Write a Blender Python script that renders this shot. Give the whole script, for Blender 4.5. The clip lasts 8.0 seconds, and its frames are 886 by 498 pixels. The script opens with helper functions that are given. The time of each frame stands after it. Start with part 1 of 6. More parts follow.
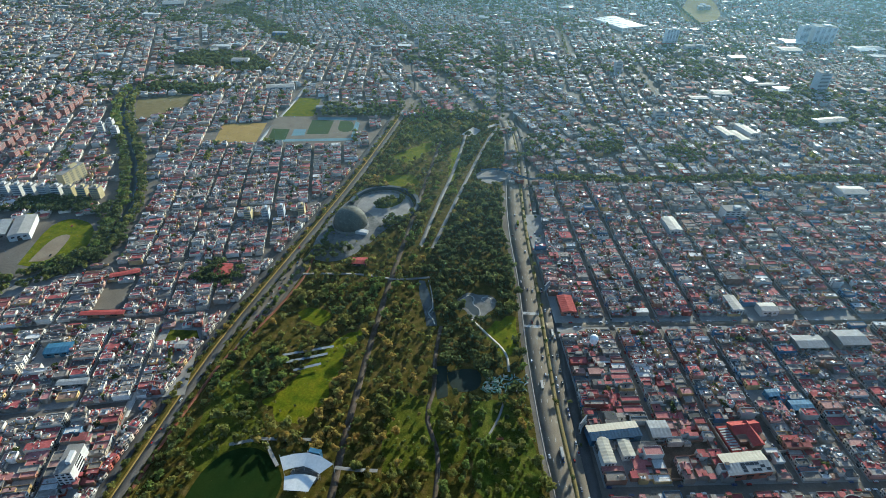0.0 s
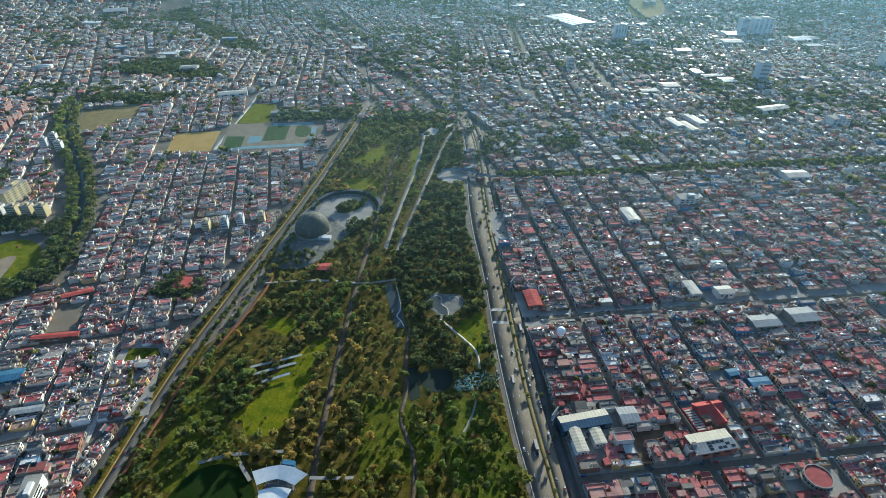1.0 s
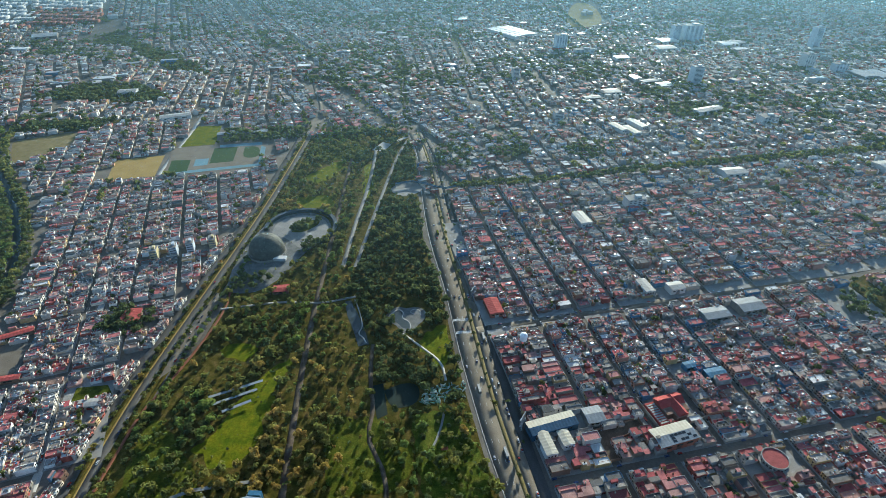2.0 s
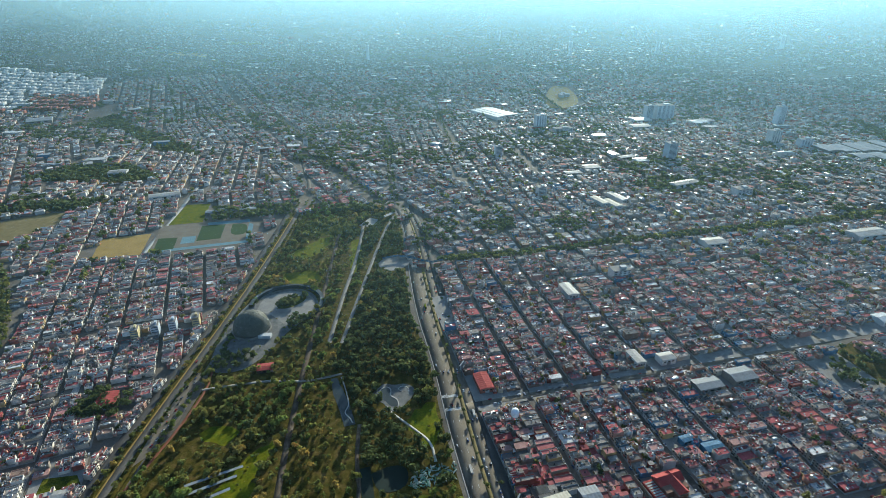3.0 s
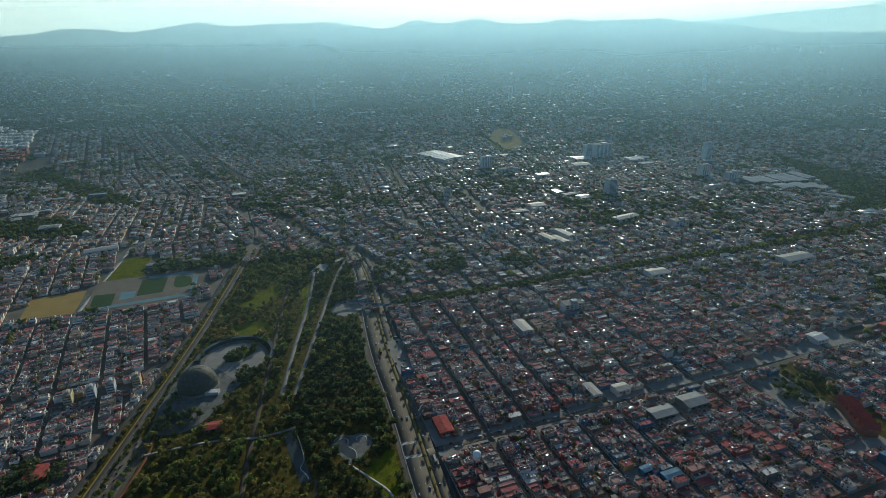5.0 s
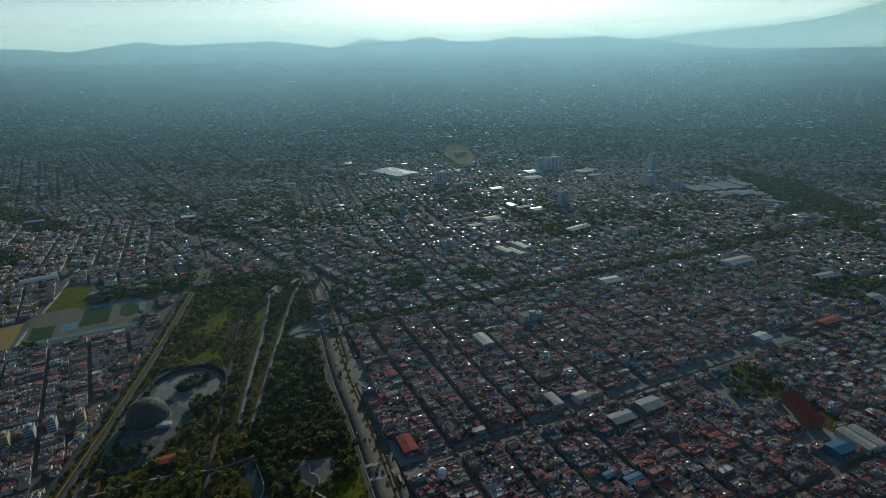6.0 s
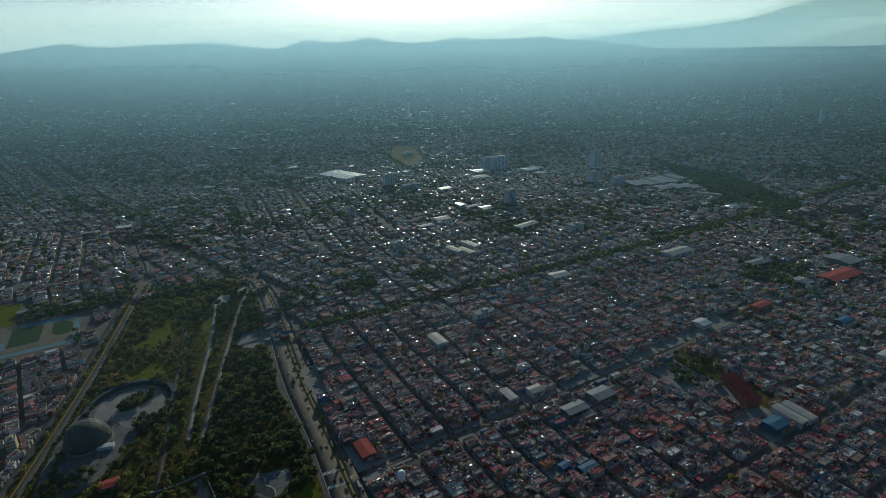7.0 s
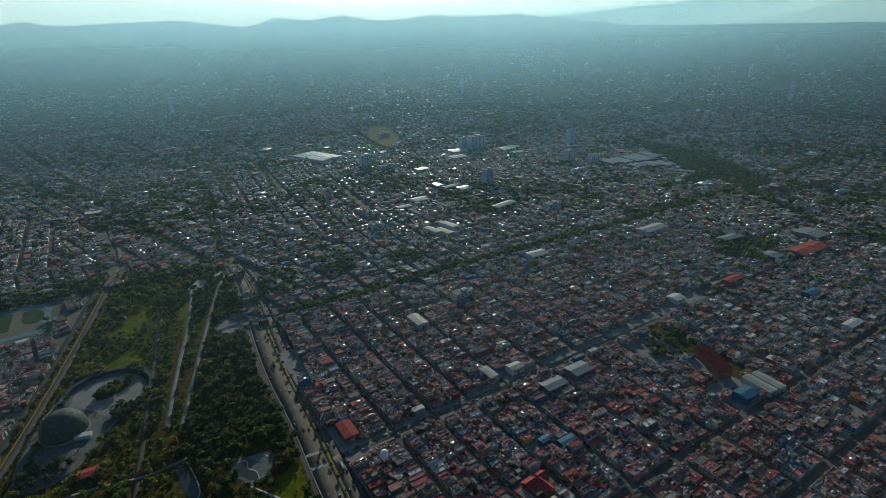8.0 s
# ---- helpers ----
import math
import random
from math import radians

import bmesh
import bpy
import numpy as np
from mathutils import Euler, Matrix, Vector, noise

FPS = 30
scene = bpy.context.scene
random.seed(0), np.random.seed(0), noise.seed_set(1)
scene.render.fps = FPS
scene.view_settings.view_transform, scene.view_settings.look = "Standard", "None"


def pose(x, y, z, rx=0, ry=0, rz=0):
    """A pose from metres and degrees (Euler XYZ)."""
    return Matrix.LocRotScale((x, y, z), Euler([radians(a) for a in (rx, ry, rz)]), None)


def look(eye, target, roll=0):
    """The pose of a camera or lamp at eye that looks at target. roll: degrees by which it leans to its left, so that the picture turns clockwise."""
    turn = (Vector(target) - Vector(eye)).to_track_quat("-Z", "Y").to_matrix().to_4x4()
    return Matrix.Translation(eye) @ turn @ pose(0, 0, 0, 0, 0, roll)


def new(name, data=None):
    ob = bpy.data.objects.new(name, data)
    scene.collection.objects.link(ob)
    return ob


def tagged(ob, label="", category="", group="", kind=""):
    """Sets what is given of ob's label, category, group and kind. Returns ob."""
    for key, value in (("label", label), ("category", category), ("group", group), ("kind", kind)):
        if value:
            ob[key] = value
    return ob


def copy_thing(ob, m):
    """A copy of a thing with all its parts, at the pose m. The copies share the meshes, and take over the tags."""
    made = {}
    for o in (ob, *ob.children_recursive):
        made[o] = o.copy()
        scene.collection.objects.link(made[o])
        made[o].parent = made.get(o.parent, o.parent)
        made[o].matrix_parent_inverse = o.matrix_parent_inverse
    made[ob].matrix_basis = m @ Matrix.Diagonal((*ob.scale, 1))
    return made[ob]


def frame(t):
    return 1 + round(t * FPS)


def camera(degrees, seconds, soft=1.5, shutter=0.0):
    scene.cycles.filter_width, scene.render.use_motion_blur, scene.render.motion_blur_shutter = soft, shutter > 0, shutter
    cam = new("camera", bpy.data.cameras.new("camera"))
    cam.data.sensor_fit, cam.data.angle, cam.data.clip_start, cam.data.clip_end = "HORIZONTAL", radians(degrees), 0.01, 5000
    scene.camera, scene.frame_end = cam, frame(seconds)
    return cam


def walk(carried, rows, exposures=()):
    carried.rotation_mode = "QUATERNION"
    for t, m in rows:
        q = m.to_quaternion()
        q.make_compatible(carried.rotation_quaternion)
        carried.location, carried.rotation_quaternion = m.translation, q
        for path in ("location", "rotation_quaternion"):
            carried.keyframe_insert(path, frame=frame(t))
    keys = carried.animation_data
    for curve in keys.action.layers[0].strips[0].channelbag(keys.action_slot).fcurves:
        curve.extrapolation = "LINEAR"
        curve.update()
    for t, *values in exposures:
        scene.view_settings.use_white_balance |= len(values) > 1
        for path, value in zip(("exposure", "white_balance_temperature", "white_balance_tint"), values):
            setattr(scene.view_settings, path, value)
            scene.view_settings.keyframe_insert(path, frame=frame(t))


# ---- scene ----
EYE = (0.0, 0.0, 400.0)


def heading(turn, dip):
    """A point ahead of the eye: turn clockwise from +y and dip below level, in degrees."""
    a, d = radians(turn), radians(dip)
    return (EYE[0] + math.sin(a) * math.cos(d) * 100, EYE[1] + math.cos(a) * math.cos(d) * 100, EYE[2] - math.sin(d) * 100)


cam = camera(78.68, 8.0, soft=0.4)
PATH = [
    (0.0, look(EYE, heading(-11.787, 34.858), 1.247)),
    (0.5, look(EYE, heading(-10.141, 34.806), 1.088)),
    (1.0, look(EYE, heading(-7.260, 34.737), 0.832)),
    (1.2, look(EYE, heading(-6.171, 34.704), 0.718)),
    (2.3, look(EYE, heading(-1.031, 31.594), 0.256)),
    (2.5, look(EYE, heading(-0.789, 29.855), 0.230)),
    (3.0, look(EYE, heading(-0.437, 25.572), 0.159)),
    (3.5, look(EYE, heading(0.000, 23.151), 0.106)),
    (4.0, look(EYE, heading(0.555, 23.134), 0.044)),
    (4.5, look(EYE, heading(2.316, 22.487), -0.071)),
    (4.7, look(EYE, heading(3.421, 21.965), -0.136)),
    (6.0, look(EYE, heading(9.861, 19.521), -0.637)),
    (6.5, look(EYE, heading(12.307, 19.498), -0.743)),
    (7.0, look(EYE, heading(15.385, 19.505), -0.949)),
    (7.5, look(EYE, heading(17.473, 21.008), -1.097)),
    (8.0, look(EYE, heading(17.778, 21.598), -1.124)),
]
walk(cam, PATH, exposures=[(0.0, 1.17, 5700, -3), (1.0, 1.25, 5700, -3), (2.5, 1.22, 5700, -3), (3.5, 0.7, 5900, -2), (4.5, 0.2, 6000, -2), (6.0, -0.6, 5800, -4), (7.0, -0.66, 5800, -4), (8.0, -0.42, 5850, -3)])

# ---- world and sun ----
SUN_TURN, SUN_HIGH = 14.0, 16.0
world = bpy.data.worlds.new("world")
scene.world = world
world.use_nodes = True
wn = world.node_tree
sky = wn.nodes.new("ShaderNodeTexSky")
sky.sky_type = "NISHITA"
sky.sun_disc = False
sky.sun_elevation = radians(SUN_HIGH)
sky.sun_rotation = radians(SUN_TURN)
sky.altitude = 2200
sky.air_density = 0.8
sky.dust_density = 2.5
wn.links.new(sky.outputs["Color"], wn.nodes["Background"].inputs["Color"])
wn.nodes["Background"].inputs["Strength"].default_value = 0.12
sun = new("sun", bpy.data.lights.new("sun", "SUN"))
sun.data.energy = 5.0
sun.data.angle = radians(0.5)
sun.data.color = (1.0, 0.88, 0.70)
toward = Vector((math.sin(radians(SUN_TURN)) * math.cos(radians(SUN_HIGH)), math.cos(radians(SUN_TURN)) * math.cos(radians(SUN_HIGH)), math.sin(radians(SUN_HIGH))))
sun.matrix_world = look(toward * 3000, (0, 0, 0))

# ---- materials ----


# scales every base colour down so the sky stays bright beside the town
ALBEDO = 0.73


def surface(name, colours, rough=0.9, metal=0.0, grain=0.5, stain=0.05, source="", bump=0.0, amount=0.25, spec=0.15):
    """A procedural surface. colours: one or several base colours; source: island, object or noise, which spreads them."""
    m = bpy.data.materials.new(name)
    m.use_nodes = True
    nt = m.node_tree
    b = nt.nodes["Principled BSDF"]
    b.inputs["Roughness"].default_value = rough
    b.inputs["Metallic"].default_value = metal
    b.inputs["Specular IOR Level"].default_value = spec
    geo = nt.nodes.new("ShaderNodeNewGeometry")
    ramp = nt.nodes.new("ShaderNodeValToRGB")
    ramp.color_ramp.interpolation = "CONSTANT" if source in ("island", "object") else "LINEAR"
    while len(ramp.color_ramp.elements) < len(colours):
        ramp.color_ramp.elements.new(0.5)
    for i, c in enumerate(colours):
        e = ramp.color_ramp.elements[i]
        e.position = i / len(colours) if source in ("island", "object") else (0.3 + 0.4 * i / max(1, len(colours) - 1))
        e.color = (*[v * ALBEDO for v in c], 1)
    if len(colours) == 1:
        ramp.color_ramp.elements[1].color = (*[v * ALBEDO for v in colours[0]], 1)
    if source == "island":
        nt.links.new(geo.outputs["Random Per Island"], ramp.inputs["Fac"])
    elif source == "object":
        info = nt.nodes.new("ShaderNodeObjectInfo")
        nt.links.new(info.outputs["Random"], ramp.inputs["Fac"])
    else:
        big = nt.nodes.new("ShaderNodeTexNoise")
        big.inputs["Scale"].default_value = stain
        big.inputs["Detail"].default_value = 6
        nt.links.new(geo.outputs["Position"], big.inputs["Vector"])
        nt.links.new(big.outputs["Fac"], ramp.inputs["Fac"])
    fine = nt.nodes.new("ShaderNodeTexNoise")
    fine.inputs["Scale"].default_value = grain
    fine.inputs["Detail"].default_value = 8
    fine.inputs["Roughness"].default_value = 0.7
    nt.links.new(geo.outputs["Position"], fine.inputs["Vector"])
    shade = nt.nodes.new("ShaderNodeMapRange")
    shade.inputs["From Min"].default_value = 0.3
    shade.inputs["From Max"].default_value = 0.7
    shade.inputs["To Min"].default_value = 1 - amount
    shade.inputs["To Max"].default_value = 1 + amount
    nt.links.new(fine.outputs["Fac"], shade.inputs["Value"])
    mix = nt.nodes.new("ShaderNodeVectorMath")
    mix.operation = "MULTIPLY"
    nt.links.new(ramp.outputs["Color"], mix.inputs[0])
    nt.links.new(shade.outputs["Result"], mix.inputs[1])
    nt.links.new(mix.outputs["Vector"], b.inputs["Base Color"])
    if bump:
        bp = nt.nodes.new("ShaderNodeBump")
        bp.inputs["Strength"].default_value = bump
        bp.inputs["Distance"].default_value = 0.3
        nt.links.new(fine.outputs["Fac"], bp.inputs["Height"])
        nt.links.new(bp.outputs["Normal"], b.inputs["Normal"])
    return m


WALLS = [(0.38, 0.33, 0.27), (0.58, 0.54, 0.48), (0.32, 0.30, 0.27), (0.29, 0.18, 0.13), (0.54, 0.37, 0.17), (0.33, 0.09, 0.07),
         (0.40, 0.37, 0.33), (0.54, 0.29, 0.24), (0.76, 0.72, 0.66), (0.13, 0.24, 0.37), (0.50, 0.26, 0.18), (0.28, 0.25, 0.22), (0.68, 0.65, 0.60), (0.56, 0.49, 0.38)]
ROOFS = [(0.28, 0.25, 0.22), (0.42, 0.11, 0.105), (0.52, 0.17, 0.16), (0.19, 0.18, 0.17), (0.48, 0.12, 0.125), (0.32, 0.21, 0.16),
         (0.24, 0.22, 0.20), (0.84, 0.81, 0.76), (0.50, 0.29, 0.25), (0.30, 0.10, 0.095), (0.12, 0.12, 0.12), (0.44, 0.39, 0.34),
         (0.56, 0.20, 0.19), (0.54, 0.25, 0.23), (0.38, 0.34, 0.30), (0.38, 0.095, 0.095)]
ROOFS_GREY = [(0.30, 0.28, 0.25), (0.24, 0.22, 0.20), (0.44, 0.40, 0.35), (0.40, 0.13, 0.11), (0.20, 0.19, 0.18), (0.62, 0.59, 0.55), (0.36, 0.29, 0.24), (0.33, 0.31, 0.28),
              (0.46, 0.27, 0.21), (0.17, 0.17, 0.17), (0.80, 0.78, 0.74), (0.28, 0.26, 0.24), (0.48, 0.19, 0.16), (0.40, 0.38, 0.36), (0.30, 0.34, 0.38), (0.34, 0.24, 0.19)]
# distance is put into these far colours: darker and closer in tone
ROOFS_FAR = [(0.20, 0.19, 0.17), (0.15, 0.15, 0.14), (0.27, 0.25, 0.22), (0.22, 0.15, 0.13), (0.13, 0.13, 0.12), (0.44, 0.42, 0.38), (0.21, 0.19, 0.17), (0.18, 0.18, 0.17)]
wall_any = surface("painted_render", WALLS, source="island", grain=0.7, amount=0.2)
wall_pale = surface("pale_painted_render", [(0.80, 0.75, 0.66), (0.36, 0.32, 0.27), (0.66, 0.60, 0.51), (0.30, 0.26, 0.22), (0.62, 0.42, 0.20), (0.74, 0.69, 0.60), (0.40, 0.36, 0.31), (0.40, 0.12, 0.09), (0.60, 0.53, 0.43), (0.54, 0.32, 0.24), (0.26, 0.24, 0.21), (0.92, 0.88, 0.81)], source="island", grain=0.7, amount=0.2)
roof_any = surface("flat_roof_finish", ROOFS, source="island", grain=0.6, amount=0.4)
roof_grey = surface("grey_roof_finish", ROOFS_GREY, source="island", grain=0.6, amount=0.4)
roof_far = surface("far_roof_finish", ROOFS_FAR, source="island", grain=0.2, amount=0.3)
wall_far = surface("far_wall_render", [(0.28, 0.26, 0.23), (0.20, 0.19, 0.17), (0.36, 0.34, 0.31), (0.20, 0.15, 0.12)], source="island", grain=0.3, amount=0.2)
roof_paints = [surface("roof_finish", [c, tuple(v * 0.7 for v in c)], source="noise", stain=0.25, grain=1.5, amount=0.3) for c in ROOFS]
wall_paints = [surface("wall_paint", [c, tuple(v * 0.8 for v in c)], source="noise", stain=0.3, grain=1.5, amount=0.15) for c in WALLS]
glass_dark = surface("window_glass", [(0.03, 0.035, 0.04)], rough=0.12, spec=0.6, amount=0.1)
tank_plastic = surface("tank_plastic", [(0.03, 0.03, 0.03), (0.55, 0.5, 0.4), (0.03, 0.03, 0.03), (0.45, 0.43, 0.4)], source="island", rough=0.5)
asphalt = surface("asphalt", [(0.075, 0.073, 0.07), (0.11, 0.105, 0.10)], source="noise", stain=0.06, grain=0.8, amount=0.2)
asphalt_avenue = surface("avenue_asphalt", [(0.12, 0.11, 0.098), (0.165, 0.15, 0.13)], source="noise", stain=0.06, grain=0.8, amount=0.25)
asphalt_pale = surface("worn_asphalt", [(0.18, 0.15, 0.115), (0.24, 0.205, 0.155)], source="noise", stain=0.06, grain=0.8, amount=0.2)
concrete = surface("concrete", [(0.27, 0.26, 0.24), (0.36, 0.34, 0.31)], source="noise", stain=0.08, grain=1.2, amount=0.2)
# darker, more mottled concrete
concrete_dark = surface("dark_concrete", [(0.13, 0.135, 0.13), (0.24, 0.235, 0.22)], source="noise", stain=0.15, grain=0.9, amount=0.3)
concrete_light = surface("pale_concrete", [(0.45, 0.43, 0.39), (0.55, 0.53, 0.48)], source="noise", stain=0.08, grain=1.2, amount=0.2)
paint_white = surface("road_paint", [(0.7, 0.7, 0.66)], amount=0.2)
grass = surface("grass", [(0.045, 0.06, 0.007), (0.09, 0.105, 0.010), (0.16, 0.15, 0.02)], source="noise", stain=0.12, grain=0.7, amount=0.55, bump=0.4, spec=0.03)
grass_bright = surface("mown_grass", [(0.075, 0.11, 0.004), (0.14, 0.155, 0.006), (0.21, 0.185, 0.008)], source="noise", stain=0.11, grain=0.5, amount=0.4, spec=0.03)
grass_rough = surface("rough_park_grass", [(0.06, 0.085, 0.012), (0.10, 0.125, 0.014), (0.17, 0.16, 0.03)], source="noise", stain=0.12, grain=0.7, amount=0.5, bump=0.4, spec=0.03)
grass_pitch = surface("sports_turf", [(0.022, 0.06, 0.012), (0.03, 0.075, 0.016)], source="noise", stain=0.05, grain=0.7, amount=0.15)
grass_dry = surface("dry_grass", [(0.35, 0.235, 0.06), (0.43, 0.29, 0.09)], source="noise", stain=0.05, grain=0.6, amount=0.25)
woodland = surface("woodland_floor", [(0.04, 0.045, 0.007), (0.095, 0.078, 0.013), (0.165, 0.115, 0.038)], source="noise", stain=0.13, grain=0.7, amount=0.55, spec=0.03)
dirt = surface("bare_dirt", [(0.24, 0.18, 0.12), (0.34, 0.27, 0.19)], source="noise", stain=0.06, grain=0.7, amount=0.25)
dirt_red = surface("red_volcanic_gravel", [(0.24, 0.085, 0.05), (0.32, 0.13, 0.07)], source="noise", stain=0.1, grain=1.0, amount=0.25)
water = surface("still_water", [(0.02, 0.035, 0.04), (0.035, 0.05, 0.05)], source="noise", rough=0.3, spec=0.35, amount=0.15)
water_canal = surface("shaded_canal_water", [(0.014, 0.028, 0.022), (0.022, 0.038, 0.03)], source="noise", rough=0.45, spec=0.08, amount=0.15)
pool_paint = surface("pool_turquoise", [(0.12, 0.24, 0.28), (0.18, 0.30, 0.34)], source="noise", stain=0.1, rough=0.5)
steel_white = surface("white_sheet_metal", [(0.36, 0.35, 0.32), (0.48, 0.46, 0.42)], source="noise", stain=0.1, rough=0.65, amount=0.15, spec=0.2)
steel_grey = surface("galvanised_sheet", [(0.24, 0.26, 0.28), (0.33, 0.35, 0.36)], source="noise", stain=0.1, rough=0.68, amount=0.2, spec=0.2)
# shade is put into the colour: blue near side of the long hall
steel_shade = surface("blue_shade_sheet_metal", [(0.035, 0.085, 0.15), (0.055, 0.11, 0.18)], source="noise", stain=0.1, rough=0.75, spec=0.1)
steel_blue = surface("blue_sheet_metal", [(0.05, 0.16, 0.27), (0.08, 0.20, 0.32)], source="noise", stain=0.1, rough=0.7, spec=0.15)
membrane = surface("white_canopy_membrane", [(0.90, 0.88, 0.82), (1.0, 0.98, 0.92)], source="noise", stain=0.15, rough=0.6, amount=0.1)
tile_red = surface("red_roof_paint", [(0.38, 0.065, 0.06), (0.46, 0.10, 0.085)], source="noise", stain=0.15, amount=0.2)
brick_red = surface("red_brick", [(0.33, 0.12, 0.08), (0.40, 0.17, 0.12)], source="noise", stain=0.15, amount=0.2)
cream = surface("cream_render", [(0.62, 0.52, 0.28), (0.68, 0.58, 0.35)], source="noise", stain=0.15, amount=0.15)
plaster_white = surface("white_render", [(0.70, 0.69, 0.66), (0.78, 0.77, 0.74)], source="noise", stain=0.15, amount=0.12)
office = surface("grey_office_facade", [(0.50, 0.53, 0.56), (0.62, 0.65, 0.68)], source="noise", stain=0.1, amount=0.1, rough=0.5)
# paler far copies of facade and window glass; haze is put into the glass
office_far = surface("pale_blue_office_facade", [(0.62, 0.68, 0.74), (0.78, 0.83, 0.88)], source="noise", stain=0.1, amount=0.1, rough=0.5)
glass_far = surface("haze_painted_glass", [(0.16, 0.19, 0.22)], rough=0.2, spec=0.5, amount=0.1)
dome_mesh = surface("weathered_dome_mesh", [(0.10, 0.105, 0.09), (0.15, 0.15, 0.125)], source="noise", stain=0.1, rough=0.7, amount=0.2)
bark = surface("bark", [(0.10, 0.075, 0.05), (0.15, 0.12, 0.09)], source="noise", stain=0.6, grain=3)
car_paint = surface("car_paint", [(0.7, 0.7, 0.7), (0.03, 0.03, 0.03), (0.35, 0.35, 0.37), (0.4, 0.03, 0.02), (0.75, 0.75, 0.72), (0.08, 0.1, 0.2), (0.2, 0.2, 0.2)], source="object", rough=0.25, spec=0.5, amount=0.03)
car_paint_far = surface("car_paint_mixed", [(0.7, 0.7, 0.7), (0.03, 0.03, 0.03), (0.35, 0.35, 0.37), (0.4, 0.03, 0.02), (0.75, 0.75, 0.72), (0.08, 0.1, 0.2), (0.2, 0.2, 0.2)], source="island", rough=0.25, spec=0.5, amount=0.03)
# shade over the baseball field is put into this darker turf colour
turf_dark = surface("turf_with_painted_shade", [(0.013, 0.032, 0.006), (0.024, 0.042, 0.008)], source="noise", stain=0.05, grain=0.7, amount=0.25, spec=0.02)
median_grass = surface("dry_median_grass", [(0.17, 0.14, 0.045), (0.26, 0.20, 0.09)], source="noise", stain=0.1, grain=0.7, amount=0.3)
metal_cream = surface("cream_sheet_metal", [(0.50, 0.46, 0.36), (0.58, 0.53, 0.42)], source="noise", stain=0.15, rough=0.7, amount=0.15, spec=0.2)
# brown earth with tree shade put into its darker, mottled tones
dirt_walk = surface("brown_earth_with_shade", [(0.085, 0.062, 0.045), (0.13, 0.098, 0.07), (0.18, 0.14, 0.10)], source="noise", stain=0.12, grain=0.8, amount=0.4)
painted_rock = surface("painted_play_rock", [(0.20, 0.34, 0.26), (0.46, 0.50, 0.44), (0.12, 0.24, 0.17), (0.30, 0.40, 0.36)], source="object", amount=0.3)
brick_salmon = surface("salmon_brick", [(0.42, 0.19, 0.155), (0.52, 0.26, 0.215)], source="noise", stain=0.15, amount=0.2)
river_water = surface("dark_river_water", [(0.025, 0.05, 0.065), (0.04, 0.065, 0.08)], source="noise", rough=0.5, spec=0.12, amount=0.15)
rubber = surface("tyre_rubber", [(0.02, 0.02, 0.02)], amount=0.1)


def foliage(name, tones):
    """Leaves: a tone for each clump by its island and a slow drift from tree to tree."""
    m = surface(name, [tuple(v * 1.75 for v in c) for c in tones], source="noise", stain=0.085, grain=0.6, amount=0.45, rough=0.8, spec=0.05)
    nt = m.node_tree
    b = nt.nodes["Principled BSDF"]
    out = nt.nodes["Material Output"]
    thin = nt.nodes.new("ShaderNodeBsdfTranslucent")
    both = nt.nodes.new("ShaderNodeMixShader")
    both.inputs["Fac"].default_value = 0.5
    nt.links.new(b.inputs["Base Color"].links[0].from_socket, thin.inputs["Color"])
    nt.links.new(b.outputs["BSDF"], both.inputs[1])
    nt.links.new(thin.outputs["BSDF"], both.inputs[2])
    nt.links.new(both.outputs["Shader"], out.inputs["Surface"])
    return m


leaf_dark = foliage("leaf_dark", [(0.050, 0.066, 0.026), (0.080, 0.098, 0.038), (0.115, 0.13, 0.048)])
leaf_mixed = foliage("leaf_mixed", [(0.085, 0.098, 0.028), (0.15, 0.155, 0.042), (0.22, 0.20, 0.06)])
leaf_autumn = foliage("leaf_autumn", [(0.17, 0.15, 0.045), (0.26, 0.20, 0.055), (0.30, 0.19, 0.055)])
leaf_light = foliage("leaf_light", [(0.10, 0.135, 0.035), (0.15, 0.185, 0.045)])
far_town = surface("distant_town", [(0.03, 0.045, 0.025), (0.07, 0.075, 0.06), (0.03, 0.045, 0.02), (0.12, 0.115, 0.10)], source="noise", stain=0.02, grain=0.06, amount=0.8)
street_ground = surface("dusty_street", [(0.115, 0.10, 0.082), (0.165, 0.145, 0.12), (0.22, 0.19, 0.155)], source="noise", stain=0.02, grain=0.4, amount=0.25)
hill_scrub = surface("hill_scrub", [(0.05, 0.06, 0.035), (0.10, 0.095, 0.06)], source="noise", stain=0.01, grain=0.05, amount=0.3)


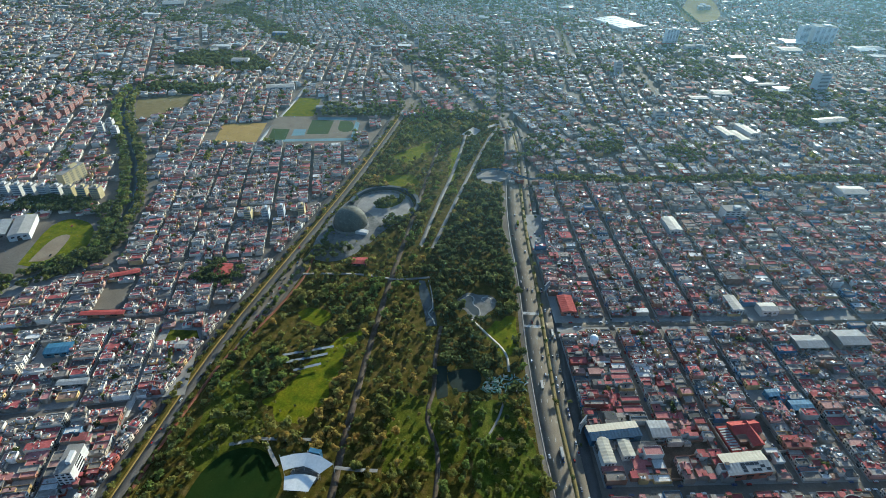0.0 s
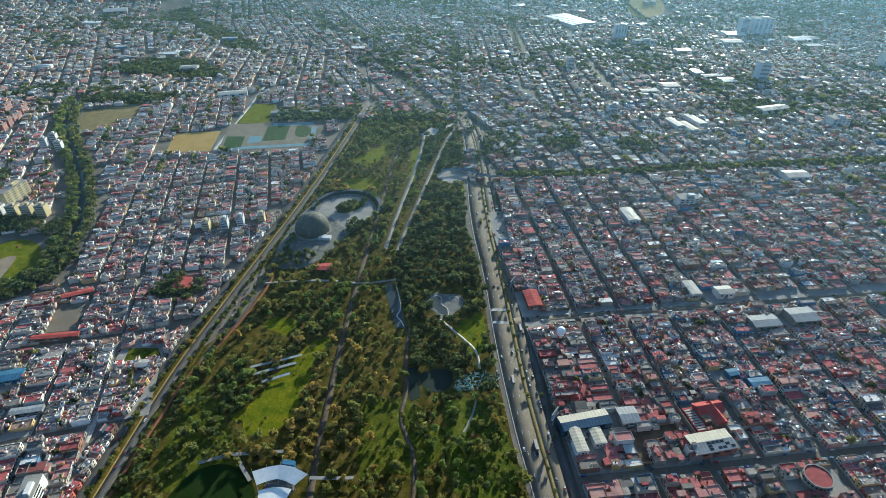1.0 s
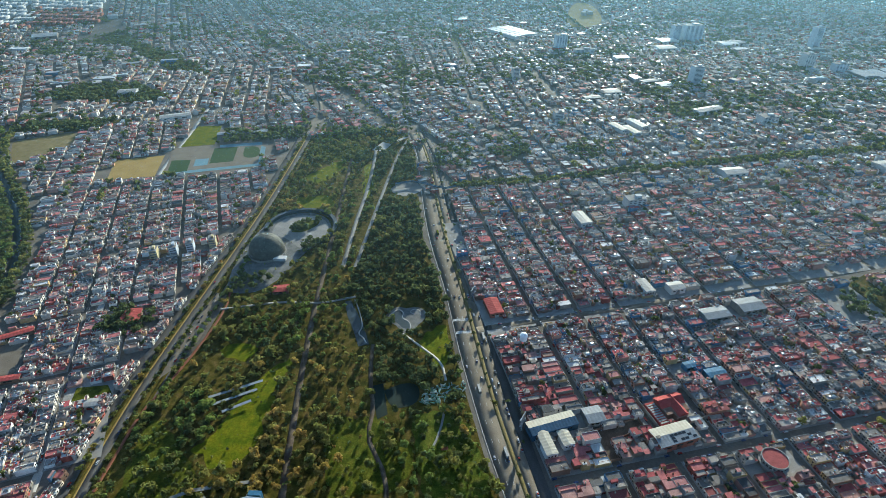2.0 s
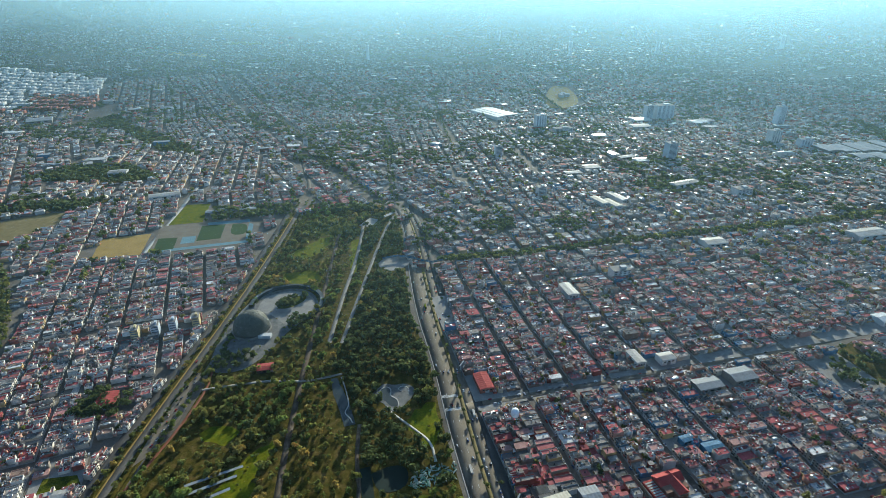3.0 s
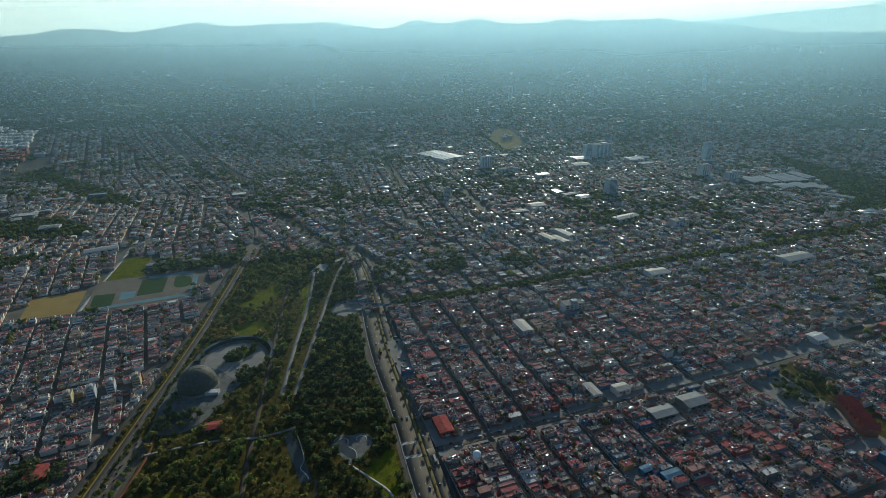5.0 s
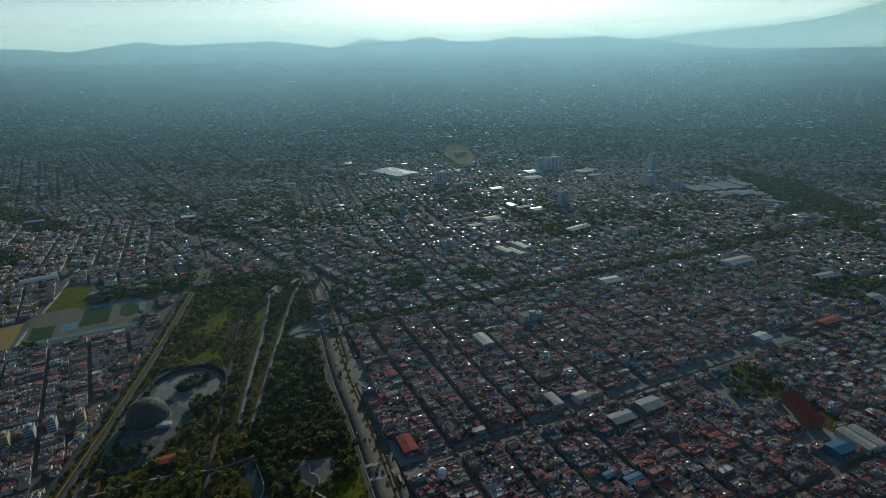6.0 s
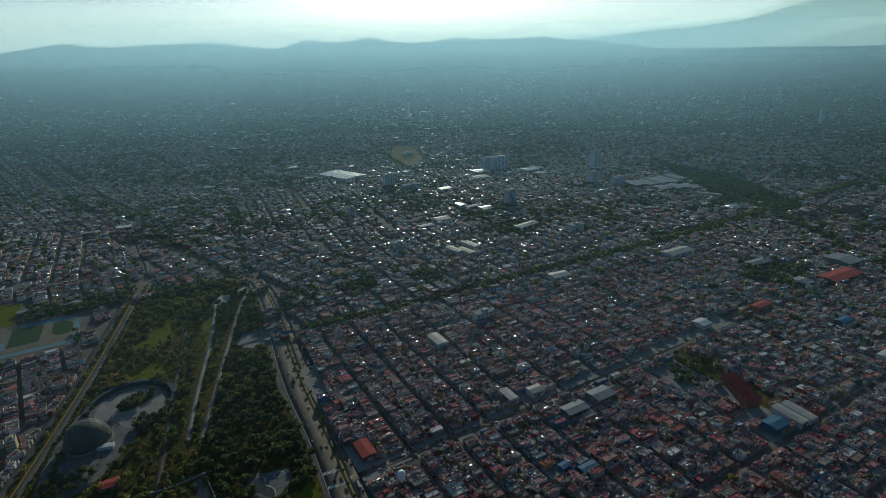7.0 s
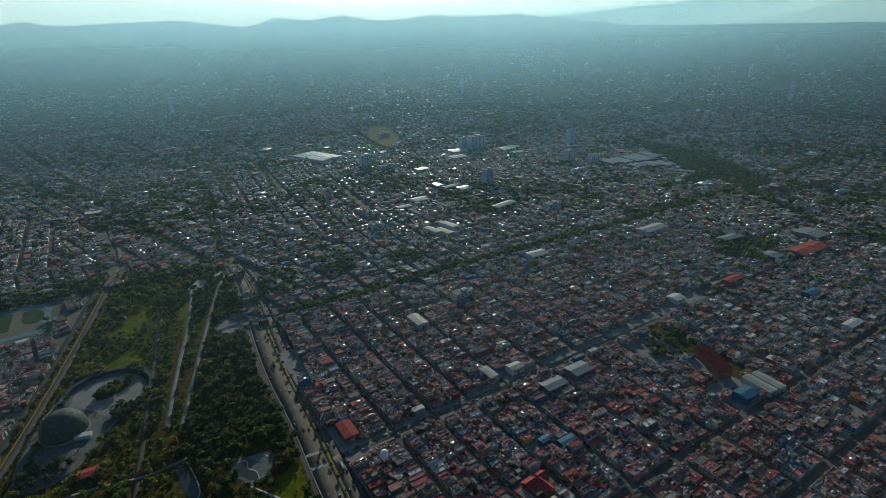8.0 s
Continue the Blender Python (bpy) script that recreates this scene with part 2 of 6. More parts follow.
def haze_material(name, thick, low, high, top0, top1, tint, west=0.5, uneven=0.2):
    """Thin suspended haze that the sun shines through; its density grows from low to high and ends between top0 and
    top1.
    It thins to the share west away from the sun's bearing: sunward glare put into the density."""
    m = bpy.data.materials.new(name)
    m.use_nodes = True
    nt = m.node_tree
    nt.nodes.remove(nt.nodes["Principled BSDF"])
    geo = nt.nodes.new("ShaderNodeNewGeometry")
    sep = nt.nodes.new("ShaderNodeSeparateXYZ")
    nt.links.new(geo.outputs["Position"], sep.inputs[0])
    up = nt.nodes.new("ShaderNodeMapRange")
    up.interpolation_type = "SMOOTHSTEP"
    up.inputs["From Min"].default_value, up.inputs["From Max"].default_value = low, high
    up.inputs["To Min"].default_value, up.inputs["To Max"].default_value = 0.0, thick
    down = nt.nodes.new("ShaderNodeMapRange")
    down.interpolation_type = "SMOOTHSTEP"
    down.inputs["From Min"].default_value, down.inputs["From Max"].default_value = top0, top1
    down.inputs["To Min"].default_value, down.inputs["To Max"].default_value = 1.0, 0.0
    nt.links.new(sep.outputs["Z"], up.inputs["Value"])
    nt.links.new(sep.outputs["Z"], down.inputs["Value"])
    wisps = nt.nodes.new("ShaderNodeTexNoise")
    wisps.inputs["Scale"].default_value = 0.0016
    wisps.inputs["Detail"].default_value = 3
    nt.links.new(geo.outputs["Position"], wisps.inputs["Vector"])
    vary = nt.nodes.new("ShaderNodeMapRange")
    vary.inputs["To Min"].default_value, vary.inputs["To Max"].default_value = 1 - uneven, 1 + uneven
    nt.links.new(wisps.outputs["Fac"], vary.inputs["Value"])
    m1 = nt.nodes.new("ShaderNodeMath")
    m1.operation = "MULTIPLY"
    m2 = nt.nodes.new("ShaderNodeMath")
    m2.operation = "MULTIPLY"
    nt.links.new(up.outputs["Result"], m1.inputs[0])
    nt.links.new(down.outputs["Result"], m1.inputs[1])
    nt.links.new(m1.outputs[0], m2.inputs[0])
    nt.links.new(vary.outputs["Result"], m2.inputs[1])
    side = nt.nodes.new("ShaderNodeVectorMath")
    side.operation = "NORMALIZE"
    nt.links.new(geo.outputs["Position"], side.inputs[0])
    along = nt.nodes.new("ShaderNodeVectorMath")
    along.operation = "DOT_PRODUCT"
    along.inputs[1].default_value = (math.sin(radians(11)), math.cos(radians(11)), 0)
    nt.links.new(side.outputs["Vector"], along.inputs[0])
    part_of = nt.nodes.new("ShaderNodeMapRange")
    part_of.interpolation_type = "SMOOTHSTEP"
    part_of.inputs["From Min"].default_value, part_of.inputs["From Max"].default_value = 0.55, 1.0
    part_of.inputs["To Min"].default_value, part_of.inputs["To Max"].default_value = west, 1.05
    nt.links.new(along.outputs["Value"], part_of.inputs["Value"])
    m3 = nt.nodes.new("ShaderNodeMath")
    m3.operation = "MULTIPLY"
    nt.links.new(m2.outputs[0], m3.inputs[0])
    nt.links.new(part_of.outputs["Result"], m3.inputs[1])
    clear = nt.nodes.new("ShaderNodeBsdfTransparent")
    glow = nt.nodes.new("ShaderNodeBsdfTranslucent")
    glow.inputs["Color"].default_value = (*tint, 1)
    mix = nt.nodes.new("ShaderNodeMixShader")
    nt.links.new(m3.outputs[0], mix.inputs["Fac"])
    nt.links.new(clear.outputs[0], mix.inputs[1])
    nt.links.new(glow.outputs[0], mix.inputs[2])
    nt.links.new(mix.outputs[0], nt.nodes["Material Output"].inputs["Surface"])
    return m


# ---- mesh helpers ----
rng = np.random.default_rng(7)


def raw_mesh(name, verts, faces_by_size, mats, indices=None):
    """A mesh from numpy arrays: verts (n, 3); quads (m, 4) and their material indices."""
    me = bpy.data.meshes.new(name)
    verts = np.asarray(verts, dtype=np.float32)
    quads = np.asarray(faces_by_size, dtype=np.int32)
    size = quads.shape[1]
    me.vertices.add(len(verts))
    me.vertices.foreach_set("co", verts.ravel())
    me.loops.add(quads.size)
    me.loops.foreach_set("vertex_index", quads.ravel())
    me.polygons.add(len(quads))
    me.polygons.foreach_set("loop_start", np.arange(0, quads.size, size, dtype=np.int32))
    for m in mats:
        me.materials.append(m)
    if indices is not None:
        me.polygons.foreach_set("material_index", np.asarray(indices, dtype=np.int32))
    me.update(calc_edges=True)
    return me


def slab(name, pts, z0, z1, mat, kind="structure", label="", category="", parent=None, drape=False):
    """A flat-topped body on a plan outline."""
    bm = bmesh.new()
    f = bm.faces.new([bm.verts.new((x, y, z1 + (float(ground_height(math.hypot(x, y))) if drape else 0))) for x, y in pts])
    f.normal_update()
    if f.normal.z < 0:
        f.normal_flip()
    ext = bmesh.ops.extrude_face_region(bm, geom=[f])
    bmesh.ops.translate(bm, vec=(0, 0, z0 - z1), verts=[v for v in ext["geom"] if isinstance(v, bmesh.types.BMVert)])
    bmesh.ops.recalc_face_normals(bm, faces=bm.faces)
    me = bpy.data.meshes.new(name)
    bm.to_mesh(me)
    bm.free()
    me.materials.append(mat)
    ob = new(name, me)
    ob.parent = parent
    if parent is None:
        tagged(ob, label, category, kind=kind)
    elif label:
        tagged(ob, label)
    return ob


def offset_line(line, off):
    """The line moved sideways, to its right where off is positive."""
    p = np.array(line, dtype=float)
    d = np.gradient(p, axis=0)
    d /= np.linalg.norm(d, axis=1)[:, None]
    return p + np.stack([d[:, 1], -d[:, 0]], 1) * off


def smooth_line(line, step=15.0):
    """A line through the points, rounded and evenly divided."""
    p = np.array(line, dtype=float)
    for _ in range(2):
        q = np.empty((2 * (len(p) - 1) + 2, 2))
        q[0], q[-1] = p[0], p[-1]
        q[1:-1:2] = p[:-1] * 0.75 + p[1:] * 0.25
        q[2:-1:2] = p[:-1] * 0.25 + p[1:] * 0.75
        p = q
    s = np.r_[0, np.cumsum(np.hypot(*np.diff(p, axis=0).T))]
    t = np.linspace(0, s[-1], max(2, int(s[-1] / step) + 1))
    return np.stack([np.interp(t, s, p[:, 0]), np.interp(t, s, p[:, 1])], 1)


def band(name, left, right, z, mat, label="", category="", deep=0.3, parent=None, kind="structure"):
    """A long body between two lines of equal length, its top at z."""
    l, r = np.array(left), np.array(right)
    n = len(l)
    top = np.concatenate([np.c_[l, np.full(n, z)], np.c_[r, np.full(n, z)], np.c_[l, np.full(n, z - deep)], np.c_[r, np.full(n, z - deep)]])
    i = np.arange(n - 1)
    quads = np.concatenate([np.stack([i, n + i, n + i + 1, i + 1], 1), np.stack([2 * n + i, i, i + 1, 2 * n + i + 1], 1), np.stack([n + i, 3 * n + i, 3 * n + i + 1, n + i + 1], 1)])
    ob = new(name, raw_mesh(name, top, quads, [mat]))
    ob.parent = parent
    if parent is None:
        tagged(ob, label, category, kind=kind)
    return ob


def ribbon(name, line, width, z, mat, label="", category="", deep=0.3, step=15.0):
    p = smooth_line(line, step)
    return band(name, offset_line(p, -width / 2), offset_line(p, width / 2), z, mat, label, category, deep)


def part(name, bm, material, parent, label=""):
    me = bpy.data.meshes.new(name)
    bm.to_mesh(me)
    bm.free()
    me.materials.append(material)
    ob = new(name, me)
    ob.parent = parent
    if label:
        ob["label"] = label
    return ob


def add_box(bm, x0, x1, y0, y1, z0, z1):
    m = Matrix.Translation(((x0 + x1) / 2, (y0 + y1) / 2, (z0 + z1) / 2)) @ Matrix.Diagonal((x1 - x0, y1 - y0, z1 - z0, 1))
    bmesh.ops.create_cube(bm, size=1, matrix=m)


def box(x0, x1, y0, y1, z0, z1, bevel=0.0):
    bm = bmesh.new()
    add_box(bm, x0, x1, y0, y1, z0, z1)
    if bevel:
        bmesh.ops.bevel(bm, geom=bm.edges[:], offset=bevel, segments=1, affect="EDGES")
    return bm


def unit_box_mesh():
    bm = bmesh.new()
    bmesh.ops.create_cube(bm, size=1, matrix=Matrix.Translation((0, 0, 0.5)))
    me = bpy.data.meshes.new("block")
    bm.to_mesh(me)
    bm.free()
    me.materials.append(None)
    return me


UNIT = unit_box_mesh()


def block(name, parent, x, y, z, w, d, h, mat, mesh=None, label=""):
    """A part on a shared mesh, stretched to w, d, h, its foot centred on x, y, z."""
    ob = new(name, mesh or UNIT)
    ob.parent = parent
    ob.location = (x, y, z)
    ob.scale = (w, d, h)
    ob.material_slots[0].link = "OBJECT"
    ob.material_slots[0].material = mat
    if label:
        ob["label"] = label
    return ob


def root(name, m, label, category, group=""):
    ob = new(name)
    ob.matrix_world = m
    return tagged(ob, label, category, group)


def inside(pts, poly):
    """Which of the plan points lie in the polygon."""
    x, y = pts[:, 0], pts[:, 1]
    res = np.zeros(len(pts), bool)
    p = np.array(poly, float)
    q = np.roll(p, 1, axis=0)
    for (x1, y1), (x2, y2) in zip(p, q):
        if y1 == y2:
            continue
        res ^= ((y1 > y) != (y2 > y)) & (x < (x2 - x1) * (y - y1) / (y2 - y1) + x1)
    return res


def near_line(pts, line, dist):
    """Which of the plan points lie within dist of the line."""
    res = np.zeros(len(pts), bool)
    p = np.array(line, float)
    for a, b in zip(p[:-1], p[1:]):
        d = b - a
        t = np.clip(((pts - a) @ d) / (d @ d), 0, 1)
        res |= np.hypot(*(pts - a - t[:, None] * d).T) < dist
    return res


# ---- ground, hills and haze ----
def ground_height(r):
    """Flat town, then the long slow rise of the valley's rim."""
    r = np.asarray(r, float)
    return 400 * np.clip((r - 2000) / 2600, 0, 1) ** 1.5


def build_ground():
    radii = np.r_[0, np.geomspace(60, 2000, 22), np.linspace(2060, 4600, 60), 4700, 4900]
    turns = np.radians(np.arange(0, 360, 3))
    rr, tt = np.meshgrid(radii, turns, indexing="ij")
    z = ground_height(rr)
    verts = np.stack([rr * np.sin(tt), rr * np.cos(tt), z], -1).reshape(-1, 3)
    n = len(turns)
    i, j = np.meshgrid(np.arange(len(radii) - 1), np.arange(n), indexing="ij")
    i, j = i.ravel(), j.ravel()
    k = (j + 1) % n
    quads = np.stack([i * n + j, i * n + k, (i + 1) * n + k, (i + 1) * n + j], 1)
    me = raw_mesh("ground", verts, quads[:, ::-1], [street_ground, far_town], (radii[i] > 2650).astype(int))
    return tagged(new("ground", me), "dusty grey town ground rising to a far rim", "ground", kind="structure")


build_ground()

RIDGE = [(-180, 0.5), (-60, 0.3), (-45, 0.5), (-37, 0.14), (-35.3, 0.22), (-34, 0.14), (-31.9, 0.39), (-30, 0.55), (-27.9, 0.98), (-26.7, 0.97), (-25, 0.9), (-23.3, 0.70), (-21.2, 0.93), (-19.3, 1.3), (-18.4, 1.44), (-17.7, 1.58),
         (-17, 1.5), (-16.2, 1.32), (-14.1, 1.26), (-11.6, 1.43), (-9.1, 1.5), (-6.4, 1.63), (-4.4, 1.42), (-2.3, 1.19), (-0.9, 0.98), (0.6, 1.26), (2.1, 1.76), (2.8, 1.8), (3.6, 1.66), (5.4, 1.5), (6.9, 1.71), (7.9, 1.9), (8.6, 1.96), (9.5, 1.8),
         (10.7, 1.5), (12.6, 1.44), (14.8, 1.52), (16.3, 1.78), (17.1, 1.85), (19.3, 1.66), (22.3, 1.68), (24.1, 1.72), (25.5, 1.8), (27, 1.6), (28.4, 1.3), (30.1, 1.22), (33, 1.0), (36, 0.5), (60, 0.3), (180, 0.5)]
CONE = [(-180, 0), (20, 0.9), (24, 1.4), (28, 1.74), (31.4, 2.0), (35.3, 2.38), (39, 2.6), (41.8, 2.92), (43.7, 3.33), (45.4, 3.85), (49, 4.7), (54, 5.4), (58, 5.6), (64, 4.9), (80, 1.5), (120, 0), (180, 0)]


def hill_range(name, profile, dist, rough, label, deep=1.0):
    """A range of hills: crest heights by bearing, with spurs down its near side."""
    t = np.arange(-180, 180.01, 0.25)
    e = np.interp(t, [p[0] for p in profile], [p[1] for p in profile])
    crest = 400 + dist * np.tan(np.radians(e))
    crest = crest + np.array([noise.noise((a * 0.5, dist * 0.01, 0)) * rough * 0.6 + noise.noise((a * 2.3, dist * 0.02, 4)) * rough * 0.55 for a in t])
    rows = []
    for k, (back, share) in enumerate([(-330, 0.0), (-220, 0.3), (-110, 0.62), (0, 1.0), (60, 0.6)]):
        wob = np.array([noise.noise((a * 0.35, k * 1.7, dist)) for a in t])
        r = dist + (back + wob * 50 * (share < 1)) * deep
        foot = 300.0
        z = foot + (crest - foot) * np.clip(share + wob * 0.12 * (0 < share < 1), 0, 1)
        rows.append(np.stack([r * np.sin(np.radians(t)), r * np.cos(np.radians(t)), z], 1))
    n = len(t)
    i, j = np.meshgrid(np.arange(4), np.arange(n - 1), indexing="ij")
    i, j = i.ravel(), j.ravel()
    quads = np.stack([i * n + j, (i + 1) * n + j, (i + 1) * n + j + 1, i * n + j + 1], 1)
    me = raw_mesh(name, np.concatenate(rows), quads, [hill_scrub])
    return tagged(new(name, me), label, "hills", kind="structure")


hill_range("hills", RIDGE, 4700, 6, "low blue hills along the hazy horizon")
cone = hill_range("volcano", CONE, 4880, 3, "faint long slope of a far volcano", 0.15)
# haze is put into the far slope's own material: a pale blue-green translucent tint
faint = bpy.data.materials.new("haze_painted_slope")
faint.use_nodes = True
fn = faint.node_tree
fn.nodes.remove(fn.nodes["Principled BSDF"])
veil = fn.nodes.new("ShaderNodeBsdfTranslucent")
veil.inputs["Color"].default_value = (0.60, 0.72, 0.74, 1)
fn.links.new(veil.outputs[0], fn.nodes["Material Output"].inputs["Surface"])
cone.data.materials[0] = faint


def haze_ring(radius, thick, low, high, top0, top1, tint, west=0.5, uneven=0.2):
    t = np.radians(np.arange(0, 360, 2))
    z = np.array([0.0, 60, 150, 300, 450, 700, 1000, 1500])
    n = len(t)
    v = np.concatenate([np.stack([radius * np.sin(t), radius * np.cos(t), np.full(n, h)], 1) for h in z])
    i, j = np.meshgrid(np.arange(len(z) - 1), np.arange(n), indexing="ij")
    i, j = i.ravel(), j.ravel()
    k = (j + 1) % n
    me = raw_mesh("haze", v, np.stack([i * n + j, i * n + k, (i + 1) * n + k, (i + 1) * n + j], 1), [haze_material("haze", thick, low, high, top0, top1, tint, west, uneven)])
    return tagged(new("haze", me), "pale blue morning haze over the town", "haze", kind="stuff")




def knoll(x, y, wide, high):
    """A lone low hill on the rim."""
    bm = bmesh.new()
    bmesh.ops.create_uvsphere(bm, u_segments=28, v_segments=14, radius=1)
    gz = float(ground_height(math.hypot(x, y)))
    for v in bm.verts:
        n = noise.noise(v.co * 2.0) * 0.25
        v.co = Vector((x + v.co.x * wide * (1 + n), y + v.co.y * wide * 0.6 * (1 + n), gz - 6 + max(-0.2, v.co.z) ** 1 * high * (1 + n)))
    me = bpy.data.meshes.new("hill")
    bm.to_mesh(me)
    bm.free()
    me.materials.append(hill_scrub)
    tagged(new("hill", me), "small dark wooded hill in the haze", "hill", kind="structure")


knoll(-2180, 3190, 150, 60)
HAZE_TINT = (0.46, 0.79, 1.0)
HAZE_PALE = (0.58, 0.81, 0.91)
# sheets stand in for hazy air; the outermost also paints the bright low sky
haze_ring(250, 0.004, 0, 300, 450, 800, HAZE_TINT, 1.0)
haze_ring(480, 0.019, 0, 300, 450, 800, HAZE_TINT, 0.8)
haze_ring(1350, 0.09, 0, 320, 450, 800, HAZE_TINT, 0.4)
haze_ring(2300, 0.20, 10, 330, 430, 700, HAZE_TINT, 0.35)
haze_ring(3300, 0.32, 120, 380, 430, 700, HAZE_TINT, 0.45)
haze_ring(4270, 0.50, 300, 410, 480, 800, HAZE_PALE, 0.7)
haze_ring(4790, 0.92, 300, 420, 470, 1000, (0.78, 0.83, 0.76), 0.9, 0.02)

# ---- roads, park and open ground ----
BVD_L = [(72, 120), (55, 190), (41, 250), (29, 290), (14, 355), (0, 421), (-16, 516), (-45, 637), (-66, 791), (-81, 926), (-106, 1020)]
BVD_R = [(100, 120), (83, 190), (69, 257), (59, 300), (46, 356), (34, 430), (17, 524), (-7, 648), (-25, 762), (-48, 909), (-80, 1030)]
BL, BR = smooth_line(BVD_L, 10.0), smooth_line(BVD_R, 10.0)
bt = np.linspace(0, 1, 90)
BL = np.stack([np.interp(bt, np.linspace(0, 1, len(BL)), BL[:, k]) for k in (0, 1)], 1)
BR = np.stack([np.interp(bt, np.linspace(0, 1, len(BR)), BR[:, k]) for k in (0, 1)], 1)


def across(f):
    return BL * (1 - f) + BR * f


band("pavement_park_side", across(0.03), across(0.07), 0.18, concrete, "grey concrete pavement along the park edge", "pavement")
band("road_boulevard", across(0.07), across(0.60), 0.05, asphalt_pale, "worn grey asphalt boulevard with lane lines", "road")
band("median_boulevard", across(0.60), across(0.72), 0.2, median_grass, "dry planted median with kerbs", "median")
band("road_side_lane", across(0.72), across(1.0), 0.05, asphalt_pale, "worn asphalt side lane", "road")
# house shade is put into this strip: dark asphalt in place of concrete
band("pavement_house_side", across(1.0), across(1.0) + [9.0, 2.3], 0.12, asphalt, "dark pavement strip before the houses, shade painted in", "pavement")
for y0 in (443, 462):
    k = int(np.argmin(np.abs(BL[:, 1] - y0)))
    l, r = across(0.08)[k], across(0.58)[k]
    d = (BL[k + 1] - BL[k]) / np.hypot(*(BL[k + 1] - BL[k]))
    s = (r - l) / np.hypot(*(r - l))
    for j in range(14):
        q = l + (r - l) * (j + 0.5) / 14
        slab("crossing_stripe", [q - s * 0.35 - d * 2, q + s * 0.35 - d * 2, q + s * 0.35 + d * 2, q - s * 0.35 + d * 2], 0.05, 0.065, paint_white, label="white zebra crossing stripe on asphalt", category="road marking")
for lane in (0.24, 0.42):
    c = across(lane)
    for i in range(4, 88, 2):
        d = c[i + 1] - c[i]
        a = c[i] + d * 0.1
        b = c[i] + d * 0.5
        nrm = np.array([d[1], -d[0]]) / np.hypot(*d) * 0.12
        slab("lane_line", [a - nrm, a + nrm, b + nrm, b - nrm], 0.05, 0.06, paint_white, label="worn white lane line on asphalt", category="road marking")

AVE = [(-288, 100), (-293, 180), (-298, 240), (-303, 300), (-304.5, 360), (-303, 420), (-300, 520), (-296, 640), (-295, 780), (-299, 965), (-303, 1060), (-313, 1160), (-345, 1250), (-400, 1420)]
AV_LONG = smooth_line(AVE, 12.0)
AV = AV_LONG[AV_LONG[:, 1] < 1010]
band("road_avenue", offset_line(AV_LONG, -0.2), offset_line(AV_LONG, 8.0), 0.05, asphalt_avenue, "dark asphalt avenue beside the old railway strip", "road")
band("verge_avenue", offset_line(AV, -7), offset_line(AV, -2), 0.12, woodland, "brown grass verge with small trees", "verge")
band("path_verge", offset_line(AV, -2), offset_line(AV, -0.2), 0.14, grass_dry, "narrow dry yellow path beside the avenue", "path")
band("road_frontage", offset_line(AV, -18.5), offset_line(AV, -7), 0.05, asphalt, "pale frontage street before the houses", "road")
band("verge_track", offset_line(AV, 8.0), offset_line(AV, 15), 0.13, woodland, "brown grass verge beside the track", "verge")
ribbon("track_red", [(-279, 120), (-283, 195), (-286, 230), (-286.5, 290), (-288, 320), (-280, 350), (-276, 372), (-269, 415), (-265, 470), (-272, 505)], 3.0, 0.22, dirt_red, "red gravel running track", "path", step=6)
band("verge_dirt", offset_line(AV, 15), offset_line(AV, 19), 0.122, woodland, "brown grass strip along the park fence", "verge")
slab("road_junction", [(-316, 968), (-290, 968), (-291, 1020), (-293, 1057), (-299, 1128), (-313, 1109), (-321, 1057)], -0.2, 0.075, asphalt_pale, label="wide pale road junction beyond the park", category="road")
slab("dirt_lot", [(-290, 1018), (-262, 1012), (-257, 1034), (-281, 1051)], -0.2, 0.15, dirt_red, label="bare red-brown vacant lot", category="ground")
slab("car_park", [(-291, 362), (-293, 400), (-292, 470), (-284, 500), (-276, 480), (-274, 420), (-280, 381)], -0.2, 0.16, asphalt_pale, label="pale parking strip beside the avenue", category="car park")

PARK = [(-283, 90), (-283, 380), (-270, 400), (-270, 480), (-286, 560), (-278, 640), (-276, 780), (-281, 965), (-275, 1005), (-110, 1026), (-84, 926), (-69, 791), (-50, 637), (-19, 516), (-3, 421), (11, 355), (26, 290), (38, 250), (69, 120), (75, 90)]
slab("park_ground", PARK, -0.3, 0.1, woodland, label="brown and green park ground", category="ground")
LAWNS = [
    ("lawn", [(-226, 285), (-214, 297), (-206, 321), (-203, 345), (-187, 376), (-168, 402), (-165, 384), (-173, 355), (-170, 326), (-171, 301), (-176, 275), (-198, 263)], grass_bright),
    ("lawn", [(-247, 404), (-236, 417), (-212, 415), (-205, 402), (-214, 389), (-230, 393)], grass_bright),
    ("lawn", [(-262, 815), (-240, 850), (-215, 892), (-200, 856), (-228, 788)], grass_bright),
    ("lawn", [(-256, 742), (-201, 758), (-191, 709), (-236, 704)], grass_bright),
    ("lawn", [(-42, 425), (-25, 455), (-8, 455), (-4, 392), (-17, 385)], grass_bright),
    ("lawn", [(-168, 865), (-151, 884), (-138, 772), (-149, 728)], grass_bright),
    ("lawn", [(-40, 330), (4, 338), (24, 290), (36, 240), (-20, 232), (-30, 280)], grass_rough),
    ("lawn", [(-190, 230), (-210, 262), (-280, 330), (-270, 260), (-255, 200)], grass),
    ("lawn", [(-96, 240), (-120, 330), (-60, 325), (-20, 262)], grass),
    ("lawn", [(-270, 960), (-200, 975), (-150, 900), (-190, 890), (-262, 880)], grass),
]
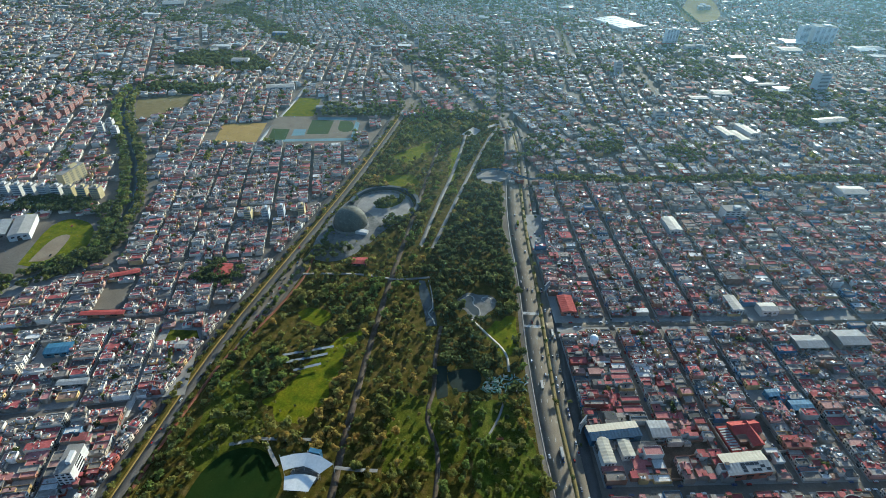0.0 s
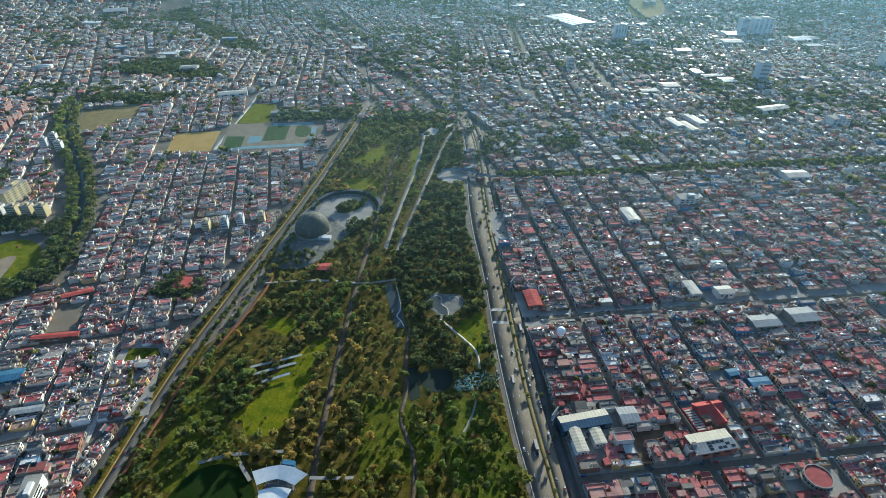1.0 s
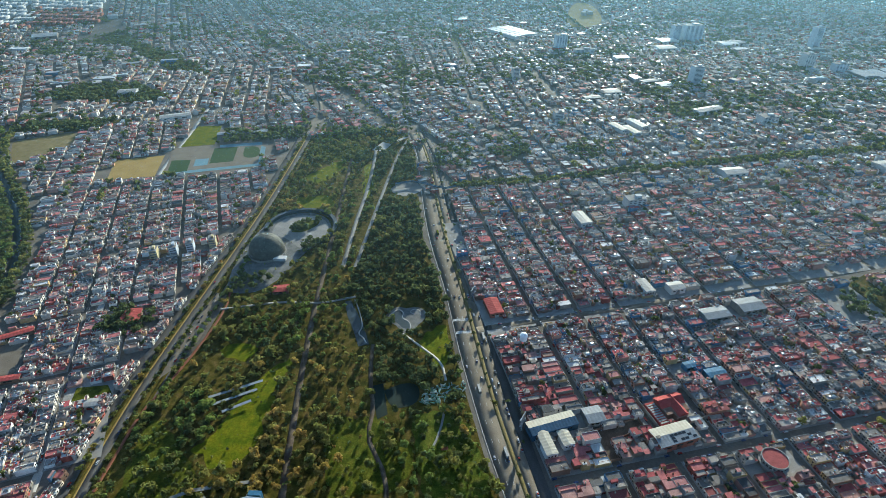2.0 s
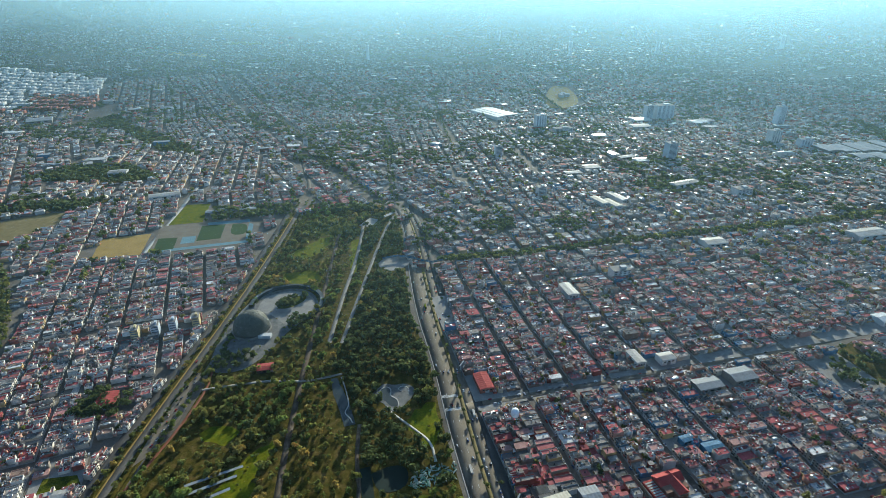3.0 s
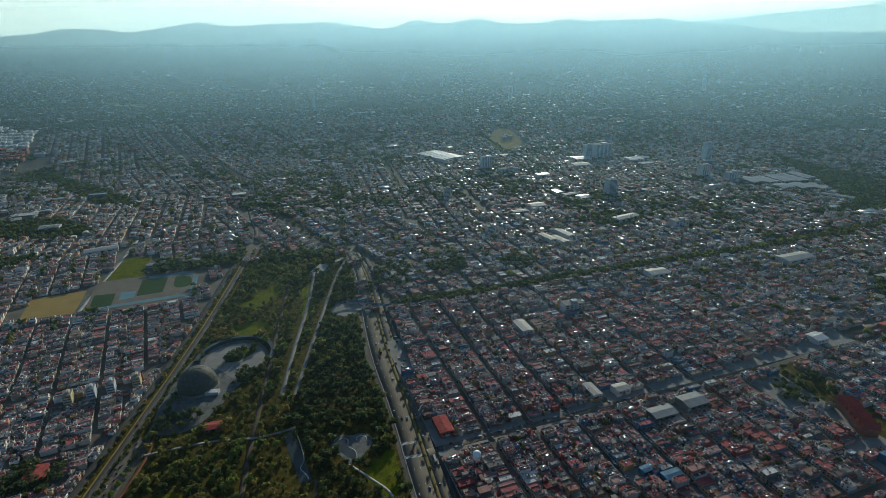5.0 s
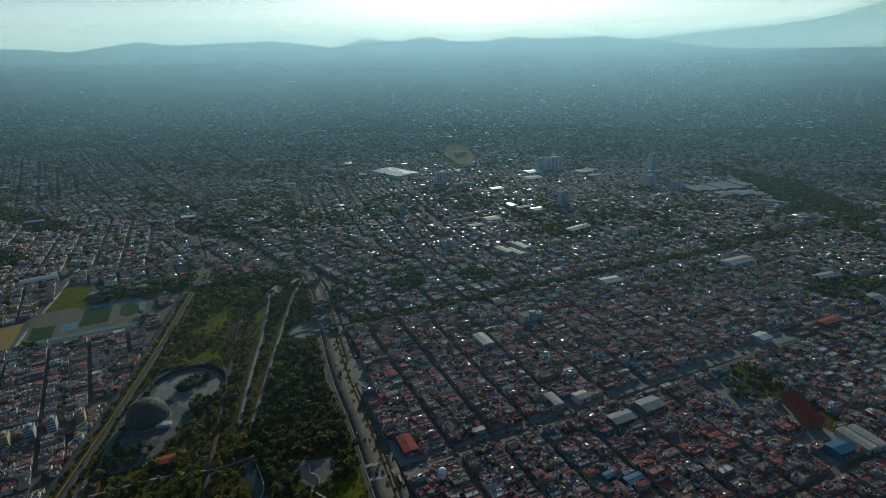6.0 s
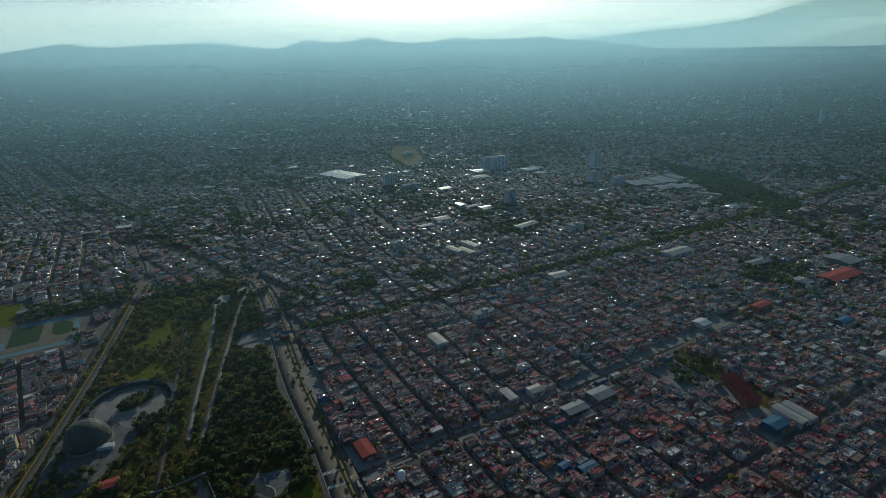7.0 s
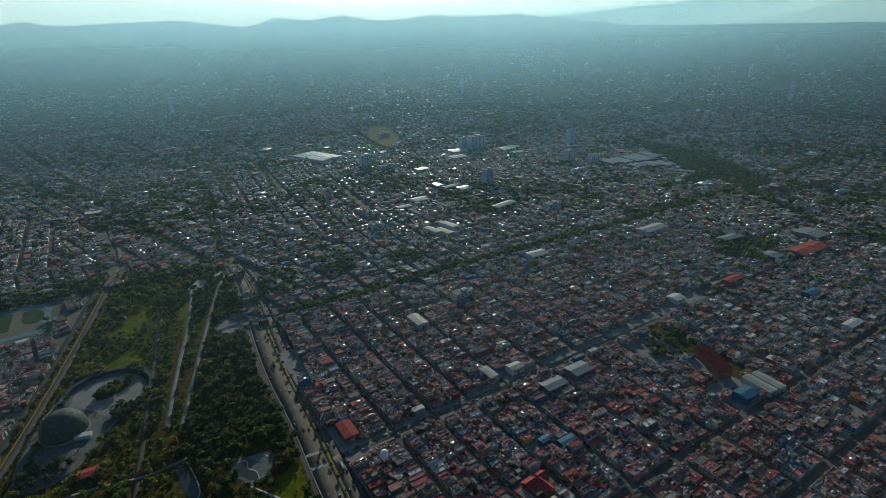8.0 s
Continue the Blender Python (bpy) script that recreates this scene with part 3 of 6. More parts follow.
for k, (nm, pts, mat) in enumerate(LAWNS):
    p = smooth_line(pts + [pts[0]], 3.0)[:-1]
    p = p + np.array([[noise.noise((x * 0.09, y * 0.09, 2.0 + k)) * 6, noise.noise((x * 0.09, y * 0.09, 8.0 + k)) * 6] for x, y in p])
    slab(nm, [tuple(q) for q in p], 0.0, 0.14 + 0.01 * k, mat, label="sunlit mown park lawn" if mat is grass_bright else "rough green park grass", category="lawn")
ribbon("path_park", [(-195, 896), (-183, 721), (-170, 564), (-164, 479), (-153, 376), (-144, 310), (-137, 256), (-129, 217), (-118, 130)], 6, 0.30, dirt_walk, "brown dirt walk through the park", "path")
ribbon("path_park_east", [(-88, 420), (-84, 370), (-74, 334), (-77, 300), (-55, 270), (-50, 230), (-40, 150)], 4, 0.30, dirt_walk, "brown dirt walk among the trees", "path")
ribbon("path_foot", [(-58, 438), (-32, 414), (-14, 397), (-9, 372)], 2.6, 0.34, concrete_light, "pale concrete footpath over the lawn", "path", step=5)
ribbon("path_pond", [(-270, 470), (-200, 488), (-160, 484), (-120, 500)], 3.5, 0.33, concrete, "grey cross walk in the park", "path")
ribbon("road_twin_west", [(-147, 560), (-150, 676), (-148, 770), (-153, 880), (-158, 940)], 5.5, 0.27, concrete, "pale park road between trees", "road")
ribbon("road_twin_east", [(-131, 560), (-127, 665), (-121, 800), (-114, 920), (-104, 985)], 5.0, 0.26, concrete, "pale park road between trees", "road")
slab("entrance_court", [(-165, 935), (-150, 975), (-132, 965), (-142, 930)], 0.0, 0.30, concrete_light, label="pale paved entrance court", category="court")
slab("plaza_court", [tuple(q) for q in smooth_line([(-114, 776), (-104, 796), (-88, 806), (-60, 806), (-58, 778), (-82, 752), (-100, 760), (-114, 776)], 5)[:-1]], 0.0, 0.30, concrete, label="rounded pale paved court beside the boulevard", category="court")
slab("water_canal_north", [(-131, 491), (-124, 492), (-113, 470), (-102, 447), (-92, 420), (-103, 416), (-112, 440), (-124, 466)], 0.0, 0.26, water, label="grey still park pond with curved bank", category="water")
slab("water_canal_south", [(-81, 362), (-70, 366), (-61, 329), (-70, 323)], 0.0, 0.26, water_canal, label="grey park canal", category="water")
slab("water_pond", [tuple(q) for q in smooth_line([(-68, 357), (-50, 368), (-34, 366), (-33, 342), (-58, 334), (-68, 357)], 5)[:-1]], 0.0, 0.27, water_canal, label="dark park pond under trees", category="water")
slab("water_terrace", [tuple(q) for q in smooth_line([(-80, 468), (-70, 485), (-58, 480), (-47, 485), (-34, 477), (-36, 460), (-44, 452), (-45, 437), (-62, 440), (-66, 452), (-76, 454), (-80, 468)], 3)[:-1]], 0.0, 0.30, concrete_dark, label="dark grey terrace round the little lake", category="terrace")
slab("water_lake", [tuple(q) for q in smooth_line([(-76, 467), (-68, 479), (-60, 474), (-62, 463), (-52, 458), (-50, 446), (-59, 446), (-65, 455), (-72, 458), (-76, 467)], 3)[:-1]], 0.0, 0.36, water, label="small grey park lake", category="water")
# shade of the dome is put into this court's darker concrete
slab("dome_plaza", [tuple(q) for q in smooth_line([(-278, 505), (-288, 560), (-284, 640), (-268, 678), (-232, 700), (-200, 690), (-180, 660), (-182, 622), (-205, 590), (-215, 540), (-235, 505), (-260, 498), (-278, 505)], 6)[:-1]], 0.0, 0.32, concrete_dark, label="grey paved court round the dome", category="court")
slab("ring_court", [tuple(q) for q in smooth_line([(-262, 632), (-264, 668), (-235, 690), (-204, 685), (-184, 660), (-188, 622), (-212, 598), (-226, 612), (-240, 626), (-262, 632)], 6)[:-1]], 0.0, 0.36, concrete, label="pale paved court inside the ring gallery", category="court")
slab("ring_court_garden", [tuple(q) for q in smooth_line([(-236, 640), (-228, 668), (-205, 680), (-200, 664), (-218, 640), (-236, 640)], 4)[:-1]], 0.0, 0.40, grass, label="planted island in the ring court", category="garden")
slab("pitch_stadium", [tuple(q) for q in smooth_line([(-238, 175), (-239, 205), (-235, 219), (-226, 232), (-210, 239), (-194, 236), (-179, 226), (-169, 212), (-172, 182), (-190, 158), (-220, 155), (-238, 175)], 4)[:-1]], 0.0, 0.24, turf_dark, label="dark green baseball field with shade painted in", category="field")

slab("field_dry", [(-613, 867), (-536, 893), (-513, 807), (-585, 790)], -0.2, 0.15, grass_dry, label="dry yellow football field", category="field")
slab("field_green", [(-536, 1039), (-490, 1046), (-466, 948), (-524, 932)], -0.2, 0.15, grass_bright, label="bright green sports field", category="field")
slab("sports_ground", [(-535, 926), (-377, 968), (-346, 856), (-500, 809)], -0.2, 0.15, asphalt_pale, label="grey paved sports ground", category="court")
slab("pitch_small", [(-513, 871), (-481, 876), (-468, 830), (-498, 820)], 0.0, 0.22, grass_pitch, label="small green turf pitch", category="field")
slab("pitch_wide", [(-459, 929), (-418, 938), (-404, 874), (-442, 862)], 0.0, 0.22, grass_pitch, label="dark green turf pitch", category="field")
slab("pitch_round", [tuple(q) for q in smooth_line([(-405, 939), (-378, 944), (-363, 893), (-393, 888), (-405, 939)], 5)[:-1]], 0.0, 0.22, grass_pitch, label="rounded green turf pitch", category="field")
slab("pool_court", [(-473, 878), (-451, 884), (-443, 856), (-465, 849)], 0.0, 0.21, pool_paint, label="turquoise painted court", category="court")
slab("court_band", [(-500, 822), (-352, 868), (-349, 858), (-498, 811)], 0.0, 0.20, pool_paint, label="faded turquoise court strip", category="court")
slab("field_dirt", [tuple(q) for q in smooth_line([(-612, 405), (-652, 508), (-593, 512), (-556, 460), (-561, 405), (-612, 405)], 8)[:-1]], -0.2, 0.15, grass_bright, label="worn green and dirt football field", category="field")
slab("field_dirt_middle", [tuple(q) for q in smooth_line([(-604, 413), (-618, 466), (-600, 480), (-590, 455), (-580, 420), (-604, 413)], 6)[:-1]], 0.0, 0.22, dirt, label="bare dirt worn into the field", category="field")
slab("court_band_north", [(-455, 945), (-380, 964), (-376, 950), (-450, 933)], 0.0, 0.20, pool_paint, label="faded turquoise court strip", category="court")
slab("court_band_east", [(-376, 946), (-366, 940), (-349, 872), (-358, 870)], 0.0, 0.20, pool_paint, label="faded turquoise court strip", category="court")
slab("churchyard", [(443, 530), (514, 572), (545, 500), (545, 440), (520, 385), (468, 398), (470, 470)], -0.2, 0.1, woodland, label="brown churchyard under trees", category="ground")
# sunlight along the street is put into this pale ribbon
ribbon("road_west_street", [(-560, 1150), (-525, 930), (-509, 800), (-470, 660), (-434, 540), (-401, 444), (-375, 362), (-350, 290), (-335, 240)], 7, 0.06, concrete_light, "street between houses, sunlight painted as pale concrete", "road")
ribbon("pool_rim", [(-76, 467), (-68, 479), (-60, 474), (-62, 463), (-52, 458), (-50, 446)], 1.2, 0.5, concrete_light, "pale curved pool rim", "kerb", step=3)
ribbon("pool_rim", [(-48, 470), (-54, 474), (-50, 480), (-42, 478), (-41, 470)], 1.0, 0.5, concrete_light, "pale curved pool rim", "kerb", step=3)
ribbon("pond_rim", [(-120, 494), (-113, 478), (-106, 458), (-103, 446), (-107, 436), (-100, 430), (-95, 421)], 1.3, 0.45, concrete_light, "white curved pond bank", "kerb", step=3)
ribbon("path_low", [(-9, 337), (-12, 311), (-22, 284)], 2.2, 0.3, concrete, "grey footpath among trees", "path", step=6)
slab("play_court", [(-9, 291), (1, 294), (3, 282), (-6, 279)], 0.0, 0.4, grass_bright, label="bright green rubber play court", category="court")
slab("play_court_edge", [(-11, 295), (-5, 296.5), (-4, 293.5), (-10, 292)], 0.0, 0.42, dirt_red, label="red rubber strip beside the play court", category="court")
slab("school_court", [(-468, 355), (-438, 364), (-456, 408), (-482, 399)], -0.2, 0.12, asphalt_pale, label="grey paved school yard", category="court")
slab("green_lot", [(-359, 331), (-364, 348), (-336, 353), (-326, 342)], -0.2, 0.2, grass, label="overgrown green vacant lot", category="ground")
slab("walled_yard", [(113, 313), (167, 333), (170, 322), (143, 309), (150, 291), (122, 284)], -0.2, 0.2, dirt_walk, label="bare walled yard between houses", category="yard")
RIVER = [(-900, 1000), (-870, 920), (-800, 830), (-749, 775), (-690, 715), (-645, 661), (-600, 600), (-570, 555), (-553, 496), (-528, 445), (-560, 405), (-600, 350), (-680, 280)]
ribbon("water_river", RIVER, 12, 0.08, river_water, "dark narrow river between trees", "water")
slab("field_river", [tuple(q) for q in smooth_line([(-852, 940), (-810, 975), (-760, 998), (-738, 960), (-739, 924), (-760, 870), (-779, 838), (-820, 890), (-852, 940)], 10)[:-1]], -0.2, 0.14, median_grass, label="dry riverside meadow", category="field")
slab("field_far_dry", [(-1380, 2790), (-1190, 2790), (-1200, 2850), (-1370, 2850)], -1.5, 0.6, grass_dry, label="dry tan field far off", category="field", drape=True)
slab("field_far_green", [(-1200, 3050), (-1010, 3090), (-1020, 3150), (-1190, 3110)], -1.5, 0.6, grass_bright, label="bright green field far off", category="field", drape=True)
slab("field_tan", [tuple(q) for q in smooth_line([(375, 2150), (440, 2420), (520, 2400), (520, 2120), (400, 2030), (375, 2150)], 20)[:-1]], -1.5, 0.6, grass_dry, label="dry tan sports field far off", category="field", drape=True)
for bx, by in ((455, 2230), (480, 2240), (470, 2270)):
    slab("field_building", [(bx - 9, by - 14), (bx + 9, by - 14), (bx + 9, by + 14), (bx - 9, by + 14)], 0, 26, concrete_light, label="pale flat building on the dry field", category="building", kind="")
GROVE_RIVER = [(-990, 1190), (-722, 1175), (-680, 1225), (-796, 1310), (-939, 1300)]
GROVE_HILL = [(-1200, 1700), (-1040, 1700), (-900, 1560), (-790, 1450), (-650, 1395), (-730, 1500), (-840, 1600), (-1020, 1740), (-1213, 2006), (-1292, 2048)]
GROVE_MALL = [(1339, 1785), (1414, 1632), (1428, 1408), (1324, 1111), (1217, 1067), (1250, 1259), (1290, 1569)]
GROVE_BANK = [(-890, 985), (-740, 1003), (-700, 1075), (-760, 1060), (-880, 1040)]
GROVE_CHURCH = [(443, 530), (514, 572), (534, 520), (512, 500), (470, 470), (450, 480)]
for g in (GROVE_RIVER, GROVE_HILL, GROVE_MALL, GROVE_BANK):
    slab("grove_ground", g, -0.2, 0.1, woodland, label="dark wooded ground", category="ground")


# ---- the town's plan ----
CROSS_TREES = [(-9, 790), (140, 818), (311, 868), (507, 916), (741, 972), (1030, 1055), (1331, 1153), (1700, 1270)]
MAIN_CROSS = [(24, 444), (90, 466), (139, 479), (237, 505), (302, 525), (400, 551), (560, 601), (716, 655)]
DIAGONAL = [(-120, 1040), (-215, 1180), (-340, 1411), (-655, 2020), (-962, 2542), (-1264, 2916)]
SECOND_DIAGONAL = [(-400, 1400), (-500, 1576), (-770, 2067), (-1099, 2581)]
EAST_STREET = [(221, 1190), (175, 1628), (125, 1973), (70, 2500)]
SLANT = [(374, 640), (380, 500), (383, 410), (379, 343), (377, 250)]
WHITE_STREET = [(-560, 1150), (-525, 930), (-509, 800)]
SHOULDER = [(1350, 1800), (1260, 1420), (1225, 1250), (1190, 1000), (1116, 801)]
NORTH_STREET = [(-105, 1035), (-136, 1240), (-167, 1534), (-198, 1727), (-236, 1841), (-404, 2215), (-594, 2527), (-932, 2990)]
NORTH_EAST = [(138, 821), (100, 940), (65, 1112), (25, 1400), (-21, 1778), (-60, 2300)]

# sunlight on the cross street is put into its paler asphalt
ribbon("road_cross", MAIN_CROSS, 17, 0.056, asphalt_pale, "worn asphalt cross street with sunlight painted in", "road")

# footprint: centre x, y, width, depth, turn, kind; houses keep clear of them
BIG = [
    (87, 319, 45, 15, 20, 8, "shed_front"), (80, 298, 10, 24, 16, 8, "shed_cream"), (97, 305, 10, 16, 18, 7, "shed_cream"),
    (191, 311, 38, 19, 19, 9, "hall_grey"), (200, 346, 28, 27, 20, 8, "church_red"), (42, 483, 16, 28, 15, 6, "block_red"),
    (226, 527, 12, 25, 15, 8, "shed_white"), (262, 528, 19, 14, 15, 8, "shed_white"), (178, 686, 17, 34, 15, 9, "shed_white"),
    (290, 479, 31, 18, 15, 8, "shed_grey"), (335, 496, 30, 22, 15, 8, "shed_grey"), (465, 860, 40, 26, 12, 8, "shed_white"),
    (521, 398, 14, 36, 10, 7, "shed_white"), (537, 400, 12, 36, 10, 7, "shed_white"), (490, 388, 24, 18, 12, 9, "shed_blue"),
    (164, 1950, 95, 150, 36, 10, "market_white"), (-600, 1080, 60, 22, 24, 8, "shed_white"), (-785, 1236, 40, 26, 15, 9, "shed_white"),
    (1050, 1475, 44, 60, 8, 11, "market_grey"), (1098, 1482, 44, 70, 8, 9, "market_grey"), (1146, 1490, 44, 80, 8, 10, "market_grey"), (1192, 1500, 40, 90, 8, 9, "market_grey"), (1236, 1520, 38, 80, 8, 10, "market_grey"), (1100, 1412, 46, 46, 8, 8, "market_grey"), (1152, 1406, 46, 56, 8, 9, "market_grey"), (1198, 1400, 36, 60, 8, 8, "shed_white"), (1170, 1300, 85, 16, -45, 9, "shed_white"),
    # some of these bright halls are added: pale roofs stand in for street glint
    (456, 1625, 42, 26, 14, 8, "shed_bright"), (446, 1425, 22, 34, 14, 7, "shed_bright"), (500, 1362, 34, 30, 14, 8, "shed_bright"), (655, 1850, 60, 46, 10, 9, "shed_bright"), (835, 1815, 56, 44, 10, 9, "shed_bright"),
    (318, 1062, 16, 44, 24, 8, "shed_cream"), (340, 1046, 16, 44, 24, 8, "shed_cream"), (362, 1085, 16, 50, 24, 8, "shed_white"), (585, 618, 22, 20, 15, 7, "shed_bright"), (722, 642, 40, 16, 15, 7, "block_red"), (868, 698, 30, 30, 12, 8, "shed_grey"), (762, 465, 34, 14, 14, 7, "shed_bright"),
    (-150, 2740, 120, 14, 20, 8, "shed_bright"), (-1330, 1760, 70, 60, 30, 9, "shed_grey"),
    (760, 900, 70, 30, 15, 9, "shed_white"), (870, 800, 60, 22, 10, 8, "shed_grey"), (960, 700, 90, 35, 12, 8, "block_red"),
    (-665, 470, 24, 50, 33, 9, "shed_white"), (-690, 458, 22, 40, 33, 8, "shed_grey"), (-690, 405, 50, 26, 15, 6, "block_red"),
    (470, 1390, 45, 18, 20, 8, "shed_grey"), (620, 1750, 60, 40, 10, 9, "shed_white"), (860, 1830, 60, 40, 14, 9, "shed_grey"), (300, 1250, 40, 18, 14, 8, "shed_grey"),
    (540, 1180, 70, 24, 25, 8, "shed_white"), (355, 1300, 40, 30, 14, 8, "shed_white"), (-430, 1000, 95, 12, 14, 5, "shed_grey"), (-362, 448, 20, 22, 19, 6, "villa_red"),
    (1040, 760, 50, 50, 12, 9, "shed_grey"), (1100, 640, 40, 24, 12, 8, "shed_white"), (800, 560, 30, 14, 12, 7, "shed_blue"), 
    (-449, 294, 24, 14, 22, 6, "shed_blue"), (-404, 261, 27, 7, 20, 5, "shed_grey"), (-337, 327, 20, 9, 12, 5, "shed_white"), (-470, 416, 32, 8, 33, 5, "villa_red"), (-446, 350, 46, 7, 16, 5, "villa_red"),
    (268, 290, 22, 22, 0, 8, "round"), (257, 389, 20, 11, 15, 6, "shed_blue"), (236, 399, 14, 8, 20, 6, "shed_blue"), (126, 331, 17, 17, 15, 7, "shed_teal"),
]
# slender blocks: x, y, width, depth, turn, height, kind
TOWERS = [
    (585, 1395, 26, 22, 14, 44, "tower_grey"), (135, 1405, 17, 15, 14, 30, "tower_white"), (298, 1745, 34, 24, 10, 42, "tower_grey"), (360, 1690, 60, 22, 14, 14, "tower_white"),
    (745, 1900, 62, 40, 10, 46, "tower_grey"), (692, 1890, 26, 24, 10, 46, "tower_grey"), (1085, 1790, 26, 22, 14, 62, "tower_grey"), (945, 1560, 32, 24, 14, 40, "tower_white"),
    (1015, 1525, 40, 20, 14, 24, "tower_grey"), (268, 742, 30, 17, 15, 14, "tower_white"), (-400, 1500, 12, 10, 14, 24, "tower_white"), (-335, 186, 12, 26, 19, 17, "tower_white"),
    (1260, 1040, 46, 20, 12, 18, "tower_red"), (1395, 1030, 50, 22, 8, 24, "tower_red"), (640, 1120, 36, 24, 14, 16, "tower_white"), (205, 1120, 20, 14, 14, 16, "tower_white"),
    (-395, 570, 9, 14, 19, 14, "tower_cream"), (-374, 580, 9, 14, 19, 14, "tower_grey"), (-356, 590, 9, 14, 19, 14, "tower_grey"), (-330, 600, 9, 14, 19, 14, "tower_cream"),
]
for k in range(8):
    TOWERS.append((-770 + 19 * k, 546 + 3.5 * k, 13, 12, 12, 17, "tower_cream" if k > 4 else "tower_white"))
TOWERS.append((-703, 600, 44, 12, 92, 24, "tower_cream"))
for k in range(15):
    for off in (12, 46, 84):
        t = 22 * k + (11 if off == 46 else 0)
        if rng.random() < 0.86:
            TOWERS.append((-850 - 0.358 * t - 0.934 * off + rng.uniform(-5, 5), 650 + 0.934 * t - 0.358 * off + rng.uniform(-3, 3), rng.uniform(13, 18), rng.uniform(9, 13), 111, rng.uniform(10, 15), "tower_red"))
for x, y in ((-800, 776), (-798, 797), (-765, 768)):
    TOWERS.append((x, y, 11, 11, 20, 17, "tower_white"))
seen_at = set()
TOWERS = [t for t in TOWERS if not ((round(t[0] / 12), round(t[1] / 12)) in seen_at or seen_at.add((round(t[0] / 12), round(t[1] / 12))))]

FLATS_GROUND = [(-2000, 2380), (-1430, 2330), (-1262, 1945), (-1388, 1870), (-1485, 1807), (-2000, 1850)]
OPEN = [
    PARK, [(-620, 872), (-530, 902), (-505, 800), (-592, 780)], [(-545, 1052), (-480, 1060), (-455, 945), (-530, 922)], [(-545, 932), (-368, 975), (-336, 850), (-505, 800)],
    [(-620, 395), (-668, 520), (-585, 525), (-545, 465), (-550, 395)], [(-858, 944), (-811, 980), (-758, 1002), (-734, 960), (-735, 924), (-756, 867), (-779, 832), (-825, 888)],
    [(365, 2140), (430, 2430), (530, 2410), (530, 2110), (400, 2015)], GROVE_RIVER,
    GROVE_HILL, GROVE_MALL,
    [(-470, 945), (-300, 985), (-315, 1045), (-470, 1010)], GROVE_CHURCH, [(488, 498), (524, 505), (540, 440), (505, 395), (470, 400)],
    [(780, 740), (860, 840), (960, 760), (860, 680)], [(-468, 355), (-438, 364), (-456, 408), (-482, 399)], [(-361, 329), (-366, 350), (-334, 355), (-322, 342)], [(113, 313), (167, 333), (170, 322), (143, 309), (150, 291), (122, 284)],
    [(-385, 430), (-370, 470), (-335, 460), (-345, 420)], [(-300, 1010), (-262, 1005), (-258, 1040), (-290, 1130)],
    FLATS_GROUND, GROVE_BANK,
    [(420, 1180), (520, 1250), (600, 1180), (500, 1110)], [(1000, 1180), (1240, 1180), (1240, 1420), (1180, 1250)],
]
LINES = [(BVD_L, 3), (BVD_R, 7), ([(-14, 690), (-25, 762), (-48, 909), (-80, 1030)], 17), (AVE[:10], 27), (AVE[9:], 13), (RIVER, 26), (CROSS_TREES, 13), (MAIN_CROSS, 11), (DIAGONAL, 10), (WHITE_STREET, 9), (SHOULDER, 14), (NORTH_STREET, 9), (NORTH_EAST, 8), (SECOND_DIAGONAL, 8), (EAST_STREET, 8)]


def free_of(pts, margin=0.0, big=True):
    bad = np.zeros(len(pts), bool)
    for poly in OPEN:
        bad |= inside(pts, poly)
    for line, d in LINES:
        bad |= near_line(pts, line, d + margin)
    if big:
        for x, y, w, d, turn, *_ in BIG + TOWERS:
            c, s = math.cos(radians(turn)), math.sin(radians(turn))
            q = pts - [x, y]
            bad |= (np.abs(q[:, 0] * c + q[:, 1] * s) < w / 2 + 2 + margin) & (np.abs(-q[:, 0] * s + q[:, 1] * c) < d / 2 + 2 + margin)
    return ~bad


# street patterns: seed x, y and turn; a lot belongs to the nearest seed
PATTERNS = [(300, 450, 14.5), (-450, 300, 19.0), (-560, 800, 19.0), (500, 1250, 14.5), (80, 1500, 9.0), (-620, 1250, 15.0), (-1200, 1100, 33.0), (1100, 900, 14.5), (1000, 1500, 6.0), (300, 2000, 9.0),
            (-720, 2350, 31.0), (-1300, 1900, 24.0), (1500, 1300, 28.0), (1000, 2200, 22.0), (1700, 1900, 10.0), (-1100, 2700, 33.0), (250, 2600, 10.0), (-900, 600, 30.0), (2100, 1400, 16.0), (-420, 1700, 31.0), (-100, 2300, 22.0), (-250, 1250, 31.0), (600, 1800, -6.0)]


def pattern_of(p):
    """The index of the street pattern that each plan point belongs to; the avenue parts west from east."""
    d = np.stack([np.hypot(p[:, 0] - x, p[:, 1] - y) for x, y, _ in PATTERNS], 1)
    k = d.argmin(1)
    west = (p[:, 0] < -310) & (p[:, 1] < 1130)
    edge = (p[:, 0] > -600) & west
    k = np.where(edge, 1, np.where(k == 2, 1, k))
    a, b = p[:, 0] * 0.968 + p[:, 1] * 0.2504, p[:, 0] * -0.2504 + p[:, 1] * 0.968
    k = np.where(k == 0, 3, k)
    k = np.where(~edge & (k == 1) & (p[:, 1] < 620), 17, k)
    return np.where((p[:, 0] > -310) & (b < 757) & (a < 1100), 0, k)


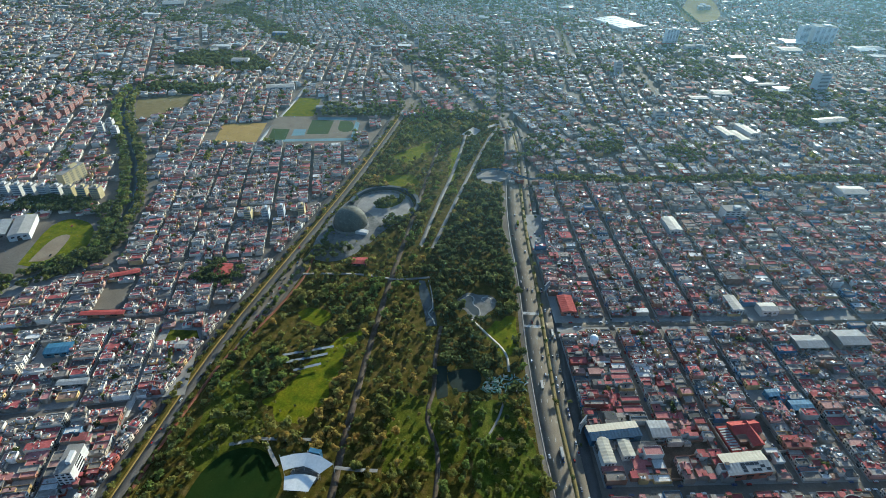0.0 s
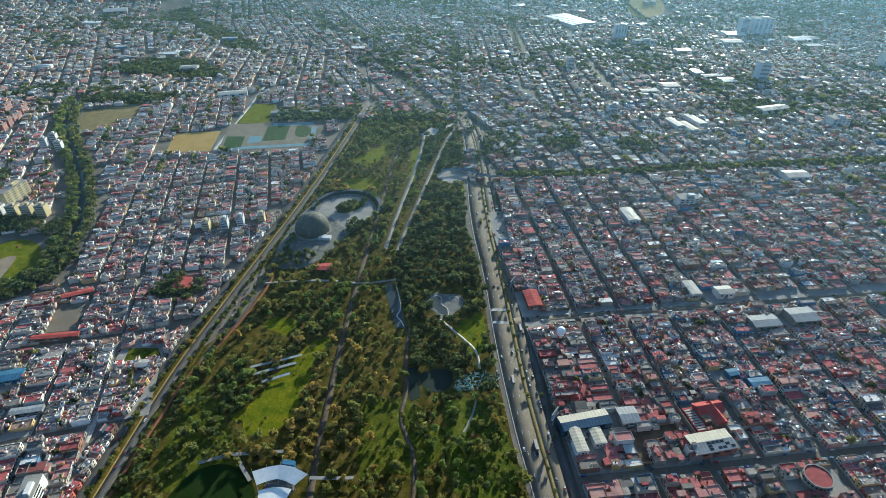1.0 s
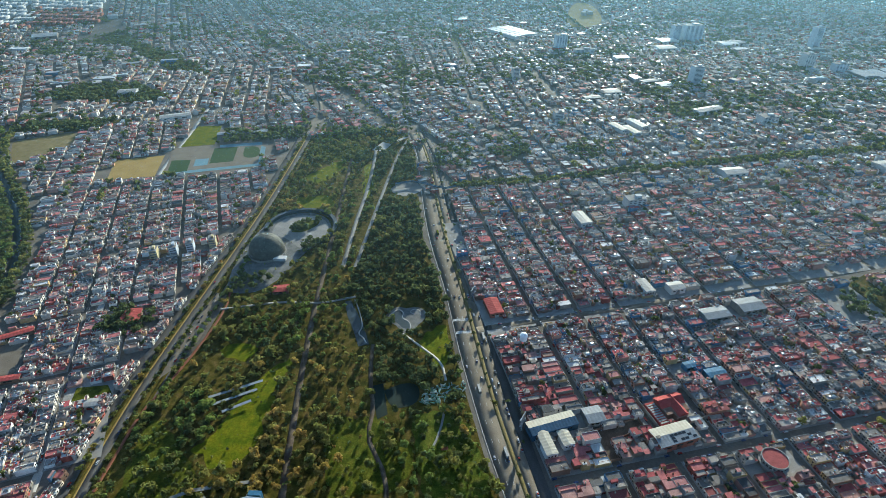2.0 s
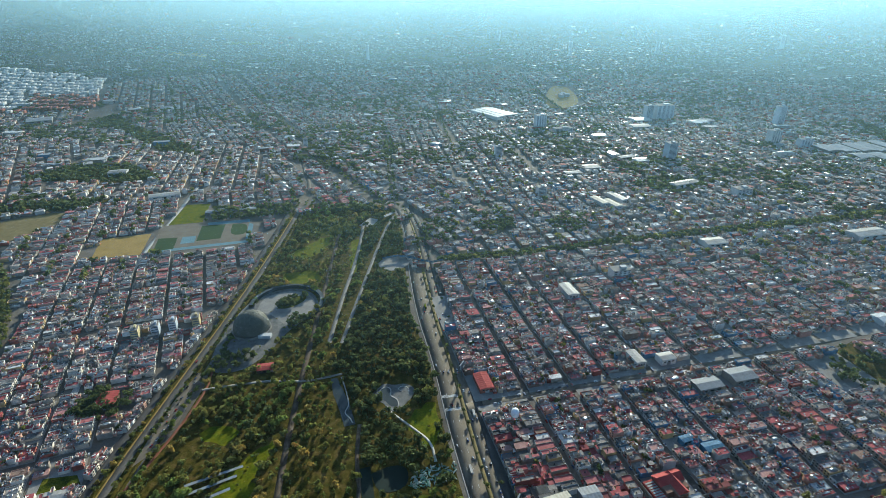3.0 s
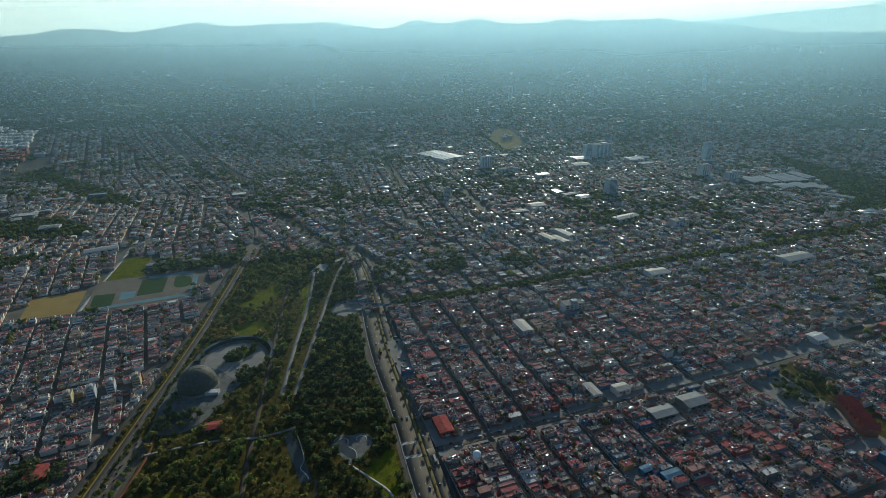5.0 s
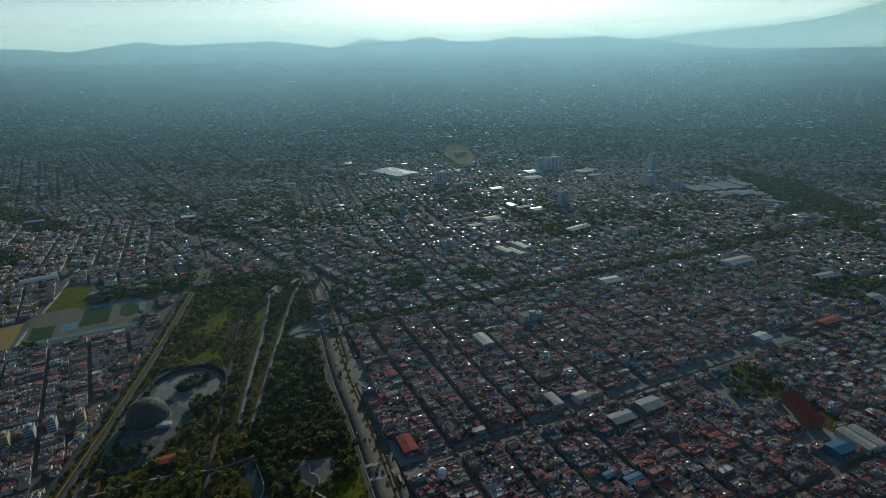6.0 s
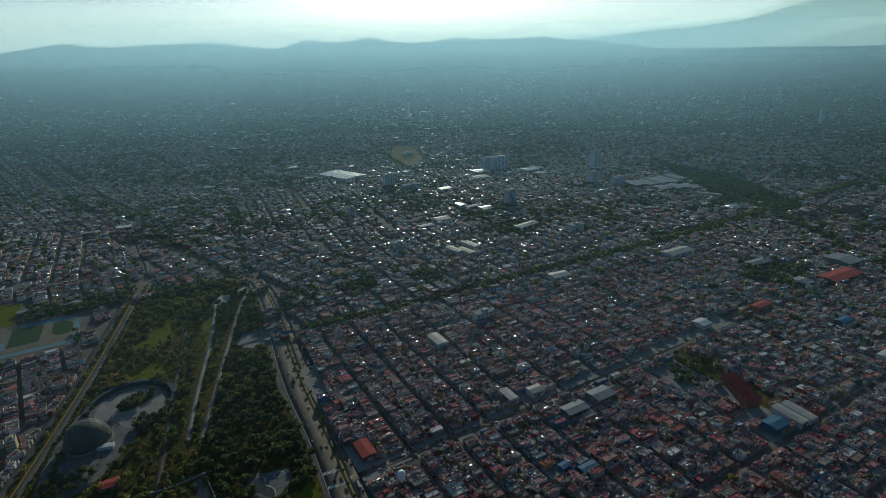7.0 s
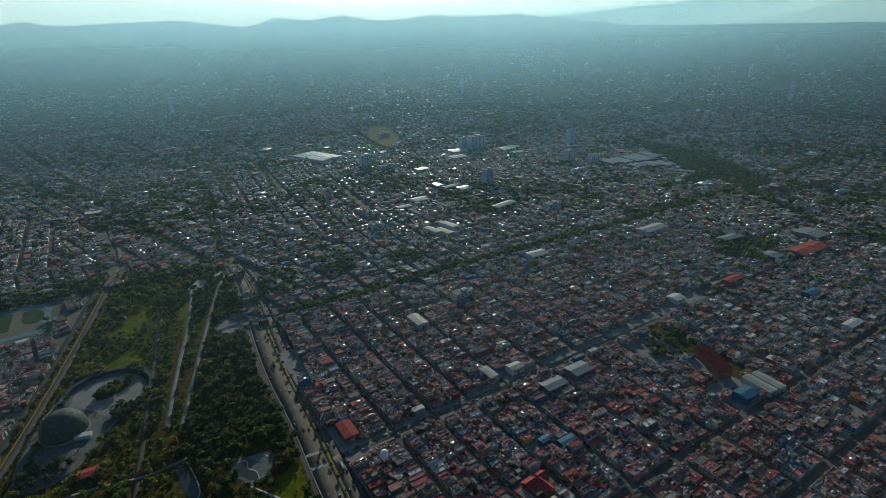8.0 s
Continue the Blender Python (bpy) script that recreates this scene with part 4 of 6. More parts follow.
def lots(turn, a_lines, b_lines, street, cross, wide, west):
    """Building lots in two rows back to back in every block: centre x, y, turn, width, depth, facing."""
    c, s = math.cos(radians(turn)), math.sin(radians(turn))
    rows = []
    for a0, a1 in zip(a_lines[:-1], a_lines[1:]):
        for b0, b1 in zip(b_lines[:-1], b_lines[1:]):
            x0, x1, y0, y1 = a0 + street / 2, a1 - street / 2, b0 + cross / 2, b1 - cross / 2
            if x1 - x0 < 16 or y1 - y0 < 8:
                continue
            mid = np.array([(x0 + x1) / 2, (y0 + y1) / 2])
            m = np.array([mid[0] * c - mid[1] * s, mid[0] * s + mid[1] * c])
            r, az = np.hypot(*m), math.degrees(math.atan2(m[0], m[1]))
            if r > 2720 or not -76 < az < (72 if r < 900 else 64):
                continue
            grow = 1.0 if r < 1300 else 1.15
            for side in (0, 1):
                y = y0
                while y < y1 - 3:
                    w = min(rng.uniform(wide[0], wide[1]) * grow, y1 - y)
                    depth = (x1 - x0) / 2
                    px = x0 + depth / 2 if side == 0 else x1 - depth / 2
                    rows.append((px, y + w / 2, w, depth, side))
                    y += w
    rows = np.array(rows)
    xy = np.stack([rows[:, 0] * c - rows[:, 1] * s, rows[:, 0] * s + rows[:, 1] * c], 1)
    keep = (pattern_of(xy) == west) & free_of(xy)
    r, az = np.hypot(*xy.T), np.degrees(np.arctan2(xy[:, 0], xy[:, 1]))
    keep &= (r < 2700) & (az > np.where(r < 700, -74, -56)) & (az < np.where(r < 800, 70, 62))
    rows, xy = rows[keep], xy[keep]
    # the lot's own x axis runs along the street, its y axis from the street inwards
    face = np.where(rows[:, 4] == 0, turn - 90.0, turn + 90.0)
    return np.c_[xy, face, rows[:, 2], rows[:, 3]]


def even(lo, hi, step, jitter):
    out = [lo]
    while out[-1] < hi:
        out.append(out[-1] + step + rng.uniform(-jitter, jitter))
    return out


east_a = [141, 204, 255, 303.5, 358.5, 422, 486, 545, 604] + even(662, 2800, 58, 3)
groups = [
    lots(14.5, east_a, [60, 150, 236, 428, 662, 757], 9.5, 11, (4.8, 9), 0),
    lots(22.0, even(-900, -470, 52, 2)[:-1] + [-440, -386, -330, -265, -218, -172, -122, -72, -22, 28, 78, 130, 185], [170, 258, 363, 482, 579, 708, 812, 918, 1022, 1130, 1235, 1340], 6.0, 10, (4.5, 9), 1),
]
for k, (sx, sy, turn) in enumerate(PATTERNS[3:], 3):
    ca, cb = sx * math.cos(radians(turn)) + sy * math.sin(radians(turn)), -sx * math.sin(radians(turn)) + sy * math.cos(radians(turn))
    groups.append(lots(turn, even(ca - 900, ca + 900, rng.uniform(44, 60), 5), even(cb - 900, cb + 900, rng.uniform(85, 150), 18), rng.uniform(8, 11), 10, (7, 13), k))
# the row of houses that fronts the avenue, broken by the cross streets
front, y = [], 120.0
while y < 770:
    w = rng.uniform(5, 9)
    d = rng.uniform(9, 12)
    edge_x = float(np.interp(y, [q[1] for q in AVE], [q[0] for q in AVE])) - 15.5
    p = np.array([[edge_x - d / 2, y + w / 2]])
    b = p[0, 0] * -0.3746 + p[0, 1] * 0.9272
    near = np.concatenate(groups)
    gap = np.hypot(near[:, 0] - p[0, 0], near[:, 1] - p[0, 1]).min()
    if gap > 9.5 and min(abs(b - q) for q in (258, 363, 482, 579, 708, 812)) > 8 and not any(inside(p, poly)[0] for poly in OPEN):
        front.append((p[0, 0], p[0, 1], 90.0, w, d))
    y += w
groups.append(np.array(front))
# houses that fill the wedge between the boulevard and the first street
front = []
for k in range(2, 88):
    if not 300 < BR[k, 1] < 765:
        continue
    along = BR[k + 1] - BR[k]
    along = along / np.hypot(*along)
    d = rng.uniform(10, 14)
    out_of = np.array([along[1], -along[0]])
    for row in range(2):
        p = (BR[k] + out_of * (10.5 + d / 2 + row * 14))[None]
        near = np.concatenate(groups + ([np.array(front)] if front else []))
        if np.hypot(near[:, 0] - p[0, 0], near[:, 1] - p[0, 1]).min() > 8.5 and not near_line(p, MAIN_CROSS, 13)[0] and not near_line(p, CROSS_TREES, 15)[0]:
            if all((abs(p[0, 0] - q[0]) > q[2] * 0.6 + 5) or (abs(p[0, 1] - q[1]) > q[3] * 0.6 + 5) for q in BIG):
                front.append((p[0, 0], p[0, 1], math.degrees(math.atan2(along[1], along[0])) + 180, 8.0, d))
groups.append(np.array(front))
ALL_LOTS = np.concatenate(groups)
lot_r = np.hypot(ALL_LOTS[:, 0], ALL_LOTS[:, 1])
ALL_LOTS = ALL_LOTS[(lot_r > 150)]
lot_r = np.hypot(ALL_LOTS[:, 0], ALL_LOTS[:, 1])

# ---- block pavements near the camera ----


def turned(a, b, turn):
    c, s = math.cos(radians(turn)), math.sin(radians(turn))
    return (a * c - b * s, a * s + b * c)


for a_lines, b_lines, turn, st, cr in ((east_a[:12], [60, 150, 236, 428, 662, 757], 14.5, 10, 11), ([-440, -386, -330, -265, -218, -172], [170, 258, 363, 482, 579], 22, 6.0, 10)):
    for a0, a1 in zip(a_lines[:-1], a_lines[1:]):
        for b0, b1 in zip(b_lines[:-1], b_lines[1:]):
            pts = [turned(a, b, turn) for a, b in ((a0 + st / 2 - 1.6, b0 + cr / 2 - 1.6), (a1 - st / 2 + 1.6, b0 + cr / 2 - 1.6), (a1 - st / 2 + 1.6, b1 - cr / 2 + 1.6), (a0 + st / 2 - 1.6, b1 - cr / 2 + 1.6))]
            if all(free_of(np.array([np.mean(pts, axis=0)]), -4, False)):
                slab("pavement_block", pts, -0.2, 0.16, concrete, label="grey concrete pavement round a block of houses", category="pavement")


# ---- houses ----
def house_shape(w, d, r):
    """Volumes of one house in its lot, x along the street, y inwards: list of x, y, z, w, d, h, kind. A front house, a wing beside a patio and a rear house."""
    storeys = rng.choice([1, 2, 3], p=[0.42, 0.51, 0.07] if r >= 0 else [0.62, 0.36, 0.02])
    h = 2.75 * storeys + rng.uniform(0.0, 0.5)
    w = w - 0.15
    deep = d * rng.uniform(0.38, 0.7)
    out = [(0, -d / 2 + deep / 2 + 0.05, 0, w, deep, h, 0)]
    side = rng.choice([-1, 1])
    gap = d * rng.uniform(0.1, 0.26)
    ww = w * rng.uniform(0.4, 0.75)
    rear = d - deep - gap
    if rng.random() < 0.85:
        out.append((side * (w - ww) / 2, -d / 2 + deep + gap / 2 + 0.04, 0, ww, gap, 2.75 * rng.choice([1, 1, 2]) + rng.uniform(0, 0.3), 0))
    if rear > 1.5 and rng.random() < 0.92:
        rw = w * (1.0 if rng.random() < 0.5 else rng.uniform(0.5, 0.9))
        out.append((-side * (w - rw) / 2, d / 2 - rear / 2 - 0.05, 0, rw, rear - 0.1, 2.75 * rng.choice([1, 1, 2, 2] if r >= 0 else [1, 1, 1, 2]) + rng.uniform(0, 0.4), 0))
    for _ in range(2):
        if rng.random() < 0.55:
            bx, by, _, bw, bd, bh, _ = out[int(rng.integers(len(out)))]
            if min(bw, bd) < 3:
                continue
            sw, sd = rng.uniform(0.25, 0.6) * bw, rng.uniform(0.2, 0.5) * bd
            out.append((bx + (bw - sw) / 2 * rng.choice([-0.95, 0.95]), by + (bd - sd) / 2 * rng.uniform(-0.95, 0.95), bh, sw, sd, rng.uniform(1.0, 2.8), 1))
    return out, h, deep, w


def volumes_mesh(name, rows, label, group_roof=roof_any, group_wall=wall_any):
    """Many box volumes as one mesh: rows of world x, y, z, w, d, h, turn and, where given, the height of a parapet round the roof. Walls and roof are islands of their own."""
    r = np.asarray(rows, float)
    n = len(r)
    c, s = np.cos(np.radians(r[:, 6])), np.sin(np.radians(r[:, 6]))
    rise = r[:, 7:8] if r.shape[1] > 7 else np.zeros((n, 1))
    sx, sy = np.array([-1, 1, 1, -1]) / 2, np.array([-1, -1, 1, 1]) / 2

    def ring(inset, z):
        lx, ly = (r[:, 3:4] - 2 * inset) * sx, (r[:, 4:5] - 2 * inset) * sy
        return np.stack([r[:, 0:1] + lx * c[:, None] - ly * s[:, None], r[:, 1:2] + lx * s[:, None] + ly * c[:, None], np.repeat(z, 4, 1)], -1)

    z0, z1 = r[:, 2:3], r[:, 2:3] + r[:, 5:6]
    thick = np.where(rise > 0, 0.2, 0.0)
    verts = np.concatenate([ring(0, z0), ring(0, z1 + rise), ring(thick, z1 + rise), ring(thick, z1), ring(thick, z1)], 1).reshape(-1, 3)
    o = (np.arange(n) * 20)[:, None]
    walled = o[rise[:, 0] > 0]
    faces = [o + [k, (k + 1) % 4, 4 + (k + 1) % 4, 4 + k] for k in range(4)]
    faces += [walled + [b + k, b + (k + 1) % 4, b + 4 + (k + 1) % 4, b + 4 + k] for b in (4, 8) for k in range(4)]
    faces.append(o + [16, 17, 18, 19])
    quads = np.concatenate(faces)
    idx = np.zeros(len(quads), int)
    idx[-n:] = 1
    me = raw_mesh(name, verts, quads, [group_wall, group_roof], idx)
    return tagged(new(name, me), label, "houses", kind="stuff")


NEAR = ((ALL_LOTS[:, 0] > 55) & (ALL_LOTS[:, 0] < 330) & (ALL_LOTS[:, 1] < 455) & (ALL_LOTS[:, 1] > 235)) | ((ALL_LOTS[:, 0] < -320) & (ALL_LOTS[:, 0] > -420) & (ALL_LOTS[:, 1] < 270))
near_rank = np.flatnonzero(NEAR)
near_rank = near_rank[np.argsort(lot_r[near_rank])][:185]
near_set = set(near_rank.tolist())


def cylinder_mesh():
    bm = bmesh.new()
    bmesh.ops.create_cone(bm, cap_ends=True, segments=10, radius1=0.5, radius2=0.44, depth=1, matrix=Matrix.Translation((0, 0, 0.5)))
    me = bpy.data.meshes.new("tank")
    bm.to_mesh(me)
    bm.free()
    me.materials.append(None)
    return me


TANK = cylinder_mesh()
tank_black = surface("black_plastic", [(0.03, 0.03, 0.03)], rough=0.5)
tank_beige = surface("beige_plastic", [(0.5, 0.45, 0.36)], rough=0.5)
door_paint = surface("door_paint", [(0.12, 0.08, 0.06), (0.3, 0.3, 0.3), (0.35, 0.06, 0.05), (0.5, 0.5, 0.48)], source="object", rough=0.5)
colour_words = ["greyish beige", "off-white", "grey", "brown", "ochre", "dark red", "pale grey", "pink", "white", "blue", "salmon", "taupe", "white", "cream"]
roof_words = ["grey", "brick-red", "crimson", "dark grey", "bright red", "brown", "grey", "whitish", "pinkish tan", "rust-brown", "charcoal", "pale grey", "orange-red", "salmon", "pale", "dark red"]


def house(lot):
    """One house with its walls, roofs, parapets, tank, windows and door."""
    x, y, face, w, d = lot
    shapes, h, deep, w = house_shape(w, d, 0)
    wi, ri = int(rng.integers(len(WALLS))), int(rng.integers(len(ROOFS)))
    storeys = max(1, min(3, int(h / 2.75)))
    ob = root("house", pose(x, y, 0.16, 0, 0, face), "%s %s-storey house with flat %s roof" % (colour_words[wi], ("one", "two", "three")[storeys - 1], roof_words[ri]), "house", "terraced houses")
    wall, top = wall_paints[wi], roof_paints[ri]
    for k, (bx, by, bz, bw, bd, bh, kind) in enumerate(shapes):
        nm = "wall" if k == 0 else ("roof_room" if kind else "rear_wing")
        wm = wall if k == 0 or rng.random() < 0.5 else wall_paints[int(rng.integers(len(WALLS)))]
        block(nm, ob, bx, by, bz, bw, bd, bh - 0.15, wm)
        rm = top if rng.random() < 0.6 else roof_paints[int(rng.integers(len(ROOFS)))]
        block("roof", ob, bx, by, bz + bh - 0.15, bw - (0.02 if kind == 0 else -0.3), bd - (0.02 if kind == 0 else -0.3), 0.15, rm)
        if kind == 0 and k == 0:
            for px, py, pw, pd in ((bx, by - bd / 2 + 0.09, bw, 0.18), (bx, by + bd / 2 - 0.09, bw, 0.18), (bx - bw / 2 + 0.09, by, 0.18, bd - 0.36), (bx + bw / 2 - 0.09, by, 0.18, bd - 0.36)):
                block("parapet", ob, px, py, bz + bh, pw, pd, 0.65, wm)
    for s in range(storeys):
        cols = 2 if w > 7.5 else 1
        for k in range(cols):
            wx = (k - (cols - 1) / 2) * w * 0.45 + (0.9 if s == 0 else 0)
            block("window", ob, wx, -d / 2 + 0.03, 0.95 + 2.9 * s, 1.5, 0.12, 1.3, glass_dark)
    block("door", ob, -w * 0.33, -d / 2 + 0.03, 0, 2.2, 0.14, 2.2, door_paint)
    if rng.random() < 0.7:
        bx, by, bz, bw, bd, bh, kind = shapes[-1] if rng.random() < 0.5 else shapes[0]
        block("water_tank", ob, bx + rng.uniform(-0.25, 0.25) * bw, by + rng.uniform(-0.25, 0.25) * bd, bz + bh, 1.2, 1.2, 1.5, tank_black if rng.random() < 0.6 else tank_beige, TANK)


for i in near_rank:
    house(ALL_LOTS[i])

# all other houses: joined by district
mid_rows, far_rows, tanks, panes = [], [], [], []
for i, (x, y, face, w, d) in enumerate(ALL_LOTS):
    if i in near_set:
        continue
    r = lot_r[i]
    c, s = math.cos(radians(face)), math.sin(radians(face))
    if r > 1250:
        if rng.random() < 0.09:
            continue
        gz = float(ground_height(r))
        deep = d * rng.uniform(0.4, 0.62)
        rear = d - deep - d * rng.uniform(0.04, 0.2)
        for size, off in ((deep, -d / 2 + deep / 2), (rear, d / 2 - rear / 2)):
            if rng.random() < 0.1:
                continue
            h = 2.9 * rng.choice([1, 2, 3], p=[0.38, 0.52, 0.1]) + rng.uniform(0, 0.5)
            wide = (w - 0.2) * (1.0 if rng.random() < 0.6 else rng.uniform(0.6, 0.9))
            far_rows.append((x - off * s, y + off * c, gz - 0.5, wide, size, h + 0.5, face))
            if rng.random() < 0.4:
                far_rows.append((x - off * s + rng.uniform(-1, 1), y + off * c + rng.uniform(-1, 1), gz + h, w * rng.uniform(0.25, 0.5), size * rng.uniform(0.25, 0.5), 2.4, face))
        continue
    if rng.random() < 0.035:
        continue
    shapes, h, deep, w2 = house_shape(w, d, -r if x < -310 else r)
    for k, (bx, by, bz, bw, bd, bh, kind) in enumerate(shapes):
        mid_rows.append((x + bx * c - by * s, y + bx * s + by * c, bz, bw, bd, bh, face, rng.uniform(0.3, 0.9) if kind == 0 and rng.random() < 0.8 else 0.0))
    if r < 900:
        bx, by, bz, bw, bd, bh, kind = shapes[-1]
        if rng.random() < 0.6:
            tx, ty = bx + rng.uniform(-0.3, 0.3) * bw, by + rng.uniform(-0.3, 0.3) * bd
            tanks.append((x + tx * c - ty * s, y + tx * s + ty * c, bz + bh))
        for sy in range(int(h / 2.75)):
            for q in (-0.25, 0.25):
                px, py = q * w2, -d / 2 + 0.04
                panes.append((x + px * c - py * s, y + px * s + py * c, 1.0 + 2.9 * sy, 1.5, 0.12, 1.3, face))
clutter_tops = surface("roof_oddments", [(1.05, 1.03, 1.0), (0.3, 0.29, 0.27), (0.9, 0.88, 0.84), (0.16, 0.16, 0.16), (0.5, 0.2, 0.16), (0.6, 0.58, 0.54), (0.12, 0.25, 0.4), (0.35, 0.33, 0.3)], source="island", grain=0.8, amount=0.15)
clutter = []
for x, y, z, w, d, h, face, _ in mid_rows:
    if h < 0.7 or w < 2.5 or d < 2.5:
        continue
    r = math.hypot(x, y)
    if r > 1300:
        continue
    c, s = math.cos(radians(face)), math.sin(radians(face))
    for _ in range(int(rng.integers(2, 8) if r < 650 else rng.integers(1, 5))):
        u, v = rng.uniform(-0.42, 0.42) * w, rng.uniform(-0.42, 0.42) * d
        clutter.append((x + u * c - v * s, y + u * s + v * c, z + h, rng.uniform(0.4, 2.0), rng.uniform(0.4, 1.6), rng.uniform(0.3, 1.3), face))
volumes_mesh("roof_clutter", clutter, "small sheds, ducts and crates on house roofs", clutter_tops)["category"] = "roof clutter"
mid = np.array(mid_rows)
boulevard_side = (mid[:, 0] > -40) & (mid[:, 1] < 800) & (mid[:, 0] < 620)
for nm, sel in (("houses_near_boulevard", boulevard_side), ("houses_east", (mid[:, 0] > -200) & ~boulevard_side), ("houses_west", mid[:, 0] <= -200)):
    volumes_mesh(nm, mid[sel], "crowded flat-roofed houses in grey, red and white", roof_grey if nm == "houses_east" else roof_any, wall_pale if nm == "houses_west" else wall_any)
volumes_mesh("houses_distant", far_rows, "distant low houses with grey and pale roofs", roof_grey, wall_pale)
window_me = volumes_mesh("house_windows", panes, "dark windows in house fronts")
window_me.data.materials[0] = glass_dark
window_me.data.materials[1] = glass_dark
window_me["category"] = "windows"


def tank_field():
    t = np.array(tanks)
    k = 8
    ang = np.arange(k) * 2 * np.pi / k
    ring = np.stack([np.cos(ang) * 0.6, np.sin(ang) * 0.6], 1)
    n = len(t)
    low = np.concatenate([t[:, None, :2] + ring, np.repeat(t[:, None, 2:], k, 1)], 2)
    high = np.concatenate([t[:, None, :2] + ring * 0.85, np.repeat(t[:, None, 2:] + 1.5, k, 1)], 2)
    verts = np.concatenate([low, high], 1).reshape(-1, 3)
    o = (np.arange(n) * 2 * k)[:, None]
    quads = [o + [j, (j + 1) % k, k + (j + 1) % k, k + j] for j in range(k)] + [o + [k, k + 1, k + 2, k + 3], o + [k, k + 3, k + 4, k + 7], o + [k + 4, k + 5, k + 6, k + 7]]
    me = raw_mesh("water_tanks", verts, np.concatenate(quads), [tank_plastic])
    tagged(new("water_tanks", me), "plastic water tanks on house roofs", "water tank", kind="stuff")


tank_field()

# the outermost town on the rising rim
rim = []
for _ in range(39500):
    r = 2690 + 1750 * rng.random() ** 0.85
    a = radians(rng.uniform(-56, 62))
    gz = float(ground_height(r))
    x, y = r * math.sin(a), r * math.cos(a)
    if noise.noise((x * 0.003, y * 0.006, 7.0)) > 0.1 + 0.3 * rng.random():
        continue
    size = (400 - gz) / 400 + 0.06
    patch = noise.noise((x * 0.0016, y * 0.0016, 3.0))
    rim.append((x, y, gz - 2, rng.uniform(5, 15) * size, rng.uniform(5, 13) * size, rng.uniform(3, 7) * size + 2, 18 + 40 * round(patch * 3) / 3))
halls = []
for _ in range(260):
    r = 1500 + 2700 * rng.random()
    a = radians(rng.uniform(-50, 60))
    gz = float(ground_height(r))
    size = (400 - gz) / 400 + 0.1
    halls.append((r * math.sin(a), r * math.cos(a), gz - 2, rng.uniform(14, 46) * size, rng.uniform(10, 24) * size, 2 + rng.uniform(6, 10) * size, rng.choice([10, 14, 19, 30])))
volumes_mesh("distant_halls", halls, "pale flat roofs of distant halls", surface("mixed_hall_roofs", [(0.6, 0.6, 0.58), (0.3, 0.32, 0.34), (0.8, 0.79, 0.76), (0.45, 0.42, 0.38), (0.35, 0.37, 0.4)], source="island", rough=0.6))
slim = []
for turn, r, top in ((27.7, 4300, 0.18), (32.4, 4300, -0.35), (33.4, 4280, -0.5), (36.8, 4250, -0.7), (38.5, 4200, -0.9), (35.0, 4230, -0.8), (43.9, 3400, -3.1), (46.6, 3420, -3.15), (12.0, 3000, -4.4), (-8.0, 2900, -4.9), (20.0, 3100, -4.2), (50.0, 3000, -4.6), (30.0, 3300, -3.4), (5.0, 3300, -3.5)):
    gz = float(ground_height(r))
    h = 400 + r * math.tan(radians(top)) - gz
    slim.append((r * math.sin(radians(turn)), r * math.cos(radians(turn)), gz, 16, 14, max(18, h), 14))
red_flats = []
flats = []
turn_f = radians(8)
for u in range(-24, 25):
    for v in range(-14, 15):
        x = -1600 + u * 17 * math.cos(turn_f) - v * 42 * math.sin(turn_f) + rng.normal(0, 2)
        y = 2080 + u * 17 * math.sin(turn_f) + v * 42 * math.cos(turn_f) + rng.normal(0, 2)
        if not inside(np.array([[x, y]]), FLATS_GROUND)[0] or rng.random() < 0.1:
            continue
        gz = float(ground_height(math.hypot(x, y)))
        red = x > -1490 + rng.normal(0, 25) and y < 2070 + rng.normal(0, 25)
        (red_flats if red else flats).append((x, y, gz - 1, 9.5, rng.uniform(22, 38), rng.uniform(9, 14), 8 + rng.normal(0, 2)))
red_block = volumes_mesh("brick_flats", red_flats, "rows of red brick flats far off", roof_paints[9])
red_block.data.materials[0] = brick_red
far_towers = volumes_mesh("distant_towers", slim, "slim grey towers standing in the haze")
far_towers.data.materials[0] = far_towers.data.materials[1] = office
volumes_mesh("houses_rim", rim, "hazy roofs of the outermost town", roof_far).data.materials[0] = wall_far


def tilted_sheets(name, rows, thick, mat, label, category):
    """Thin sheets lying on roofs, each a little out of level: x, y, z, w, d, turn, two small tilts."""
    r = np.asarray(rows, float)
    n = len(r)
    c, s = np.cos(np.radians(r[:, 5:6])), np.sin(np.radians(r[:, 5:6]))
    lx, ly = r[:, 3:4] * np.array([-0.5, 0.5, 0.5, -0.5]), r[:, 4:5] * np.array([-0.5, -0.5, 0.5, 0.5])
    x, y = r[:, 0:1] + lx * c - ly * s, r[:, 1:2] + lx * s + ly * c
    z = r[:, 2:3] + lx * r[:, 6:7] + ly * r[:, 7:8]
    verts = np.concatenate([np.stack([x, y, z - thick], -1), np.stack([x, y, z], -1)], 1).reshape(-1, 3)
    o = (np.arange(n) * 8)[:, None]
    quads = np.concatenate([o + [k, (k + 1) % 4, 4 + (k + 1) % 4, 4 + k] for k in range(4)] + [o + [4, 5, 6, 7]])
    return tagged(new(name, raw_mesh(name, verts, quads, [mat])), label, category, kind="stuff")


